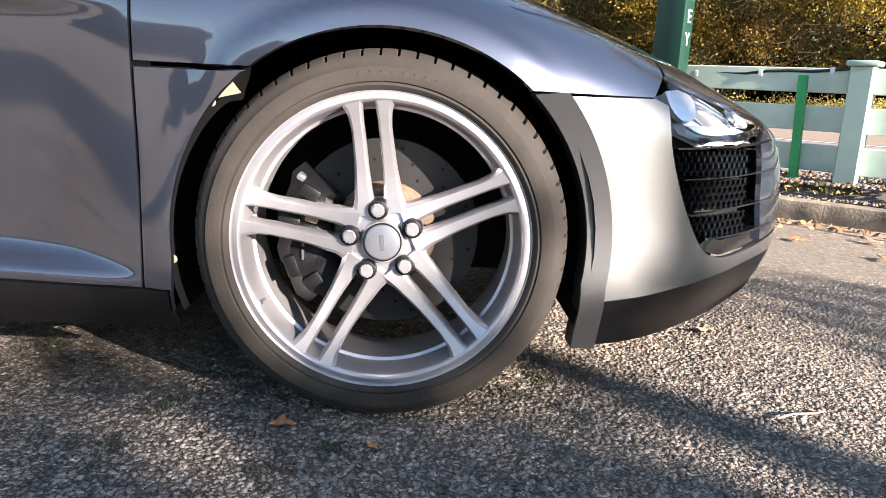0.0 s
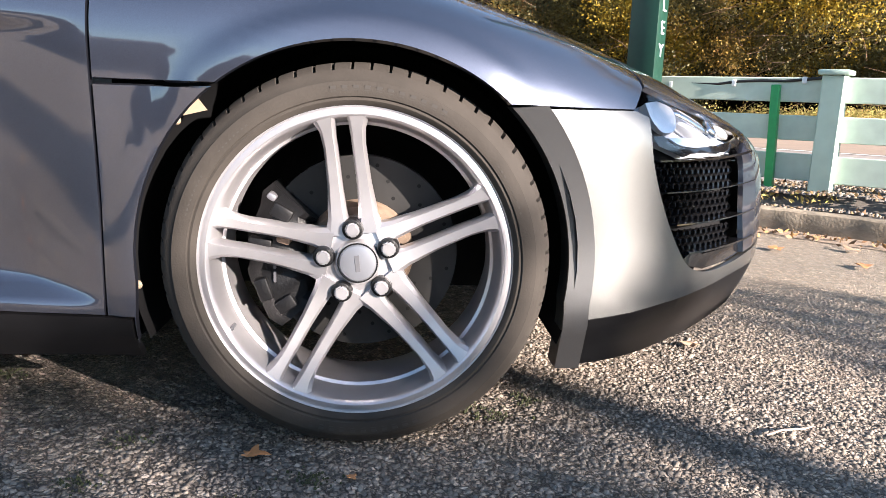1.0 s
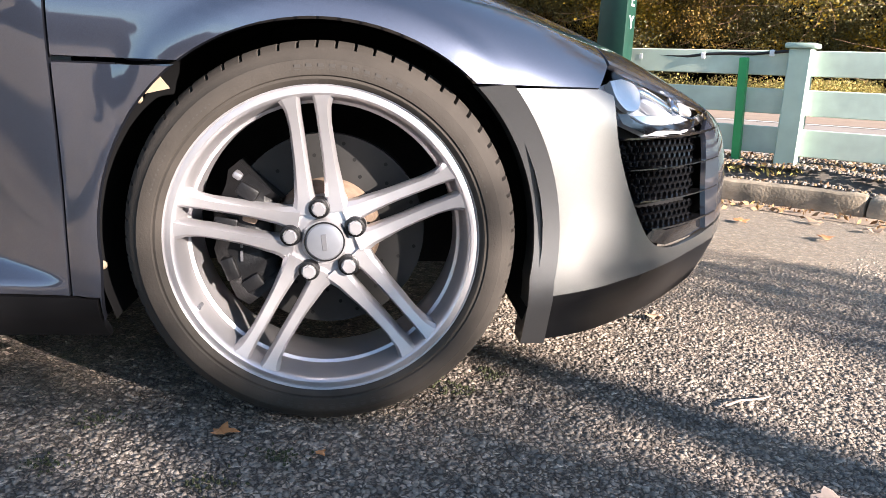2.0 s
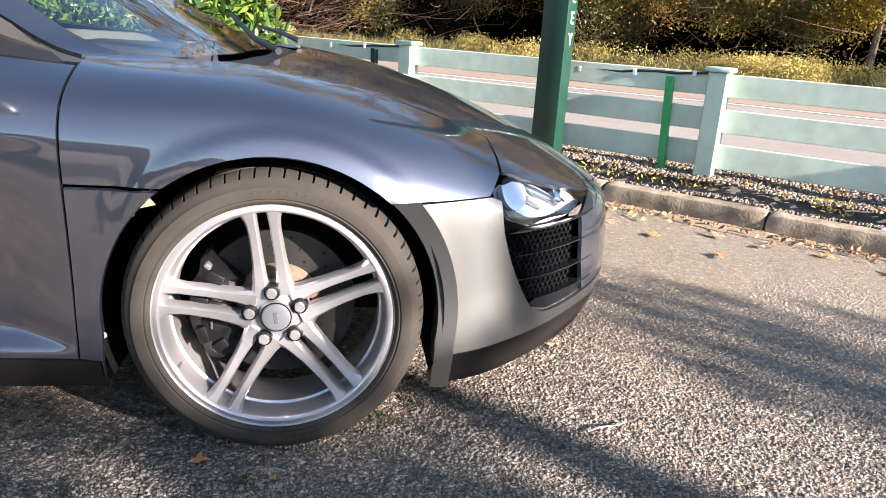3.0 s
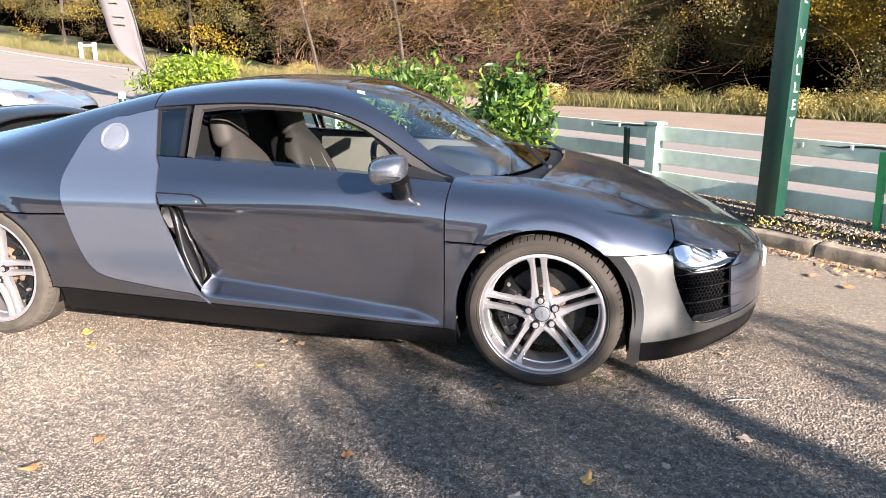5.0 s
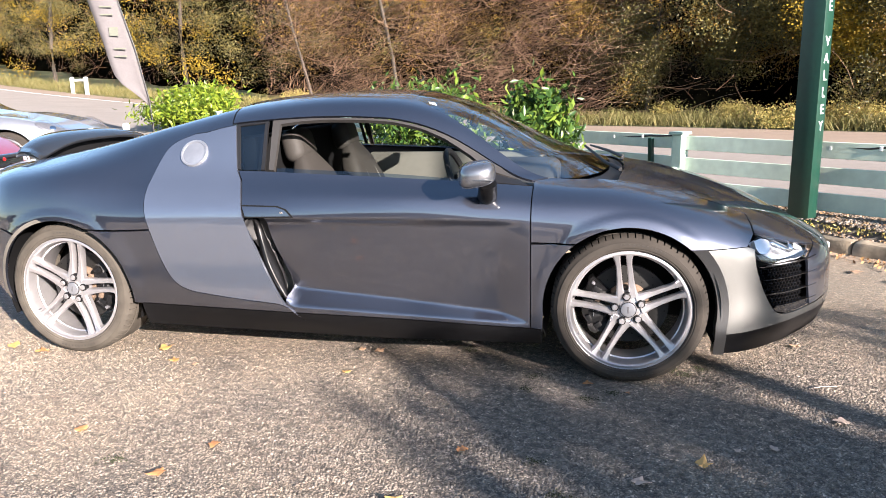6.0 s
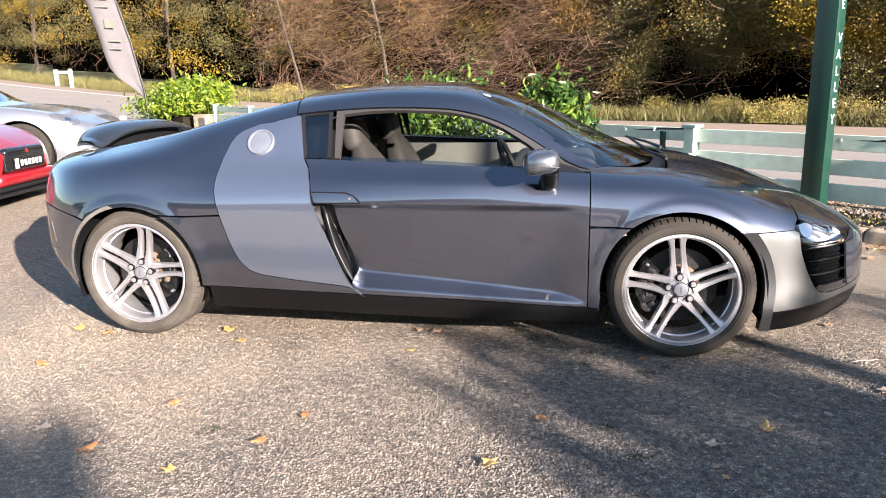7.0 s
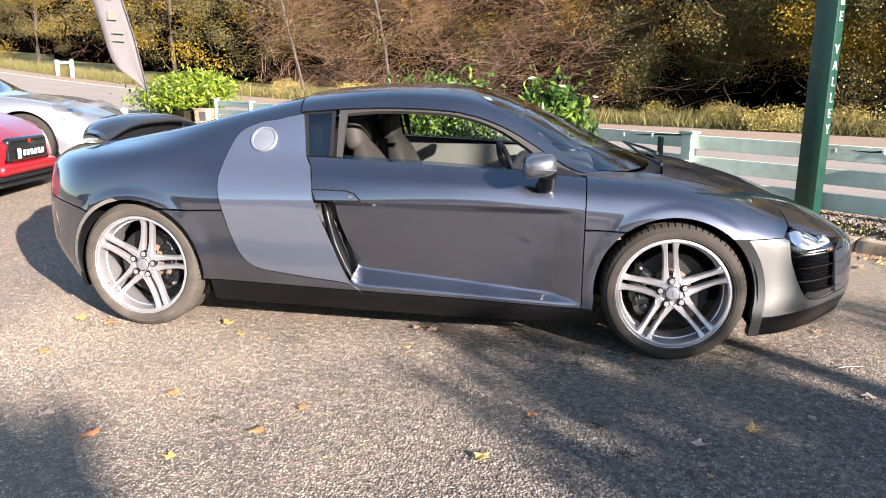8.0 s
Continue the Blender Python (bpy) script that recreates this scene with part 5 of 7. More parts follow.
def surf(x, v):
    """The body's surface at x along the car and v across it: 0 at the right lower edge, 9 in the middle, 18 at the left one."""
    x, v = np.atleast_1d(np.asarray(x, float)), np.atleast_1d(np.asarray(v, float))
    side = np.where(v > V_TOP, 1.0, -1.0)
    u = np.where(v > V_TOP, 2 * V_TOP - v, v)
    i = np.clip((x - GX0) / GDX, 0, BODY_W.shape[1] - 1.001)
    j = np.clip(u * GV, 0, BODY_W.shape[0] - 1.001)
    i0, j0 = i.astype(int), j.astype(int)
    a, b = i - i0, j - j0
    f = lambda g: g[j0, i0] * (1 - a) * (1 - b) + g[j0, i0 + 1] * a * (1 - b) + g[j0 + 1, i0] * (1 - a) * b + g[j0 + 1, i0 + 1] * a * b
    return np.stack([x, side * f(BODY_W), f(BODY_Z)], -1)


def surf_normal(x, v):
    e = 0.02
    n = np.cross(surf(x + e, v) - surf(x - e, v), surf(x, v + e * 4) - surf(x, v - e * 4))
    return n / (np.linalg.norm(n, axis=1)[:, None] + 1e-12)


def v_at(x, z):
    """v on the right flank at x and height z."""
    col = surf(np.full(181, x), np.linspace(0, V_TOP, 181))[:, 2]
    return float(np.interp(z, np.maximum.accumulate(col), np.linspace(0, V_TOP, 181)))


def xz(*pts):
    return [(x, v_at(x, z)) for x, z in pts]


def arc(cx, cz, r, a0, a1, n=16):
    return [(cx + r * math.cos(radians(a)), cz + r * math.sin(radians(a))) for a in np.linspace(a0, a1, n)]


def densify(pts, step=0.04):
    out = []
    for p, q in zip(pts, pts[1:] + pts[:1]):
        k = max(1, int(math.hypot(q[0] - p[0], (q[1] - p[1]) * 0.13) / step))
        out += [(p[0] + (q[0] - p[0]) * j / k, p[1] + (q[1] - p[1]) * j / k) for j in range(k)]
    return out


VS = 0.13


def panel(name, outline, mat, parent, label="", mirror=False, lift=0.0, groove=0.003, depth=0.010, dx=0.03, dv=0.2, thick=0.0):
    """A body panel: the outline in (x, v), laid on the body's surface, with an edge that turns in."""
    if mirror:
        outline = [(x, 2 * V_TOP - v) for x, v in outline]
    clean = [p for k, p in enumerate(outline) if abs(p[0] - outline[k - 1][0]) + abs(p[1] - outline[k - 1][1]) * VS > 0.002]
    bm = bmesh.new()
    face = bm.faces.new([bm.verts.new((x, v * VS, 0)) for x, v in clean])
    bm.normal_update()
    if face.normal.z < 0:
        face.normal_flip()
    if groove:
        ring = bmesh.ops.inset_region(bm, faces=[face], thickness=0.0016, use_boundary=True, use_even_offset=True)["faces"]
        bmesh.ops.delete(bm, geom=ring, context="FACES")
        bmesh.ops.inset_region(bm, faces=[face], thickness=0.0012, use_boundary=True, use_even_offset=True)
    xs = [p[0] for p in outline]
    vs = [p[1] for p in outline]
    for c in np.arange(math.floor(min(xs) / dx) * dx, max(xs), dx):
        bmesh.ops.bisect_plane(bm, geom=bm.verts[:] + bm.edges[:] + bm.faces[:], dist=1e-5, plane_co=(c, 0, 0), plane_no=(1, 0, 0))
    for c in np.arange(math.floor(min(vs) / dv) * dv, max(vs), dv):
        bmesh.ops.bisect_plane(bm, geom=bm.verts[:] + bm.edges[:] + bm.faces[:], dist=1e-5, plane_co=(0, c * VS, 0), plane_no=(0, 1, 0))
    bmesh.ops.remove_doubles(bm, verts=bm.verts[:], dist=2e-4)
    bm.verts.ensure_lookup_table()
    edge = {v for e in bm.edges if e.is_boundary for v in e.verts}
    co = np.array([v.co for v in bm.verts])
    pos = surf(co[:, 0], co[:, 1] / VS)
    nor = surf_normal(co[:, 0], co[:, 1] / VS)
    for k, v in enumerate(bm.verts):
        v.co = Vector(pos[k]) + Vector(nor[k]) * (lift - (depth if groove and v in edge else 0))
    if thick:
        geo = bmesh.ops.extrude_face_region(bm, geom=bm.faces[:])
        for k, v in enumerate([g for g in geo["geom"] if isinstance(g, bmesh.types.BMVert)]):
            m = v.normal
            v.co -= Vector((0, math.copysign(thick, v.co.y), 0))
    wall = {f for f in bm.faces if groove and any(v in edge for v in f.verts)}
    for f in bm.faces:
        f.smooth = f not in wall
    for e in bm.edges:
        if len({f in wall for f in e.link_faces}) == 2:
            e.smooth = False
    me = bpy.data.meshes.new(name)
    bm.to_mesh(me)
    bm.free()
    me.materials.append(mat)
    ob = new(name, me)
    ob.parent = parent
    return tagged(ob, label) if label else ob


car = tagged(new("sports_car"), "gunmetal grey two-seat sports coupe with silver side blades, driver window open", "car")


def curve(pts, k=5):
    """A smooth line through points."""
    p = np.array([pts[0]] + list(pts) + [pts[-1]], float)
    out = []
    for i in range(1, len(p) - 2):
        for t in np.arange(k) / k:
            a, b, c, d = p[i - 1], p[i], p[i + 1], p[i + 2]
            out.append(tuple(0.5 * (2 * b + (c - a) * t + (2 * a - 5 * b + 4 * c - d) * t * t + (3 * b - a - 3 * c + d) * t ** 3)))
    return out + [tuple(p[-1])]


# shut lines shared by neighbouring panels
DOOR_EDGE = [(-0.410, v) for v in np.linspace(v_at(-0.41, 0.226), 5.0, 24)]
EDGE_LOW = [p for p in DOOR_EDGE if p[1] < v_at(-0.41, 0.606)]
EDGE_HIGH = [p for p in DOOR_EDGE if p[1] > v_at(-0.41, 0.606)]
WING_SEAM = xz(*[(x, 0.6055) for x in np.linspace(-0.41, -0.245, 8)])
BUMPER_SEAM = xz(*[(x, 0.5896) for x in np.linspace(0.299, 0.473, 10)])
BELT = [(x, 5.0) for x in np.linspace(-1.775, -0.412, 36)]
VANE = xz(*curve([(-1.476, 0.264), (-1.520, 0.305), (-1.510, 0.379), (-1.545, 0.477), (-1.585, 0.587), (-1.603, 0.680)])) + xz((-1.603, 0.702), (-1.64, 0.703), (-1.698, 0.704))
BLADE_LOW = xz(*curve([(-1.476, 0.264), (-1.53, 0.318), (-1.575, 0.405), (-1.640, 0.558), (-1.698, 0.704)]))
BLADE_HIGH = xz(*curve([(-1.698, 0.704), (-1.722, 0.80), (-1.745, 0.86)])) + [(-1.775, 5.0)]
BLADE_PILLAR = [(-1.775 - 0.045 * t, 5.0 + 0.93 * t) for t in np.linspace(0, 1, 8)]
BLADE_BACK = [(-1.82, 5.93), (-1.90, 5.89), (-1.97, 5.84)] + xz(*curve([(-2.03, 1.062), (-2.115, 1.030), (-2.162, 0.99), (-2.188, 0.92), (-2.198, 0.84), (-2.194, 0.757), (-2.165, 0.64)]))
BLADE_FOOT = xz(*curve([(-2.165, 0.64), (-2.122, 0.503), (-2.071, 0.405), (-1.998, 0.357), (-1.864, 0.335), (-1.70, 0.317), (-1.54, 0.300), (-1.476, 0.264)]))
SILL_SEAM = [(x, 1.0) for x in np.linspace(-2.262, -0.364, 48)]
ARCH_F = lambda a0, a1, n=20: xz(*arc(0, 0.325, 0.356, a0, a1, n))
ARCH_R = lambda a0, a1, n=20: xz(*arc(-2.65, 0.325, 0.352, a0, a1, n))
GRILLE_EDGE = xz(*curve([(0.503, 0.578), (0.515, 0.50), (0.543, 0.42), (0.577, 0.35), (0.606, 0.312), (0.65, 0.298), (0.72, 0.302), (0.80, 0.315), (0.90, 0.325), (0.98, 0.325)], 4))
WINDOW_TOP = [(x, 6.0) for x in np.linspace(-1.83, -0.56, 34)]


def both(name, outline, mat, label="", **kw):
    outline = densify(outline)
    a = panel(name, outline, mat, car, label, **kw)
    b = panel(name, outline, mat, car, label, mirror=True, **kw)
    return a, b


both("door", DOOR_EDGE + BELT[::-1] + BLADE_HIGH[::-1][1:] + VANE[::-1][1:] + [p for p in SILL_SEAM if -1.46 < p[0] < -0.42], M["paint"], "gunmetal door skin with a deep hollow", dx=0.02, dv=0.05)
both("door_intake", VANE + BLADE_LOW[::-1][1:-1], M["black"], "dark air intake at the rear of the door", lift=-0.045)
both("side_blade", BLADE_LOW + BLADE_HIGH[1:] + BLADE_PILLAR[1:] + BLADE_BACK[1:] + BLADE_FOOT[1:-1], M["blade"], "satin silver side blade panel", lift=0.006, depth=0.014, groove=0.0045)
both("rear_lower_panel", BLADE_FOOT + [p for p in SILL_SEAM[::-1] if p[0] < -1.50] + ARCH_R(-7.5, 63.5, 16) + [(-2.35, BLADE_FOOT[0][1])], M["paint"], dx=0.03)
both("sill", SILL_SEAM + [(-0.362, 0.0), (-1.0, 0.0), (-1.6, 0.0), (-2.265, 0.0)], M["near_black"], "dark sill below the door", dx=0.05)
both("lower_wing", EDGE_LOW + WING_SEAM + ARCH_F(128, 186, 14) + xz((-0.358, 0.20), (-0.358, 0.155)) + [(-0.364, 1.0)], M["paint"], dx=0.02)
both("front_wing", WING_SEAM[::-1] + EDGE_HIGH + [(-0.412, 5.75), (-0.34, 6.28), (-0.20, 6.45), (-0.05, 6.52), (0.2, 6.5), (0.4, 6.35), (0.50, 6.12)] + xz((0.506, 0.66), (0.505, 0.628)) + BUMPER_SEAM[::-1] + ARCH_F(48, 128, 26), M["paint"], "front wing over the wheel", dx=0.02, dv=0.125)
FOLD = xz(*[(x, float(np.interp(x, [0.34, 0.48, 0.62, 0.74, 0.86, 0.98], [0.224, 0.236, 0.258, 0.275, 0.288, 0.295]))) for x in np.linspace(0.392, 0.975, 26)])
both("front_bumper", BUMPER_SEAM + GRILLE_EDGE + FOLD[::-1] + xz(*arc(0, 0.325, 0.3995, -9, 41, 16)), M["bumper"], "paler, less glossy gunmetal front bumper corner", dx=0.02, dv=0.125)
# lip of the same paint; its undershade is put into a near-black colour
both("bumper_lip", [(x, v + 0.02) for x, v in FOLD] + [(0.97, 0.0), (0.90, 0.0), (0.80, 0.0), (0.70, 0.0), (0.60, 0.0), (0.50, 0.0), (0.44, 0.0), (0.394, 0.0)], M["near_black"], "undercut lower lip of the bumper, undershade put into its dark colour", groove=0, dx=0.02, dv=0.2, lift=-0.001)
both("splitter", [(x, 0.02 + 0.26 * min(1, (x - 0.62) / 0.2)) for x in np.linspace(0.62, 0.96, 14)] + [(x, 0.0) for x in np.linspace(0.96, 0.62, 14)], M["gloss"], "thin black front splitter", lift=0.004, groove=0, dx=0.02)
inner = arc(0, 0.325, 0.3575, 47.5, -10, 18) + [(0.353, z) for z in np.linspace(0.245, 0.128, 6)]
outer = arc(0, 0.325, 0.4035, 41.5, -10, 18) + [(0.3975, z) for z in np.linspace(0.245, 0.128, 6)]
for s in (-1, 1):
    verts, faces = [], []
    for k, ((xi, zi), (xo, zo)) in enumerate(zip(inner, outer)):
        y = float(surf(xo, v_at(xo, max(zo, 0.24)))[0][1]) + 0.43 * max(0, 0.225 - zo)
        verts += [(xo, -s * (y + 0.014), zo), (xo, -s * (y - 0.0025), zo), (xi + 0.001, -s * (y - 0.004), zi), (xi, -s * (y - 0.001), zi), (xi, -s * (y + 0.055), zi)]
        if k:
            for m in range(4):
                q = 5 * k + m
                faces.append((q - 5, q - 4, q + 1, q))
    lip = link_mesh("arch_flange", verts, faces, M["arch_paint"], car, "flat chipped flange round the wheel arch")
    for p in lip.data.polygons:
        p.use_smooth = True
    for e in lip.data.edges:
        e.use_edge_sharp = e.vertices[0] % 5 == e.vertices[1] % 5
# pale strip on the rear arch: the sun on its edge is its colour
both("arch_lip", xz(*arc(-2.65, 0.325, 0.354, 100, 188, 22), *arc(-2.65, 0.325, 0.372, 188, 104, 20)), M["lip"], "pale wheel arch lip with its sunlit edge put into the colour", lift=0.002, groove=0, dx=0.02, dv=0.1)
both("grille_recess", GRILLE_EDGE[:-12] + xz((0.87, 0.325), (0.87, 0.50), (0.70, 0.525), (0.60, 0.512), (0.535, 0.54)), M["cabin"], "black side grille recess", lift=-0.045, groove=0)
both("grille_sill", xz((0.598, 0.322), (0.615, 0.309), (0.65, 0.2995), (0.72, 0.3035), (0.79, 0.3155), (0.79, 0.338), (0.72, 0.330), (0.65, 0.328), (0.62, 0.336)), M["gloss"], "black lower edge of the side grille", lift=-0.010, groove=0)
both("nose", xz((0.765, 0.311), (0.90, 0.327), (0.978, 0.328)) + [(0.978, 8.95), (0.956, 8.95), (0.946, 7.0), (0.886, 5.9), (0.806, 5.7)] + xz((0.80, 0.548), (0.745, 0.513), (0.752, 0.40)), M["paint"], "gunmetal nose beside the grille", dv=0.15, dx=0.02)
both("rear_wing", ARCH_R(63.5, 128, 24) + xz((-3.02, 0.64), (-3.30, 0.68)) + [(-3.36, 4.2), (-3.34, 5.0), (-3.30, 6.3), (-2.9, 6.8), (-2.6, 7.05), (-2.2, 7.1), (-1.87, 7.1), (-1.845, 6.0)] + BLADE_BACK + [(-2.35, BLADE_FOOT[0][1])], M["paint"], "broad rear haunch", dx=0.025, dv=0.125)
both("rear_bumper", xz((-3.02, 0.64), (-3.30, 0.68)) + [(-3.40, 3.4), (-3.42, 2.0), (-3.40, 0.0), (-3.2, 0.0), (-3.02, 0.0)] + xz((-3.005, 0.26)) + ARCH_R(186, 129, 16), M["paint"], dx=0.03)
both("window_frame", [(-1.625, 5.0), (-1.645, 5.99), (-1.5, 5.99), (-1.38, 5.99), (-1.1, 5.99), (-0.955, 5.99), (-0.816, 5.99), (-0.677, 5.99), (-0.56, 5.97), (-0.47, 5.6)] + [(-0.60, 5.55), (-0.70, 5.74), (-0.82, 5.84), (-0.93, 5.88), (-1.1, 5.90), (-1.38, 5.90), (-1.5, 5.88), (-1.598, 5.84), (-1.595, 5.0)], M["seal"], "grey rubber window frame", groove=0.002, depth=0.02, dx=0.03)
both("quarter_frame", [(-1.64, 5.0), (-1.66, 5.98), (-1.825, 5.98), (-1.785, 5.0), (-1.76, 5.0), (-1.765, 5.1), (-1.80, 5.88), (-1.68, 5.9), (-1.665, 5.1), (-1.665, 5.0)], M["black"], "black quarter window surround", groove=0.002)
both("quarter_glass", [(-1.77, 5.02), (-1.815, 5.93), (-1.665, 5.94), (-1.65, 5.02)], M["tint"], "dark quarter window", lift=-0.006, groove=0)
both("side_window", [(-1.59, 4.98), (-1.59, 5.10), (-1.2, 5.10), (-0.64, 5.10), (-0.62, 4.98), (-1.2, 4.98)], M["tint"], "lowered door glass showing above the sill", lift=-0.015, groove=0)
both("mirror_sail", [(-0.63, 5.02), (-0.605, 5.5), (-0.47, 5.55), (-0.43, 5.02)], M["black"], dx=0.03)
# roof with screen pillars, screen, bonnet, engine lid: across the middle
ROOF = [(-1.845, 6.0)] + WINDOW_TOP[1:] + [(-0.47, 5.85), (-0.42, 5.78), (-0.35, 6.28), (-0.46, 6.48), (-0.60, 6.68), (-0.76, 6.92), (-0.90, 7.15), (-0.985, 7.45), (-1.02, 8.0), (-1.035, 9.0)]


def across(half):
    """A closed outline from a half one that starts and ends on the middle line."""
    return half + [(x, 2 * V_TOP - v) for x, v in half[-2:0:-1]]


panel("roof", densify([(-1.88, 9.0), (-1.875, 8.0), (-1.865, 7.12)] + ROOF[:] + [(x, 2 * V_TOP - v) for x, v in ROOF[-2::-1]] + [(-1.865, 10.88), (-1.875, 10.0)]), M["paint"], car, "gunmetal roof and screen pillars", dx=0.03, dv=0.15)
panel("windscreen", densify(across([(-1.04, 9.0), (-1.025, 8.0), (-0.99, 7.47), (-0.905, 7.17), (-0.765, 6.95), (-0.605, 6.71), (-0.465, 6.51), (-0.36, 6.33), (-0.22, 6.7), (-0.12, 7.5), (-0.08, 8.2), (-0.07, 9.0)])), M["glass"], car, "raked windscreen", groove=0, dx=0.04, lift=-0.004)
panel("bonnet", densify(across([(0.0, 9.0), (-0.01, 8.2), (-0.04, 7.2), (-0.05, 6.56), (0.2, 6.54), (0.4, 6.39), (0.502, 6.13)] + xz((0.507, 0.66), (0.508, 0.632), (0.53, 0.626), (0.57, 0.612), (0.62, 0.596), (0.67, 0.582), (0.72, 0.568), (0.76, 0.558), (0.80, 0.549)) + [(0.803, 5.7), (0.88, 5.9), (0.94, 7.0), (0.95, 9.0)])), M["paint"], car, "gunmetal bonnet reflecting trees", dx=0.025, dv=0.15)
panel("scuttle", densify(across([(-0.065, 9.0), (-0.075, 8.2), (-0.115, 7.5), (-0.21, 6.75), (-0.33, 6.36), (-0.20, 6.5), (-0.06, 6.6), (-0.045, 7.2), (-0.015, 8.2), (-0.005, 9.0)])), M["black"], car, "black scuttle panel under the wipers", lift=-0.02, groove=0)
panel("rear_window", densify(across([(-1.885, 9.0), (-1.88, 8.0), (-1.875, 7.16), (-2.2, 7.14), (-2.6, 7.1), (-2.62, 8.0), (-2.62, 9.0)])), M["tint"], car, "dark engine cover window", groove=0, lift=-0.01, dx=0.05)
panel("rear_deck", densify(across([(-2.63, 9.0), (-2.63, 8.0), (-2.61, 7.09), (-2.9, 6.84), (-3.29, 6.36), (-3.38, 7.2), (-3.41, 9.0)])), M["paint"], car, dx=0.04)
# headlamps and side grilles
LAMP = xz((0.506, 0.615), (0.512, 0.575), (0.540, 0.530), (0.60, 0.508), (0.665, 0.512), (0.72, 0.522), (0.785, 0.532), (0.80, 0.546), (0.76, 0.556), (0.72, 0.566), (0.67, 0.580), (0.62, 0.594), (0.57, 0.610), (0.53, 0.624))


def on_body(x, z, lift, side):
    v = v_at(x, z)
    v = v if side < 0 else 2 * V_TOP - v
    p, n = surf(x, v)[0], surf_normal(np.array([x]), np.array([v]))[0]
    return Vector(p) + Vector(n) * lift, Vector(n)


def blob(name, centre, normal, sx, sy, sz, mat, parent, power=1.0):
    """A rounded form whose z stands along a normal and x along the car."""
    bm = bmesh.new()
    bmesh.ops.create_uvsphere(bm, u_segments=24, v_segments=14, radius=1)
    for v in bm.verts:
        v.co = Vector([math.copysign(abs(q) ** power, q) for q in v.co])
        v.co = Vector((v.co.x * sx, v.co.y * sy, v.co.z * sz))
    ob = part(name, bm, mat, parent)
    z = normal.normalized()
    x = (Vector((1, 0, 0)) - z * z.x).normalized()
    y = z.cross(x)
    ob.matrix_basis = Matrix.Translation(centre) @ Matrix((x, y, z)).transposed().to_4x4()
    return ob


def honeycomb(name, x0, x1, zlo, zhi, mat, parent, side, pitch=0.0155, lift=-0.024):
    """A hexagonal wire grille laid behind the body surface."""
    verts, faces = [], []
    row, z = 0, zlo
    while z < zhi:
        x = x0 + (pitch / 2 if row % 2 else 0)
        while x < x1:
            base = len(verts)
            for r, up in ((pitch * 0.56, 0.0), (pitch * 0.38, 0.005), (pitch * 0.36, -0.010)):
                for k in range(6):
                    a = math.pi / 6 + k * math.pi / 3
                    q, n = on_body(x + r * math.cos(a), z + r * math.sin(a), lift + up, side)
                    verts.append(tuple(q))
            for k in range(6):
                m = (k + 1) % 6
                faces.append((base + k, base + m, base + 6 + m, base + 6 + k))
                faces.append((base + 6 + k, base + 6 + m, base + 12 + m, base + 12 + k))
            x += pitch
        z += pitch * 0.866
        row += 1
    return link_mesh(name, verts, faces, mat, parent)


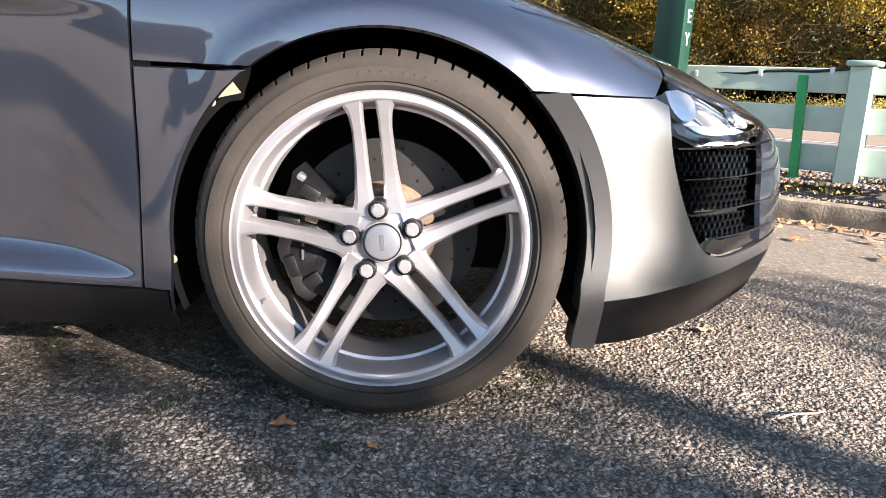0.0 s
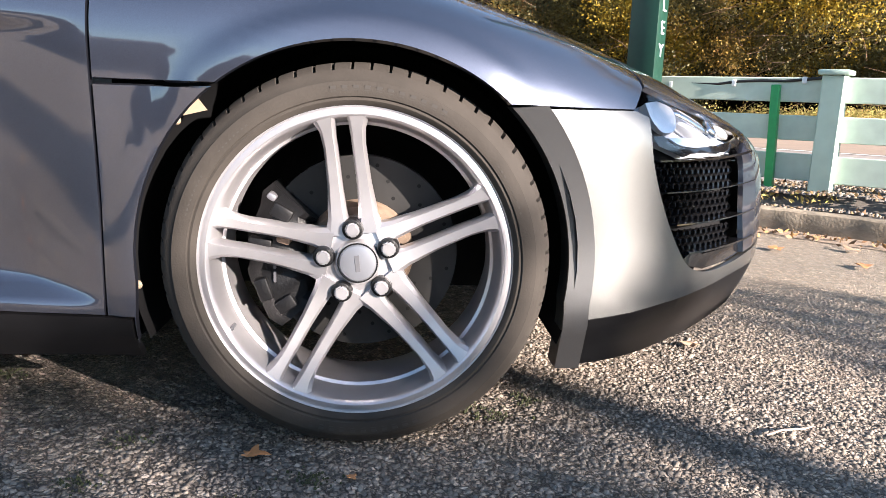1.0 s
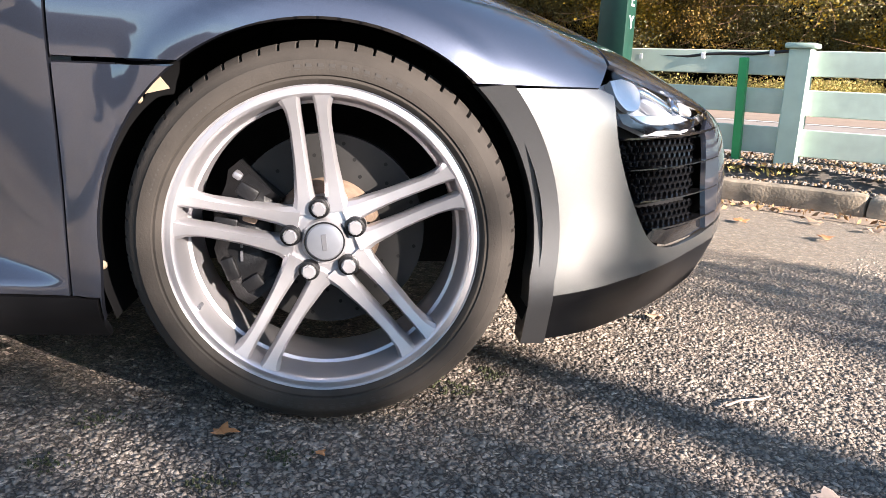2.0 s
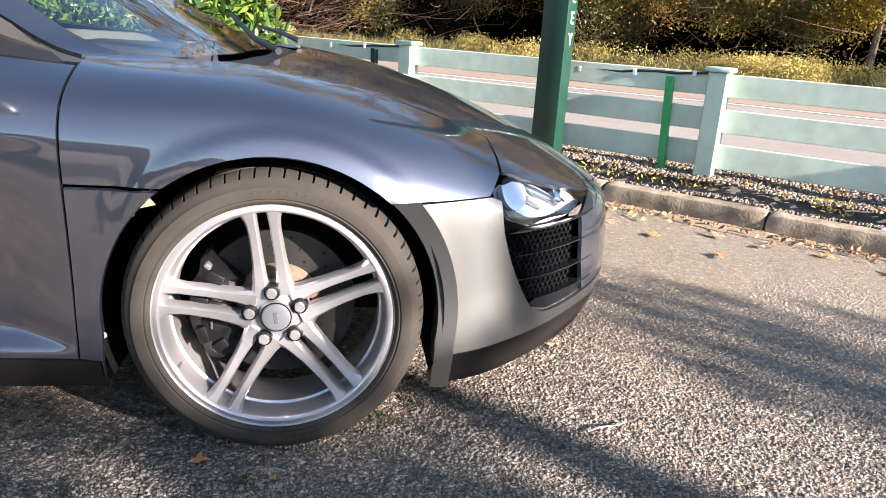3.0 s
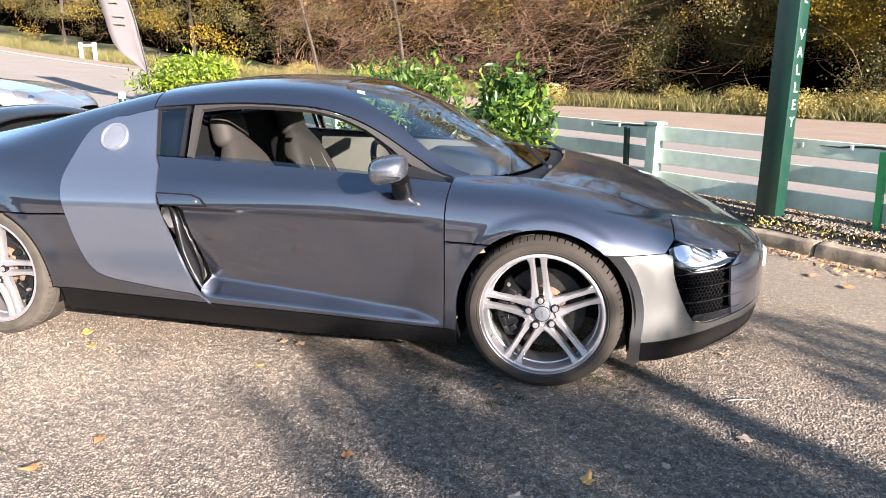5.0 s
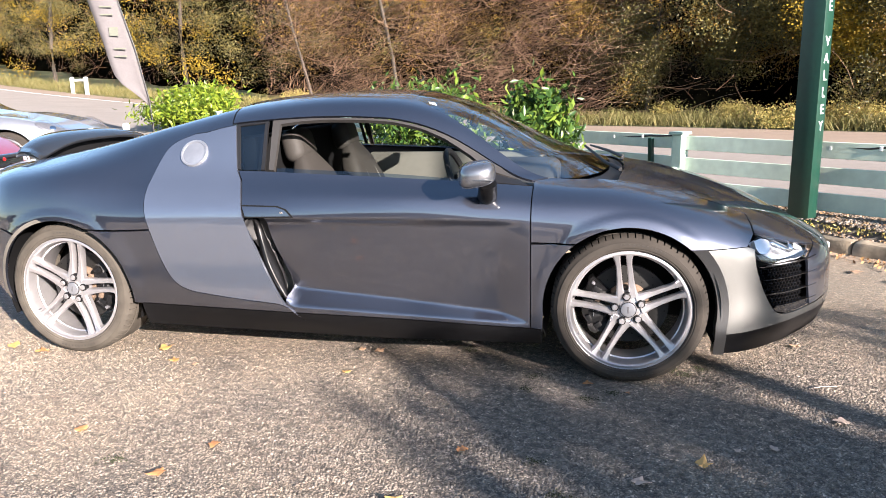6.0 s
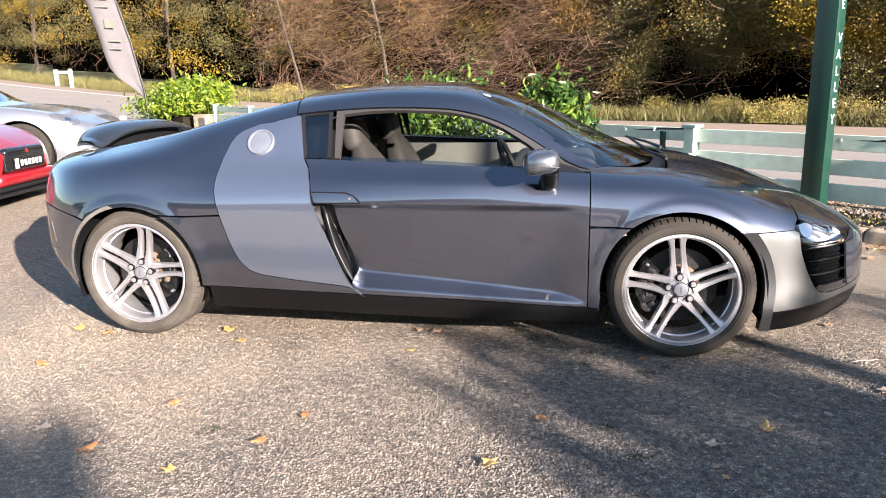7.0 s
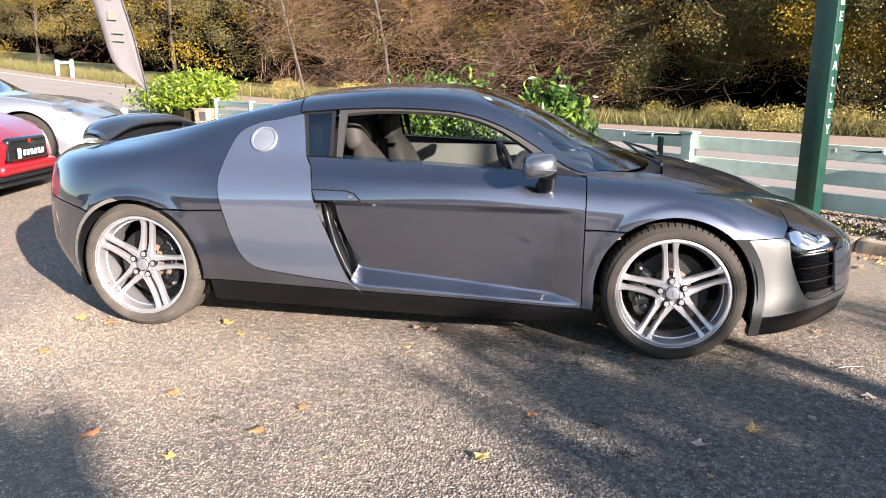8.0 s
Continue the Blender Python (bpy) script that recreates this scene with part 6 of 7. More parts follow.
for side in (-1, 1):
    m = side > 0
    lamp = panel("headlamp", densify(LAMP), M["bowl"], car, "clear headlamp with chrome reflectors", mirror=m, lift=-0.036, groove=0)
    panel("lamp_chin", densify(xz((0.508, 0.580), (0.540, 0.532), (0.60, 0.510), (0.72, 0.524), (0.785, 0.534), (0.78, 0.546), (0.70, 0.538), (0.61, 0.534), (0.555, 0.552), (0.525, 0.590))), M["gloss"], lamp, mirror=m, lift=-0.022, groove=0, dx=0.02)
    for nm, px, pz, sink, sx, sy, sz, mat, sharp in (
            ("projector_tube", 0.632, 0.579, -0.022, 0.052, 0.0095, 0.012, "chrome", 0.7),
            ("projector_tube", 0.632, 0.561, -0.022, 0.050, 0.0085, 0.012, "bowl", 0.7),
            ("projector_lens", 0.684, 0.568, -0.020, 0.014, 0.019, 0.012, "chrome", 0.5),
            ("indicator", 0.724, 0.562, -0.018, 0.024, 0.010, 0.010, "lamp_white", 0.9),
            ("lamp_brow", 0.620, 0.597, -0.022, 0.060, 0.004, 0.008, "mirror_paint", 0.7)):
        q, nn_ = on_body(px, pz, sink, side)
        blob(nm, q, nn_, sx, sy, sz, M[mat], lamp, sharp)
    panel("reflector_bowl", densify(xz(*curve([(0.510, 0.612), (0.516, 0.582), (0.540, 0.556), (0.572, 0.560), (0.586, 0.585), (0.580, 0.606), (0.545, 0.617)], 3)), 0.02), M["lamp_white"], lamp, mirror=m, lift=-0.012, groove=0.002, depth=0.016, dx=0.01, dv=0.1)
    panel("reflector", densify(xz(*curve([(0.556, 0.549), (0.590, 0.532), (0.640, 0.530), (0.690, 0.541), (0.715, 0.553), (0.660, 0.550), (0.600, 0.553)], 3)), 0.02), M["lamp_white"], lamp, mirror=m, lift=-0.018, groove=0.002, depth=0.012, dx=0.01, dv=0.1)
    panel("lens", densify(LAMP), M["lens"], lamp, mirror=m, groove=0)
    for z0, z1, x0 in ((0.455, 0.497, 0.537), (0.395, 0.440, 0.560), (0.342, 0.380, 0.585), (0.312, 0.330, 0.615)):
        honeycomb("grille_mesh", x0, 0.745, z0, z1, M["gloss"], car, side)
    for z0, x0 in ((0.503, 0.520), (0.447, 0.540), (0.388, 0.566), (0.335, 0.598)):
        top = [(x, z0 + 0.004 + 0.012 * ((x - x0) / (0.84 - x0)) ** 2) for x in np.linspace(x0, 0.80, 9)]
        low = [(x, z0 - 0.005 + 0.016 * ((x - x0) / (0.84 - x0)) ** 2) for x in np.linspace(0.80, x0, 9)]
        panel("grille_slat", xz(*top, *low), M["gloss"], car, mirror=m, lift=0.003, depth=0.028)


part("number_plate", box_bm(0.968, 0.990, -0.15, 0.15, 0.385, 0.475, 0.004, 1), M["plate"], car, "white front number plate seen edge on")


# the slim vane that stands in each door intake
for side in (-1, 1):
    verts, faces = [], []
    for k, t in enumerate(np.linspace(0, 1, 17)):
        z = 0.312 + 0.375 * t
        x = float(np.interp(z, [0.30, 0.372, 0.48, 0.61, 0.70], [-1.508, -1.546, -1.594, -1.644, -1.676])) + 0.010
        wide = 0.022 * math.sin(math.pi * (0.08 + 0.84 * t)) ** 0.6
        for dx, lift in ((0.0, -0.040), (0.0, -0.010), (0.25, -0.006), (0.8, -0.010), (1.0, -0.016), (1.0, -0.040)):
            verts.append(tuple(on_body(x + dx * wide, z, lift, side)[0]))
        if k:
            faces += [(6 * k + m - 6, 6 * k + m - 5, 6 * k + m + 1, 6 * k + m) for m in range(5)]
    link_mesh("intake_vane", verts, faces, M["near_black"], car, "slim upright vane in the door intake", smooth=True)

# ---- wheels ----
def tyre_bm(r, y0, y1, blocks=66):
    """A tyre whose shoulders are cut into blocks; y0 is the outer wall, y1 the inner one."""
    s = 1 if y1 > y0 else -1
    wall = [(0.254, 0.012, 0), (0.259, 0.002, 0), (0.266, -0.003, 0), (0.270, -0.002, 0), (0.272, -0.005, 0), (0.283, -0.0065, 0), (r - 0.030, -0.003, 0), (r - 0.029, -0.001, 0), (r - 0.020, 0.005, 0), (r - 0.0125, 0.012, 0), (r - 0.010, 0.016, 1), (r - 0.004, 0.027, 1), (r, 0.044, 1), (r, 0.060, 0), (r - 0.007, 0.061, 0), (r - 0.007, 0.070, 0), (r, 0.071, 0)]
    width = abs(y1 - y0)
    prof = wall + [(rr, width - d, k) for rr, d, k in wall[::-1]]
    bm = bmesh.new()
    steps = blocks * 4
    rings = []
    for i in range(steps):
        a = 2 * math.pi * (i // 4 + (0.0, 0.40, 0.80, 0.885)[i % 4]) / blocks
        cut = 0.012 if i % 4 == 3 else 0.0
        rings.append([bm.verts.new(((rr - (cut if k else 0)) * math.cos(a), y0 + s * d, (rr - (cut if k else 0)) * math.sin(a))) for rr, d, k in prof])
    for i in range(steps):
        p, q = rings[i], rings[(i + 1) % steps]
        for j in range(len(prof) - 1):
            bm.faces.new((p[j], p[j + 1], q[j + 1], q[j]))
    bmesh.ops.recalc_face_normals(bm, faces=bm.faces[:])
    return bm


def spoke_bm(off):
    """One spoke of a pair, along +x, off to one side: a bevelled blade that flares outwards into the rim."""
    bm = bmesh.new()
    rings = []
    for t in np.concatenate([np.linspace(0, 0.8, 12), np.linspace(0.84, 1, 8)]):
        r = 0.048 + 0.199 * t
        slot = float(np.interp(t, [0, 0.14, 0.4, 0.8, 0.93, 1], [0.024, 0.0150, 0.0115, 0.0108, 0.0125, 0.0170]))
        flank = float(np.interp(t, [0, 0.14, 0.4, 0.75, 0.86, 0.93, 0.97, 1], [0.026, 0.0170, 0.0120, 0.0108, 0.0135, 0.020, 0.029, 0.044]))
        c = off * float(np.interp(t, [0, 0.2, 0.7, 1], [0.0235, 0.0245, 0.0228, 0.0235]))
        y = -0.004 - 0.0215 * t ** 1.4 + 0.008 * math.sin(math.pi * t)
        ring = []
        for k, dy in ((-1, 0.034), (-1, 0.0085), (-0.62, 0.0), (0.62, 0.0015), (1, 0.0085), (1, 0.034)):
            half = flank if k * off > 0 else slot
            ring.append(bm.verts.new((r, y + dy, c + k * half)))
        rings.append(ring)
    for p, q in zip(rings, rings[1:]):
        for k in range(6):
            bm.faces.new((p[k], p[(k + 1) % 6], q[(k + 1) % 6], q[k]))
    bm.faces.new(rings[0])
    bm.faces.new(rings[-1][::-1])
    bmesh.ops.recalc_face_normals(bm, faces=bm.faces[:])
    return bm


def wheel(x, z, side, turn, r, width):
    w = tagged(new("wheel"), "silver double-spoke alloy wheel with a low-profile tyre")
    w.parent = car
    w.matrix_basis = pose(x, side * 0.911, z) @ (Matrix.Identity(4) if side < 0 else pose(0, 0, 0, 0, 0, 180))
    part("tyre", tyre_bm(r, -0.032, width - 0.032), M["rubber"] if x > -1 else M["dusty_rubber"], w, "worn black rubber tyre" if x > -1 else "dusty grey-brown rubber tyre")
    rim = part("rim", lathe([(0.257, 0.006), (0.2625, -0.022), (0.2605, -0.027), (0.2575, -0.0275), (0.2555, -0.024), (0.2545, -0.0250), (0.249, -0.0262), (0.2445, -0.0262), (0.241, -0.023), (0.2385, -0.016), (0.235, 0.0), (0.233, 0.012), (0.231, 0.03), (0.226, 0.034), (0.226, 0.10), (0.235, 0.16), (0.252, 0.185), (0.256, 0.18), (0.242, 0.155), (0.234, 0.10), (0.239, 0.03)], 96, "y", True), M["alloy"], w, "bright silver alloy rim")
    for k in range(5):
        for off in (-1, 1):
            sp = part("spoke", spoke_bm(off), M["alloy"], rim)
            sp.matrix_basis = pose(0, 0, 0, 0, -(turn + 72 * k), 0)
    part("hub", lathe([(0.001, -0.006), (0.036, -0.006), (0.037, -0.002), (0.040, 0.002), (0.062, 0.004), (0.072, 0.010), (0.074, 0.04), (0.001, 0.04)], 48), M["alloy"], rim)
    part("hub_cap", lathe([(0.001, -0.0125), (0.022, -0.0125), (0.029, -0.011), (0.0315, -0.008), (0.0315, -0.004)], 40), M["cap"], w, "silver centre cap")
    part("cap_ring", lathe([(0.0315, -0.0085), (0.0338, -0.0085), (0.0338, -0.003), (0.0315, -0.003)], 40, "y", True), M["cast"], w)
    bar = part("cap_badge", box_bm(-0.014, 0.014, -0.0136, -0.012, -0.0042, 0.0042, 0.0006, 1), M["badge"], w)
    bar.matrix_basis = pose(0, 0, 0, 0, -turn - 72, 0)
    for k in range(5):
        a = radians(turn + 2 + 72 * k)
        px, pz = 0.057 * math.cos(a), 0.057 * math.sin(a)
        seat = part("nut_seat", lathe([(0.0130, -0.010), (0.0165, -0.009), (0.0185, 0.000), (0.0185, 0.012), (0.0130, 0.012)], 24, "y", True), M["cast"], w)
        seat.matrix_basis = pose(px, 0, pz)
        bm = bmesh.new()
        bmesh.ops.create_cone(bm, cap_ends=True, segments=6, radius1=0.0135, radius2=0.0135, depth=0.02, matrix=pose(0, 0.002, 0, 90))
        bmesh.ops.bevel(bm, geom=[e for e in bm.edges], offset=0.0025, segments=2, affect="EDGES")
        part("wheel_nut", bm, M["alloy"], w).matrix_basis = pose(px, -0.008, pz, 0, 20 * k, 0)
    for r0, a0, step, count, size in ((0.2845, 62, 3.6, 11, 0.0085), (0.281, 128, 1.7, 8, 0.0035), (0.281, 150, 1.7, 9, 0.0035), (0.281, 20, 1.9, 10, 0.004), (0.2845, 255, 3.6, 11, 0.0085)):
        for k in range(count):
            a = a0 + step * k
            mark = part("sidewall_mark", box_bm(-0.0045 * size / 0.0085, 0.0045 * size / 0.0085, -0.0383, -0.036, -size / 2, size / 2), M["mark"], w, smooth=False)
            mark.matrix_basis = pose(r0 * math.cos(radians(a)), 0, r0 * math.sin(radians(a)), 0, 90 - a, 0)
    disc = part("brake_disc", lathe([(0.095, 0.085), (0.172, 0.085), (0.172, 0.115), (0.095, 0.115)], 64, "y", True), M["disc"], w, "dark drilled brake disc")
    for k in range(36):
        a, rr = 2 * math.pi * k / 36, (0.112, 0.135, 0.157)[k % 3]
        bm = bmesh.new()
        bmesh.ops.create_circle(bm, cap_ends=True, segments=8, radius=0.0035, matrix=pose(rr * math.cos(a), 0.0845, rr * math.sin(a), 90))
        part("drill_hole", bm, M["cabin"], disc)
    part("disc_bell", lathe([(0.001, 0.05), (0.086, 0.05), (0.092, 0.062), (0.095, 0.085), (0.095, 0.1), (0.001, 0.1)], 48), M["rust"], w, "rust-stained disc bell")
    for k in range(10):
        a = 2 * math.pi * (k + 0.4) / 10
        bm = bmesh.new()
        bmesh.ops.create_circle(bm, cap_ends=True, segments=10, radius=0.0055, matrix=pose(0.074 * math.cos(a), 0.0494, 0.074 * math.sin(a), 90))
        part("bell_hole", bm, M["cabin"], w)
    part("valve", lathe([(0.001, -0.004), (0.004, -0.004), (0.004, 0.016), (0.001, 0.016)], 10), M["badge"], rim).matrix_basis = pose(0.236 * math.cos(radians(209)), -0.012, 0.236 * math.sin(radians(209)))
    cal = bmesh.new()
    prof = []
    for i in range(13):
        a = radians(140 + 84 * i / 12) + (0 if side < 0 else 0)
        for rr, yy in ((0.095, 0.05), (0.118, 0.035), (0.165, 0.035), (0.192, 0.055), (0.192, 0.13), (0.095, 0.13)):
            bump = 0.006 * math.sin(i * 1.9)
            prof.append(cal.verts.new(((rr + bump) * math.cos(a), yy + 0.5 * bump, (rr + bump) * math.sin(a))))
    for i in range(12):
        for k in range(6):
            cal.faces.new((prof[6 * i + k], prof[6 * i + (k + 1) % 6], prof[6 * i + 6 + (k + 1) % 6], prof[6 * i + 6 + k]))
    cal.faces.new(prof[:6])
    cal.faces.new(prof[-6:][::-1])
    bmesh.ops.recalc_face_normals(cal, faces=cal.faces[:])
    cal = part("brake_caliper", cal, M["cast"], w, "black brake caliper")
    cal.matrix_basis = pose(0, 0, 0) if x > -1 else pose(0, 0, 0, 0, 180, 0)
    for a, rr, sx, sz, mm in ((150, 0.150, 0.018, 0.012, "cast"), (163, 0.130, 0.012, 0.016, "rust"), (172, 0.168, 0.02, 0.008, "cast"), (214, 0.150, 0.018, 0.012, "cast"), (200, 0.172, 0.012, 0.020, "cast"), (145, 0.178, 0.008, 0.006, "badge")):
        part("caliper_lug", box_bm(-sx, sx, 0.024, 0.05, -sz, sz, 0.004, 2), M[mm], cal).matrix_basis = pose(rr * math.cos(radians(a)), 0, rr * math.sin(radians(a)), 0, -a, 0)
    for dz in (-0.012, 0.012):
        part("caliper_bar", box_bm(-0.002, 0.002, 0.032, 0.036, -0.009, 0.009), M["badge"], cal, smooth=False).matrix_basis = pose(0.145 * math.cos(radians(190)), 0, 0.145 * math.sin(radians(190)) + dz)
    well = bmesh.new()
    rim_pts = [(0.372 * math.cos(radians(a)), 0.372 * math.sin(radians(a))) for a in np.linspace(-22, 202, 33)]
    ends = [[well.verts.new((px, yy, pz)) for px, pz in rim_pts] for yy in (0.0, 0.40)]
    for k in range(32):
        well.faces.new((ends[0][k], ends[0][k + 1], ends[1][k + 1], ends[1][k]))
    well.faces.new(ends[1])
    part("wheel_well", well, M["cabin"], w, "black wheel arch liner")
    return w


wheel(0, 0.325, -1, 25, 0.325, 0.235)
wheel(-2.65, 0.330, -1, 6, 0.330, 0.265)
wheel(0, 0.325, 1, 40, 0.325, 0.235)
wheel(-2.65, 0.330, 1, 15, 0.330, 0.265)


# ---- underbody and cabin ----
part("underbody", box_bm(-2.25, -0.38, -0.86, 0.86, 0.16, 0.30, 0.02), M["cabin"], car)
part("underbody", box_bm(-3.3, -2.25, -0.5, 0.5, 0.2, 0.8, 0.05), M["cabin"], car)
part("underbody", box_bm(-0.38, 0.7, -0.5, 0.5, 0.18, 0.6, 0.05), M["cabin"], car)
# unseen dark boxes behind the grilles, added to stop daylight in the gaps
part("grille_box", box_bm(0.40, 0.69, -0.66, 0.66, 0.25, 0.51, 0.02), M["cabin"], car)
part("grille_box", box_bm(0.30, 0.76, -0.56, 0.56, 0.25, 0.52, 0.02), M["cabin"], car)
part("bulkhead", box_bm(-1.80, -1.72, -0.72, 0.72, 0.25, 1.05, 0.02), M["cabin"], car)
part("bulkhead", box_bm(-0.42, -0.38, -0.84, 0.84, 0.25, 0.78, 0.02), M["cabin"], car)
for s in (-1, 1):
    part("door_card", box_bm(-1.62, -0.68 if s < 0 else -0.45, s * 0.80 - 0.02, s * 0.80 + 0.02, 0.28, 0.845, 0.012), M["card"], car, "pale grey door trim")
part("dashboard", box_bm(-0.85, -0.35, -0.74, 0.74, 0.62, 0.82, 0.06, 4), M["dash"], car, "dark grey dashboard")
part("centre_console", box_bm(-1.45, -0.6, -0.12, 0.12, 0.28, 0.58, 0.03), M["cabin"], car)


def padded(dx, dy, h, taper, bevel):
    """A soft upholstered block that narrows towards its top."""
    bm = box_bm(-dx, dx, -dy, dy, 0, h, bevel, 5)
    for v in bm.verts:
        v.co.y *= 1 - taper * v.co.z / h
        v.co.x += 0.012 * math.cos(v.co.y / dy * 1.4)
    return bm


def seat(y):
    s = new("seat")
    s.parent = car
    s.matrix_basis = pose(-1.22, y, 0.30)
    tagged(s, "taupe leather bucket seat with headrest")
    part("cushion", padded(0.26, 0.24, 0.16, 0.0, 0.04), M["leather"], s).matrix_basis = pose(0, 0, 0.0)
    back = bmesh.new()
    rings = []
    for t in np.linspace(0, 1, 15):
        half = float(np.interp(t, [0, 0.15, 0.55, 0.80, 0.92, 1], [0.22, 0.245, 0.235, 0.185, 0.13, 0.08]))
        deep = float(np.interp(t, [0, 0.2, 0.8, 1], [0.10, 0.085, 0.065, 0.035]))
        ring = []
        for k in range(24):
            a = 2 * math.pi * k / 24
            cy, cx = math.copysign(abs(math.cos(a)) ** 0.6, math.cos(a)), math.copysign(abs(math.sin(a)) ** 0.7, math.sin(a))
            bolster = 0.055 * max(0, abs(cy) - 0.55) / 0.45 * (cx > -0.3) * (1 - t)
            ring.append(back.verts.new((cx * deep + bolster, cy * half, 0.60 * t)))
        rings.append(ring)
    for p, q in zip(rings, rings[1:]):
        for k in range(24):
            back.faces.new((p[k], p[(k + 1) % 24], q[(k + 1) % 24], q[k]))
    back.faces.new(rings[0][::-1])
    back.faces.new(rings[-1])
    bmesh.ops.recalc_face_normals(back, faces=back.faces[:])
    rest = part("backrest", back, M["leather"], s)
    rest.matrix_basis = pose(-0.20, 0, 0.08, 0, -20, 0)
    for dy in (-0.10, 0.10):
        part("seam", tube([(0.088, dy, 0.10), (0.075, dy * 1.05, 0.30), (0.060, dy * 0.8, 0.46)], 0.0028, 6), M["card"], rest)
    part("headrest", padded(0.055, 0.125, 0.17, 0.10, 0.05), M["leather"], s).matrix_basis = pose(-0.415, 0, 0.60, 0, -14, 0)


seat(-0.37)
seat(0.37)
wheel_ring = bmesh.new()
ring = [(0, 0.18 * math.cos(a), 0.18 * math.sin(a)) for a in np.linspace(0, 2 * math.pi, 37)]
steer = part("steering_wheel", tube(ring, 0.015, 8, wheel_ring), M["black"], car, "black three-spoke steering wheel")
steer.matrix_basis = pose(-0.80, -0.37, 0.78, 0, -22, 0)
part("steering_boss", lathe([(0.001, -0.02), (0.06, -0.015), (0.06, 0.02), (0.001, 0.02)], 20, "x"), M["black"], steer)
for a in (0, 180, 270):
    part("steering_spoke", box_bm(-0.008, 0.008, 0.04, 0.17, -0.014, 0.014, 0.004), M["black"], steer).matrix_basis = pose(0, 0, 0, a, 0, 0)


bm = box_bm(-0.022, 0.022, -0.110, 0.110, -0.040, 0.040, 0.016, 3)
cabin_mirror = part("cabin_mirror", bm, M["cabin"], car, "black interior mirror under the windscreen")
cabin_mirror.matrix_basis = pose(-0.80, 0.08, 1.085, 0, 12, 10)
part("mirror_stalk", tube([(0.01, -0.01, 0.02), (0.04, -0.01, 0.05), (0.07, -0.01, 0.06)], 0.010, 8), M["cabin"], cabin_mirror)


# ---- mirrors, handle, fuel cap, spoiler, wipers ----
def door_mirror(s):
    bm = bmesh.new()
    bmesh.ops.create_uvsphere(bm, u_segments=32, v_segments=20, radius=1)
    for v in bm.verts:
        x, y, z = v.co
        x, y, z = (math.copysign(abs(q) ** e, q) for q, e in ((x, 0.62), (y, 0.7), (z, 0.66)))
        front = 0.5 + 0.5 * x
        v.co = Vector((x * 0.078 - 0.01, y * 0.112, z * (0.060 - 0.018 * front * (z < 0) - 0.010 * (1 - front) * (z > 0)) + 0.010 * front))
    m = part("door_mirror", bm, M["mirror_paint"], car, "silver grey door mirror on a short dark foot")
    m.matrix_basis = pose(-0.618, s * 0.985, 0.898, 0, 0, -10 * s)
    part("mirror_foot", tube([(0.035, -s * 0.015, -0.035), (0.037, -s * 0.04, -0.075), (0.035, -s * 0.11, -0.105)], 0.038, 16, None, 0.042), M["near_black"], m)
    part("mirror_lamp", box_bm(-0.03, 0.055, s * 0.100 - 0.012, s * 0.100 + 0.012, -0.010, -0.003, 0.003), M["wrap"], m)


door_mirror(-1)
door_mirror(1)
# thin black plate stands in for the shadow gap round the handle
both("handle_gap_shade", xz((-1.716, 0.757), (-1.538, 0.755), (-1.496, 0.742), (-1.459, 0.704), (-1.60, 0.7035), (-1.697, 0.7035)), M["cabin"], lift=0.002, groove=0)
both("door_handle", xz((-1.71, 0.752), (-1.54, 0.750), (-1.50, 0.738), (-1.468, 0.708), (-1.60, 0.706), (-1.69, 0.706)), M["paint"], "flush door handle", lift=0.005, depth=0.004)
lock_m = surf(-1.515, v_at(-1.515, 0.726))[0]
part("door_lock", lathe([(0.001, -0.006), (0.007, -0.006), (0.008, 0.004)], 16), M["chrome"], car).location = lock_m
cap_c, cap_n = surf(-2.01, v_at(-2.01, 0.972))[0], surf_normal(np.array([-2.01]), np.array([v_at(-2.01, 0.972)]))[0]
cap_turn = Vector(cap_n).to_track_quat("Z", "Y").to_matrix().to_4x4()
cap = part("fuel_cap", lathe([(0.001, 0.014), (0.045, 0.015), (0.056, 0.013), (0.058, 0.017), (0.066, 0.018), (0.070, 0.010), (0.070, -0.005)], 48, "z"), M["cap"], car, "round brushed aluminium fuel filler cap")
cap.matrix_basis = Matrix.Translation(cap_c) @ cap_turn

verts, faces = [], []
NS = 25
for i in range(NS):
    y = -0.56 + 1.12 * i / (NS - 1)
    e = abs(y) / 0.56
    zz = 1.035 - 0.085 * e ** 3
    xx = -3.28 + 0.10 * e ** 3
    for dx, dz in ((0.0, 0.0), (0.05, 0.022), (0.14, 0.018), (0.24, -0.02), (0.24, -0.035), (0.14, -0.004), (0.05, -0.004), (0.0, -0.012)):
        verts.append((xx + dx * (1 - 0.4 * e ** 4), y, zz + dz))
    if i:
        for k in range(8):
            q = (i - 1) * 8
            faces.append((q + k, q + (k + 1) % 8, q + 8 + (k + 1) % 8, q + 8 + k))
faces += [tuple(range(8)), tuple(range((NS - 1) * 8, NS * 8))[::-1]]
link_mesh("rear_spoiler", verts, faces, M["wrap"], car, "raised dark rear spoiler", smooth=True)
part("spoiler_base", box_bm(-3.17, -3.10, -0.40, 0.40, 0.86, 1.0, 0.02), M["cabin"], car)
for y in (-0.3, 0.3):
    part("spoiler_strut", box_bm(-3.2, -3.12, y - 0.012, y + 0.012, 0.88, 1.03, 0.004), M["black"], car)
part("wiper_arm", tube([(-0.03, -0.42, 0.862), (-0.10, -0.30, 0.885), (-0.20, -0.05, 0.945)], 0.010, 8, None, 0.006), M["black"], car)
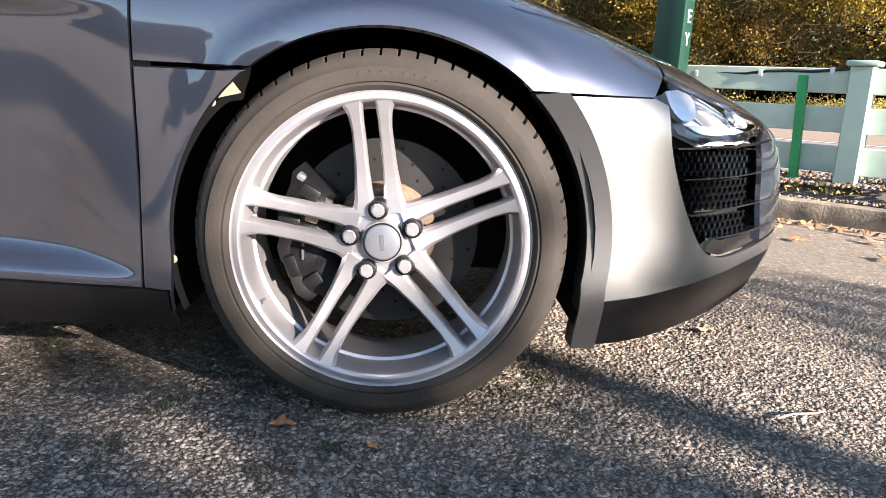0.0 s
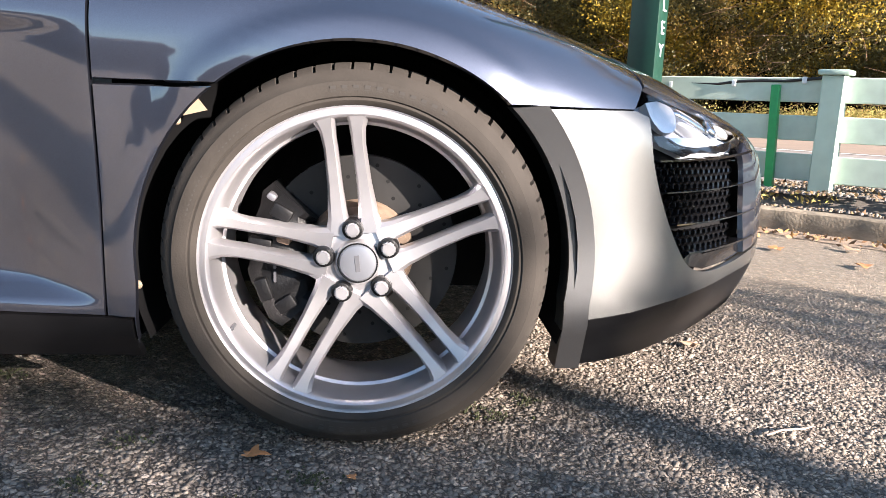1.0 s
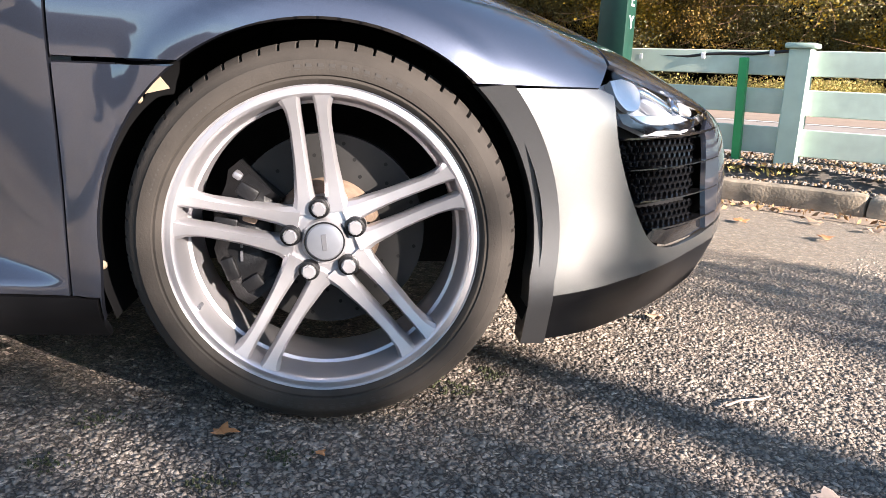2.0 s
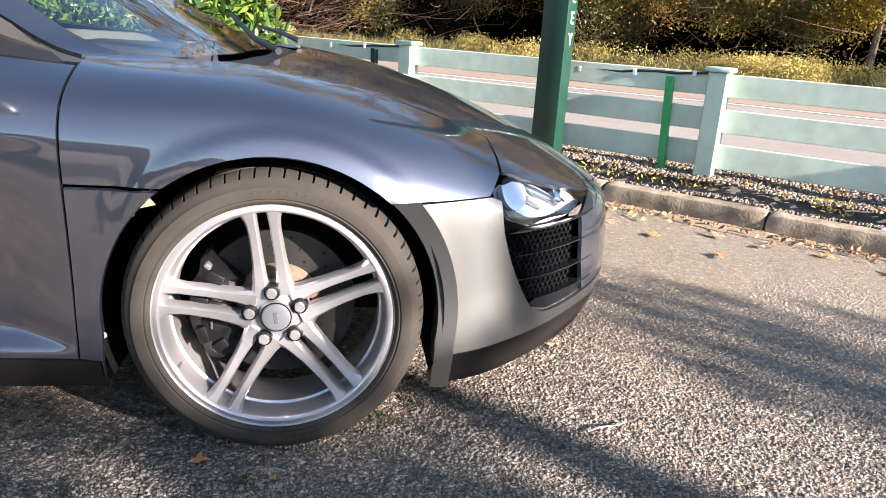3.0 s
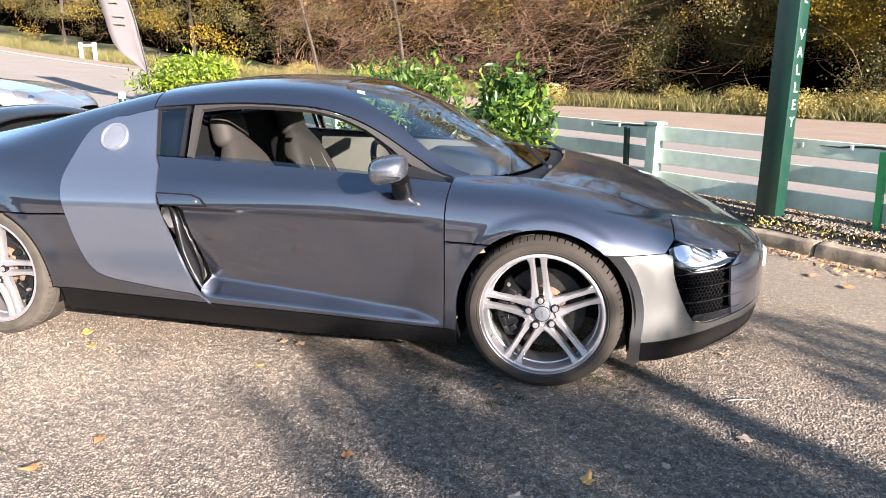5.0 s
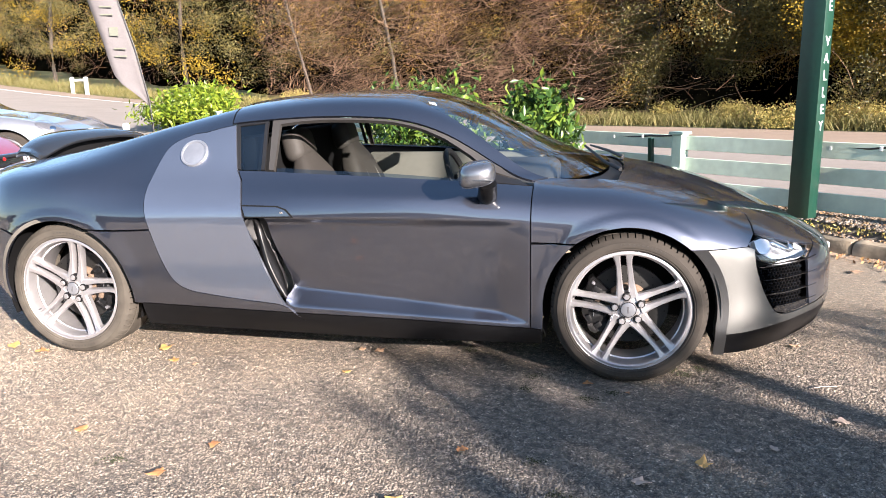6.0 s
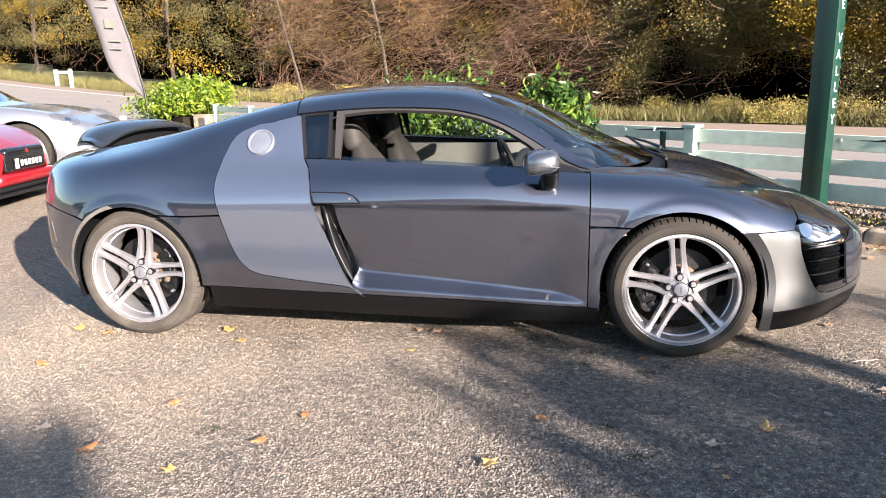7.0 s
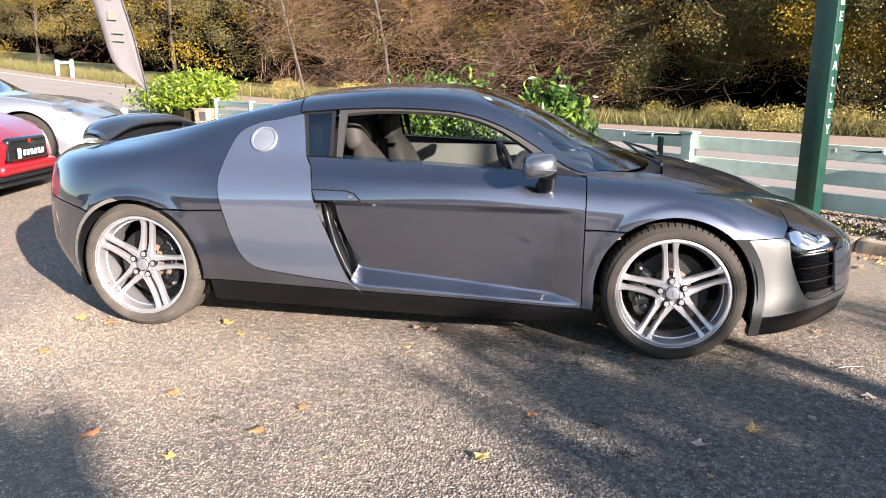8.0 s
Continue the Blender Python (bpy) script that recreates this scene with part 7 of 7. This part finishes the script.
part("wiper_arm", tube([(0.0, 0.10, 0.872), (-0.07, 0.25, 0.892), (-0.17, 0.48, 0.905)], 0.010, 8, None, 0.006), M["black"], car)


link_mesh("trim_clip", [(-0.283, -0.905, 0.556), (-0.243, -0.905, 0.566), (-0.262, -0.905, 0.590), (-0.283, -0.898, 0.556), (-0.243, -0.898, 0.566), (-0.262, -0.898, 0.590)], [(0, 1, 2), (5, 4, 3), (0, 3, 4, 1), (1, 4, 5, 2), (2, 5, 3, 0)], M["clip"], car, "broken beige arch liner clip")
for x, z in ((-0.290, 0.549), (-0.362, 0.278)):
    part("arch_rivet", lathe([(0.001, -0.004), (0.006, -0.003), (0.008, 0.002), (0.001, 0.002)], 14), M["clip"], car).location = (x, -0.912, z)
panel("screen_sticker", densify([(-0.93, 7.45), (-0.95, 7.62), (-0.915, 7.66), (-0.895, 7.48)]), M["plate"], car, lift=-0.007, groove=0)
both("tail_lamp", xz((-3.345, 0.70), (-3.30, 0.705), (-3.29, 0.735), (-3.34, 0.74)), M["tail"], "dark red tail lamp", lift=0.004)
both("bumper_vent", xz((-3.20, 0.44), (-3.12, 0.43), (-3.16, 0.58), (-3.24, 0.57)), M["gloss"], "black rear bumper vent", lift=0.003)


# ---- the two cars parked behind ----
COUPE_LINES = [
    [(-3.45, 0.45, 0.32), (-3.2, 0.80, 0.26), (-2.4, 0.88, 0.18), (0.0, 0.86, 0.18), (0.5, 0.80, 0.18), (0.76, 0.62, 0.19), (0.90, 0.22, 0.22)],
    [(-3.5, 0.45, 0.52), (-3.2, 0.85, 0.46), (-2.4, 0.93, 0.42), (-1.2, 0.89, 0.42), (0.0, 0.905, 0.42), (0.5, 0.85, 0.40), (0.76, 0.66, 0.38), (0.90, 0.25, 0.36)],
    [(-3.5, 0.45, 0.70), (-3.2, 0.85, 0.68), (-2.4, 0.94, 0.70), (-1.2, 0.89, 0.68), (0.0, 0.905, 0.66), (0.45, 0.84, 0.61), (0.74, 0.64, 0.54), (0.90, 0.25, 0.48)],
    [(-3.5, 0.40, 0.80), (-3.2, 0.72, 0.86), (-2.4, 0.80, 0.93), (-1.6, 0.78, 0.91), (-0.6, 0.76, 0.87), (0.0, 0.79, 0.83), (0.4, 0.74, 0.75), (0.74, 0.55, 0.61), (0.90, 0.22, 0.52)],
    [(-3.5, 0.25, 0.82), (-3.2, 0.50, 0.89), (-2.4, 0.60, 1.03), (-1.7, 0.58, 1.20), (-1.2, 0.57, 1.22), (-0.75, 0.60, 1.03), (-0.5, 0.62, 0.89), (0.0, 0.52, 0.835), (0.4, 0.48, 0.755), (0.74, 0.36, 0.625), (0.90, 0.14, 0.53)],
    [(-3.5, 0.0, 0.83), (-3.2, 0.0, 0.91), (-2.4, 0.0, 1.09), (-1.7, 0.0, 1.27), (-1.2, 0.0, 1.29), (-0.75, 0.0, 1.11), (-0.45, 0.0, 0.93), (0.0, 0.0, 0.85), (0.4, 0.0, 0.765), (0.74, 0.0, 0.635), (0.90, 0.0, 0.535)],
]
cx_, cw_, cz_ = plain_grid(COUPE_LINES)
GX0, V_TOP = cx_[0], len(COUPE_LINES) - 1
BODY_W, BODY_Z = across_grid(blur(cw_, 5, 1), blur(cz_, 5, 1))


def coupe(name, m, mat, label, nose, lamp_z=0.68):
    """A parked two-seat coupe. nose: how its front is shaped, 'round lamps' or 'tall grille'."""
    root = tagged(new(name), label, "car")
    root.matrix_basis = m
    side = [(0.36, 0.0)] + xz(*arc(0, 0.33, 0.36, -10, 190, 22)) + [(-0.36, 0.0), (-1.2, 0.0), (-2.13, 0.0)] + xz(*arc(-2.5, 0.33, 0.36, -10, 190, 22)) + [(-2.87, 0.0), (-3.3, 0.0), (-3.4, 1.5), (-3.4, 3.0), (-2.4, 3.0), (-1.5, 3.0), (-0.5, 3.0), (0.0, 3.0), (0.5, 3.0), (0.86, 3.0), (0.86, 1.5), (0.84, 0.0)]
    front = [(-0.50, 3.03), (-0.42, 4.0), (-0.40, 5.0), (0.86, 5.0), (0.86, 3.03), (0.4, 3.03)]
    for mir in (False, True):
        panel("side_panel", densify(side, 0.08), mat, root, mirror=mir, dx=0.06, dv=0.25)
        panel("side_window", densify([(-2.2, 3.06), (-1.8, 3.85), (-1.2, 3.92), (-0.80, 3.9), (-0.60, 3.5), (-0.56, 3.06)], 0.08), M["gloss"], root, mirror=mir, dx=0.1, dv=0.3)
        panel("bonnet", densify(front, 0.08), mat, root, mirror=mir, dx=0.06, dv=0.25)
        panel("roof_half", densify([(-3.4, 3.03), (-2.25, 3.03), (-1.82, 3.9), (-1.2, 3.96), (-0.85, 3.96), (-0.95, 5.0), (-3.4, 5.0)], 0.08), mat, root, mirror=mir, dx=0.08, dv=0.3)
        s = 1 if mir else -1
        q, n = on_body(0.48, lamp_z, 0.004, s)
        lamp = blob("headlamp", q, n, 0.17, 0.095, 0.022, M["lens"], root)
        blob("reflector", Vector((0.03, 0, -0.004)), Vector((0, 0, 1)), 0.040, 0.040, 0.014, M["chrome"], lamp)
        blob("lamp_bowl", Vector((-0.01, 0, -0.012)), Vector((0, 0, 1)), 0.150, 0.066, 0.016, M["badge"], lamp)
    panel("windscreen", densify([(-0.52, 3.6), (-0.84, 4.0), (-0.94, 5.0), (-0.84, 6.0), (-0.52, 6.4), (-0.41, 5.6), (-0.39, 5.0), (-0.41, 4.4)], 0.08), M["gloss"], root, "dark windscreen", groove=0, dx=0.1, dv=0.3)
    for wx in (0.0, -2.5):
        for sy in (-1, 1):
            w = new("wheel")
            w.parent = root
            w.matrix_basis = pose(wx, sy * 0.89, 0.33, 0, 0, 0 if sy < 0 else 180)
            part("tyre", lathe([(0.25, 0.0), (0.262, -0.012), (0.31, -0.010), (0.33, 0.015), (0.33, 0.2), (0.25, 0.2)], 40), M["rubber"], w)
            rim = part("rim", lathe([(0.262, -0.006), (0.25, -0.014), (0.24, 0.0), (0.235, 0.10), (0.262, 0.12)], 40), M["alloy"], w)
            for k in range(5):
                part("spoke", box_bm(0.03, 0.245, 0.0, 0.025, -0.03, 0.03, 0.008, 1), M["alloy"], rim).matrix_basis = pose(0, 0, 0, 0, 72 * k + 10, 0)
            part("hub", lathe([(0.001, -0.004), (0.05, -0.002), (0.055, 0.03), (0.001, 0.03)], 20), M["alloy"], rim)
            part("brake_disc", lathe([(0.001, 0.06), (0.17, 0.06), (0.17, 0.08), (0.001, 0.08)], 28), M["disc"], w)
            liner = bmesh.new()
            pts = [(0.375 * math.cos(radians(a)), 0.375 * math.sin(radians(a))) for a in np.linspace(-20, 200, 25)]
            ends = [[liner.verts.new((px, yy, pz)) for px, pz in pts] for yy in (0.01, 0.35)]
            for k in range(24):
                liner.faces.new((ends[0][k], ends[0][k + 1], ends[1][k + 1], ends[1][k]))
            liner.faces.new(ends[1])
            part("wheel_well", liner, M["cabin"], w)
    if nose == "tall grille":
        part("nose_chin", box_bm(0.72, 0.902, -0.50, 0.50, 0.245, 0.365, 0.055, 5), mat, root)
        part("grille", box_bm(0.79, 0.885, -0.35, 0.35, 0.362, 0.605, 0.05, 5), M["gloss"], root, "wide black mesh grille")
        part("lower_intake", box_bm(0.70, 0.88, -0.58, 0.58, 0.20, 0.245, 0.015, 2), M["black"], root)
        part("splitter", box_bm(0.60, 0.94, -0.66, 0.66, 0.165, 0.19, 0.008, 1), M["black"], root)
        plate = part("number_plate", box_bm(0.886, 0.900, -0.26, 0.26, 0.395, 0.51, 0.004, 1), M["gloss"], root, "black show plate with pale bars")
        part("plate_badge", box_bm(0.9005, 0.9025, -0.25, -0.19, 0.405, 0.50), M["plate"], plate, smooth=False)
        for k in range(6):
            part("plate_bar", box_bm(0.9005, 0.9025, -0.155 + 0.066 * k, -0.112 + 0.066 * k, 0.425, 0.48), M["plate"], plate, smooth=False)
        part("nose_badge", lathe([(0.001, 0.892), (0.018, 0.892), (0.02, 0.88), (0.001, 0.88)], 16, "x"), M["tail"], root).location = (0, 0, 0.56)
    else:
        part("lower_intake", box_bm(0.74, 0.84, -0.55, 0.55, 0.24, 0.34, 0.02, 2), M["black"], root)
        part("side_marker", box_bm(0.36, 0.50, -0.875, -0.855, 0.60, 0.62, 0.004, 1), M["plate"], root)
    part("underbody", box_bm(-3.1, 0.6, -0.5, 0.5, 0.16, 0.5, 0.02), M["cabin"], root)
    return root


coupe("silver_coupe", pose(-7.10, 4.28, 0.20, 0, 0, 17), M["silver"], "pale silver sports coupe parked at the road side", "round lamps", 0.70)
coupe("red_coupe", pose(-6.70, 2.127, 0.10, 0, 0, 10), M["red"], "red sports coupe with a black grille and dark show plate", "tall grille", 0.66)
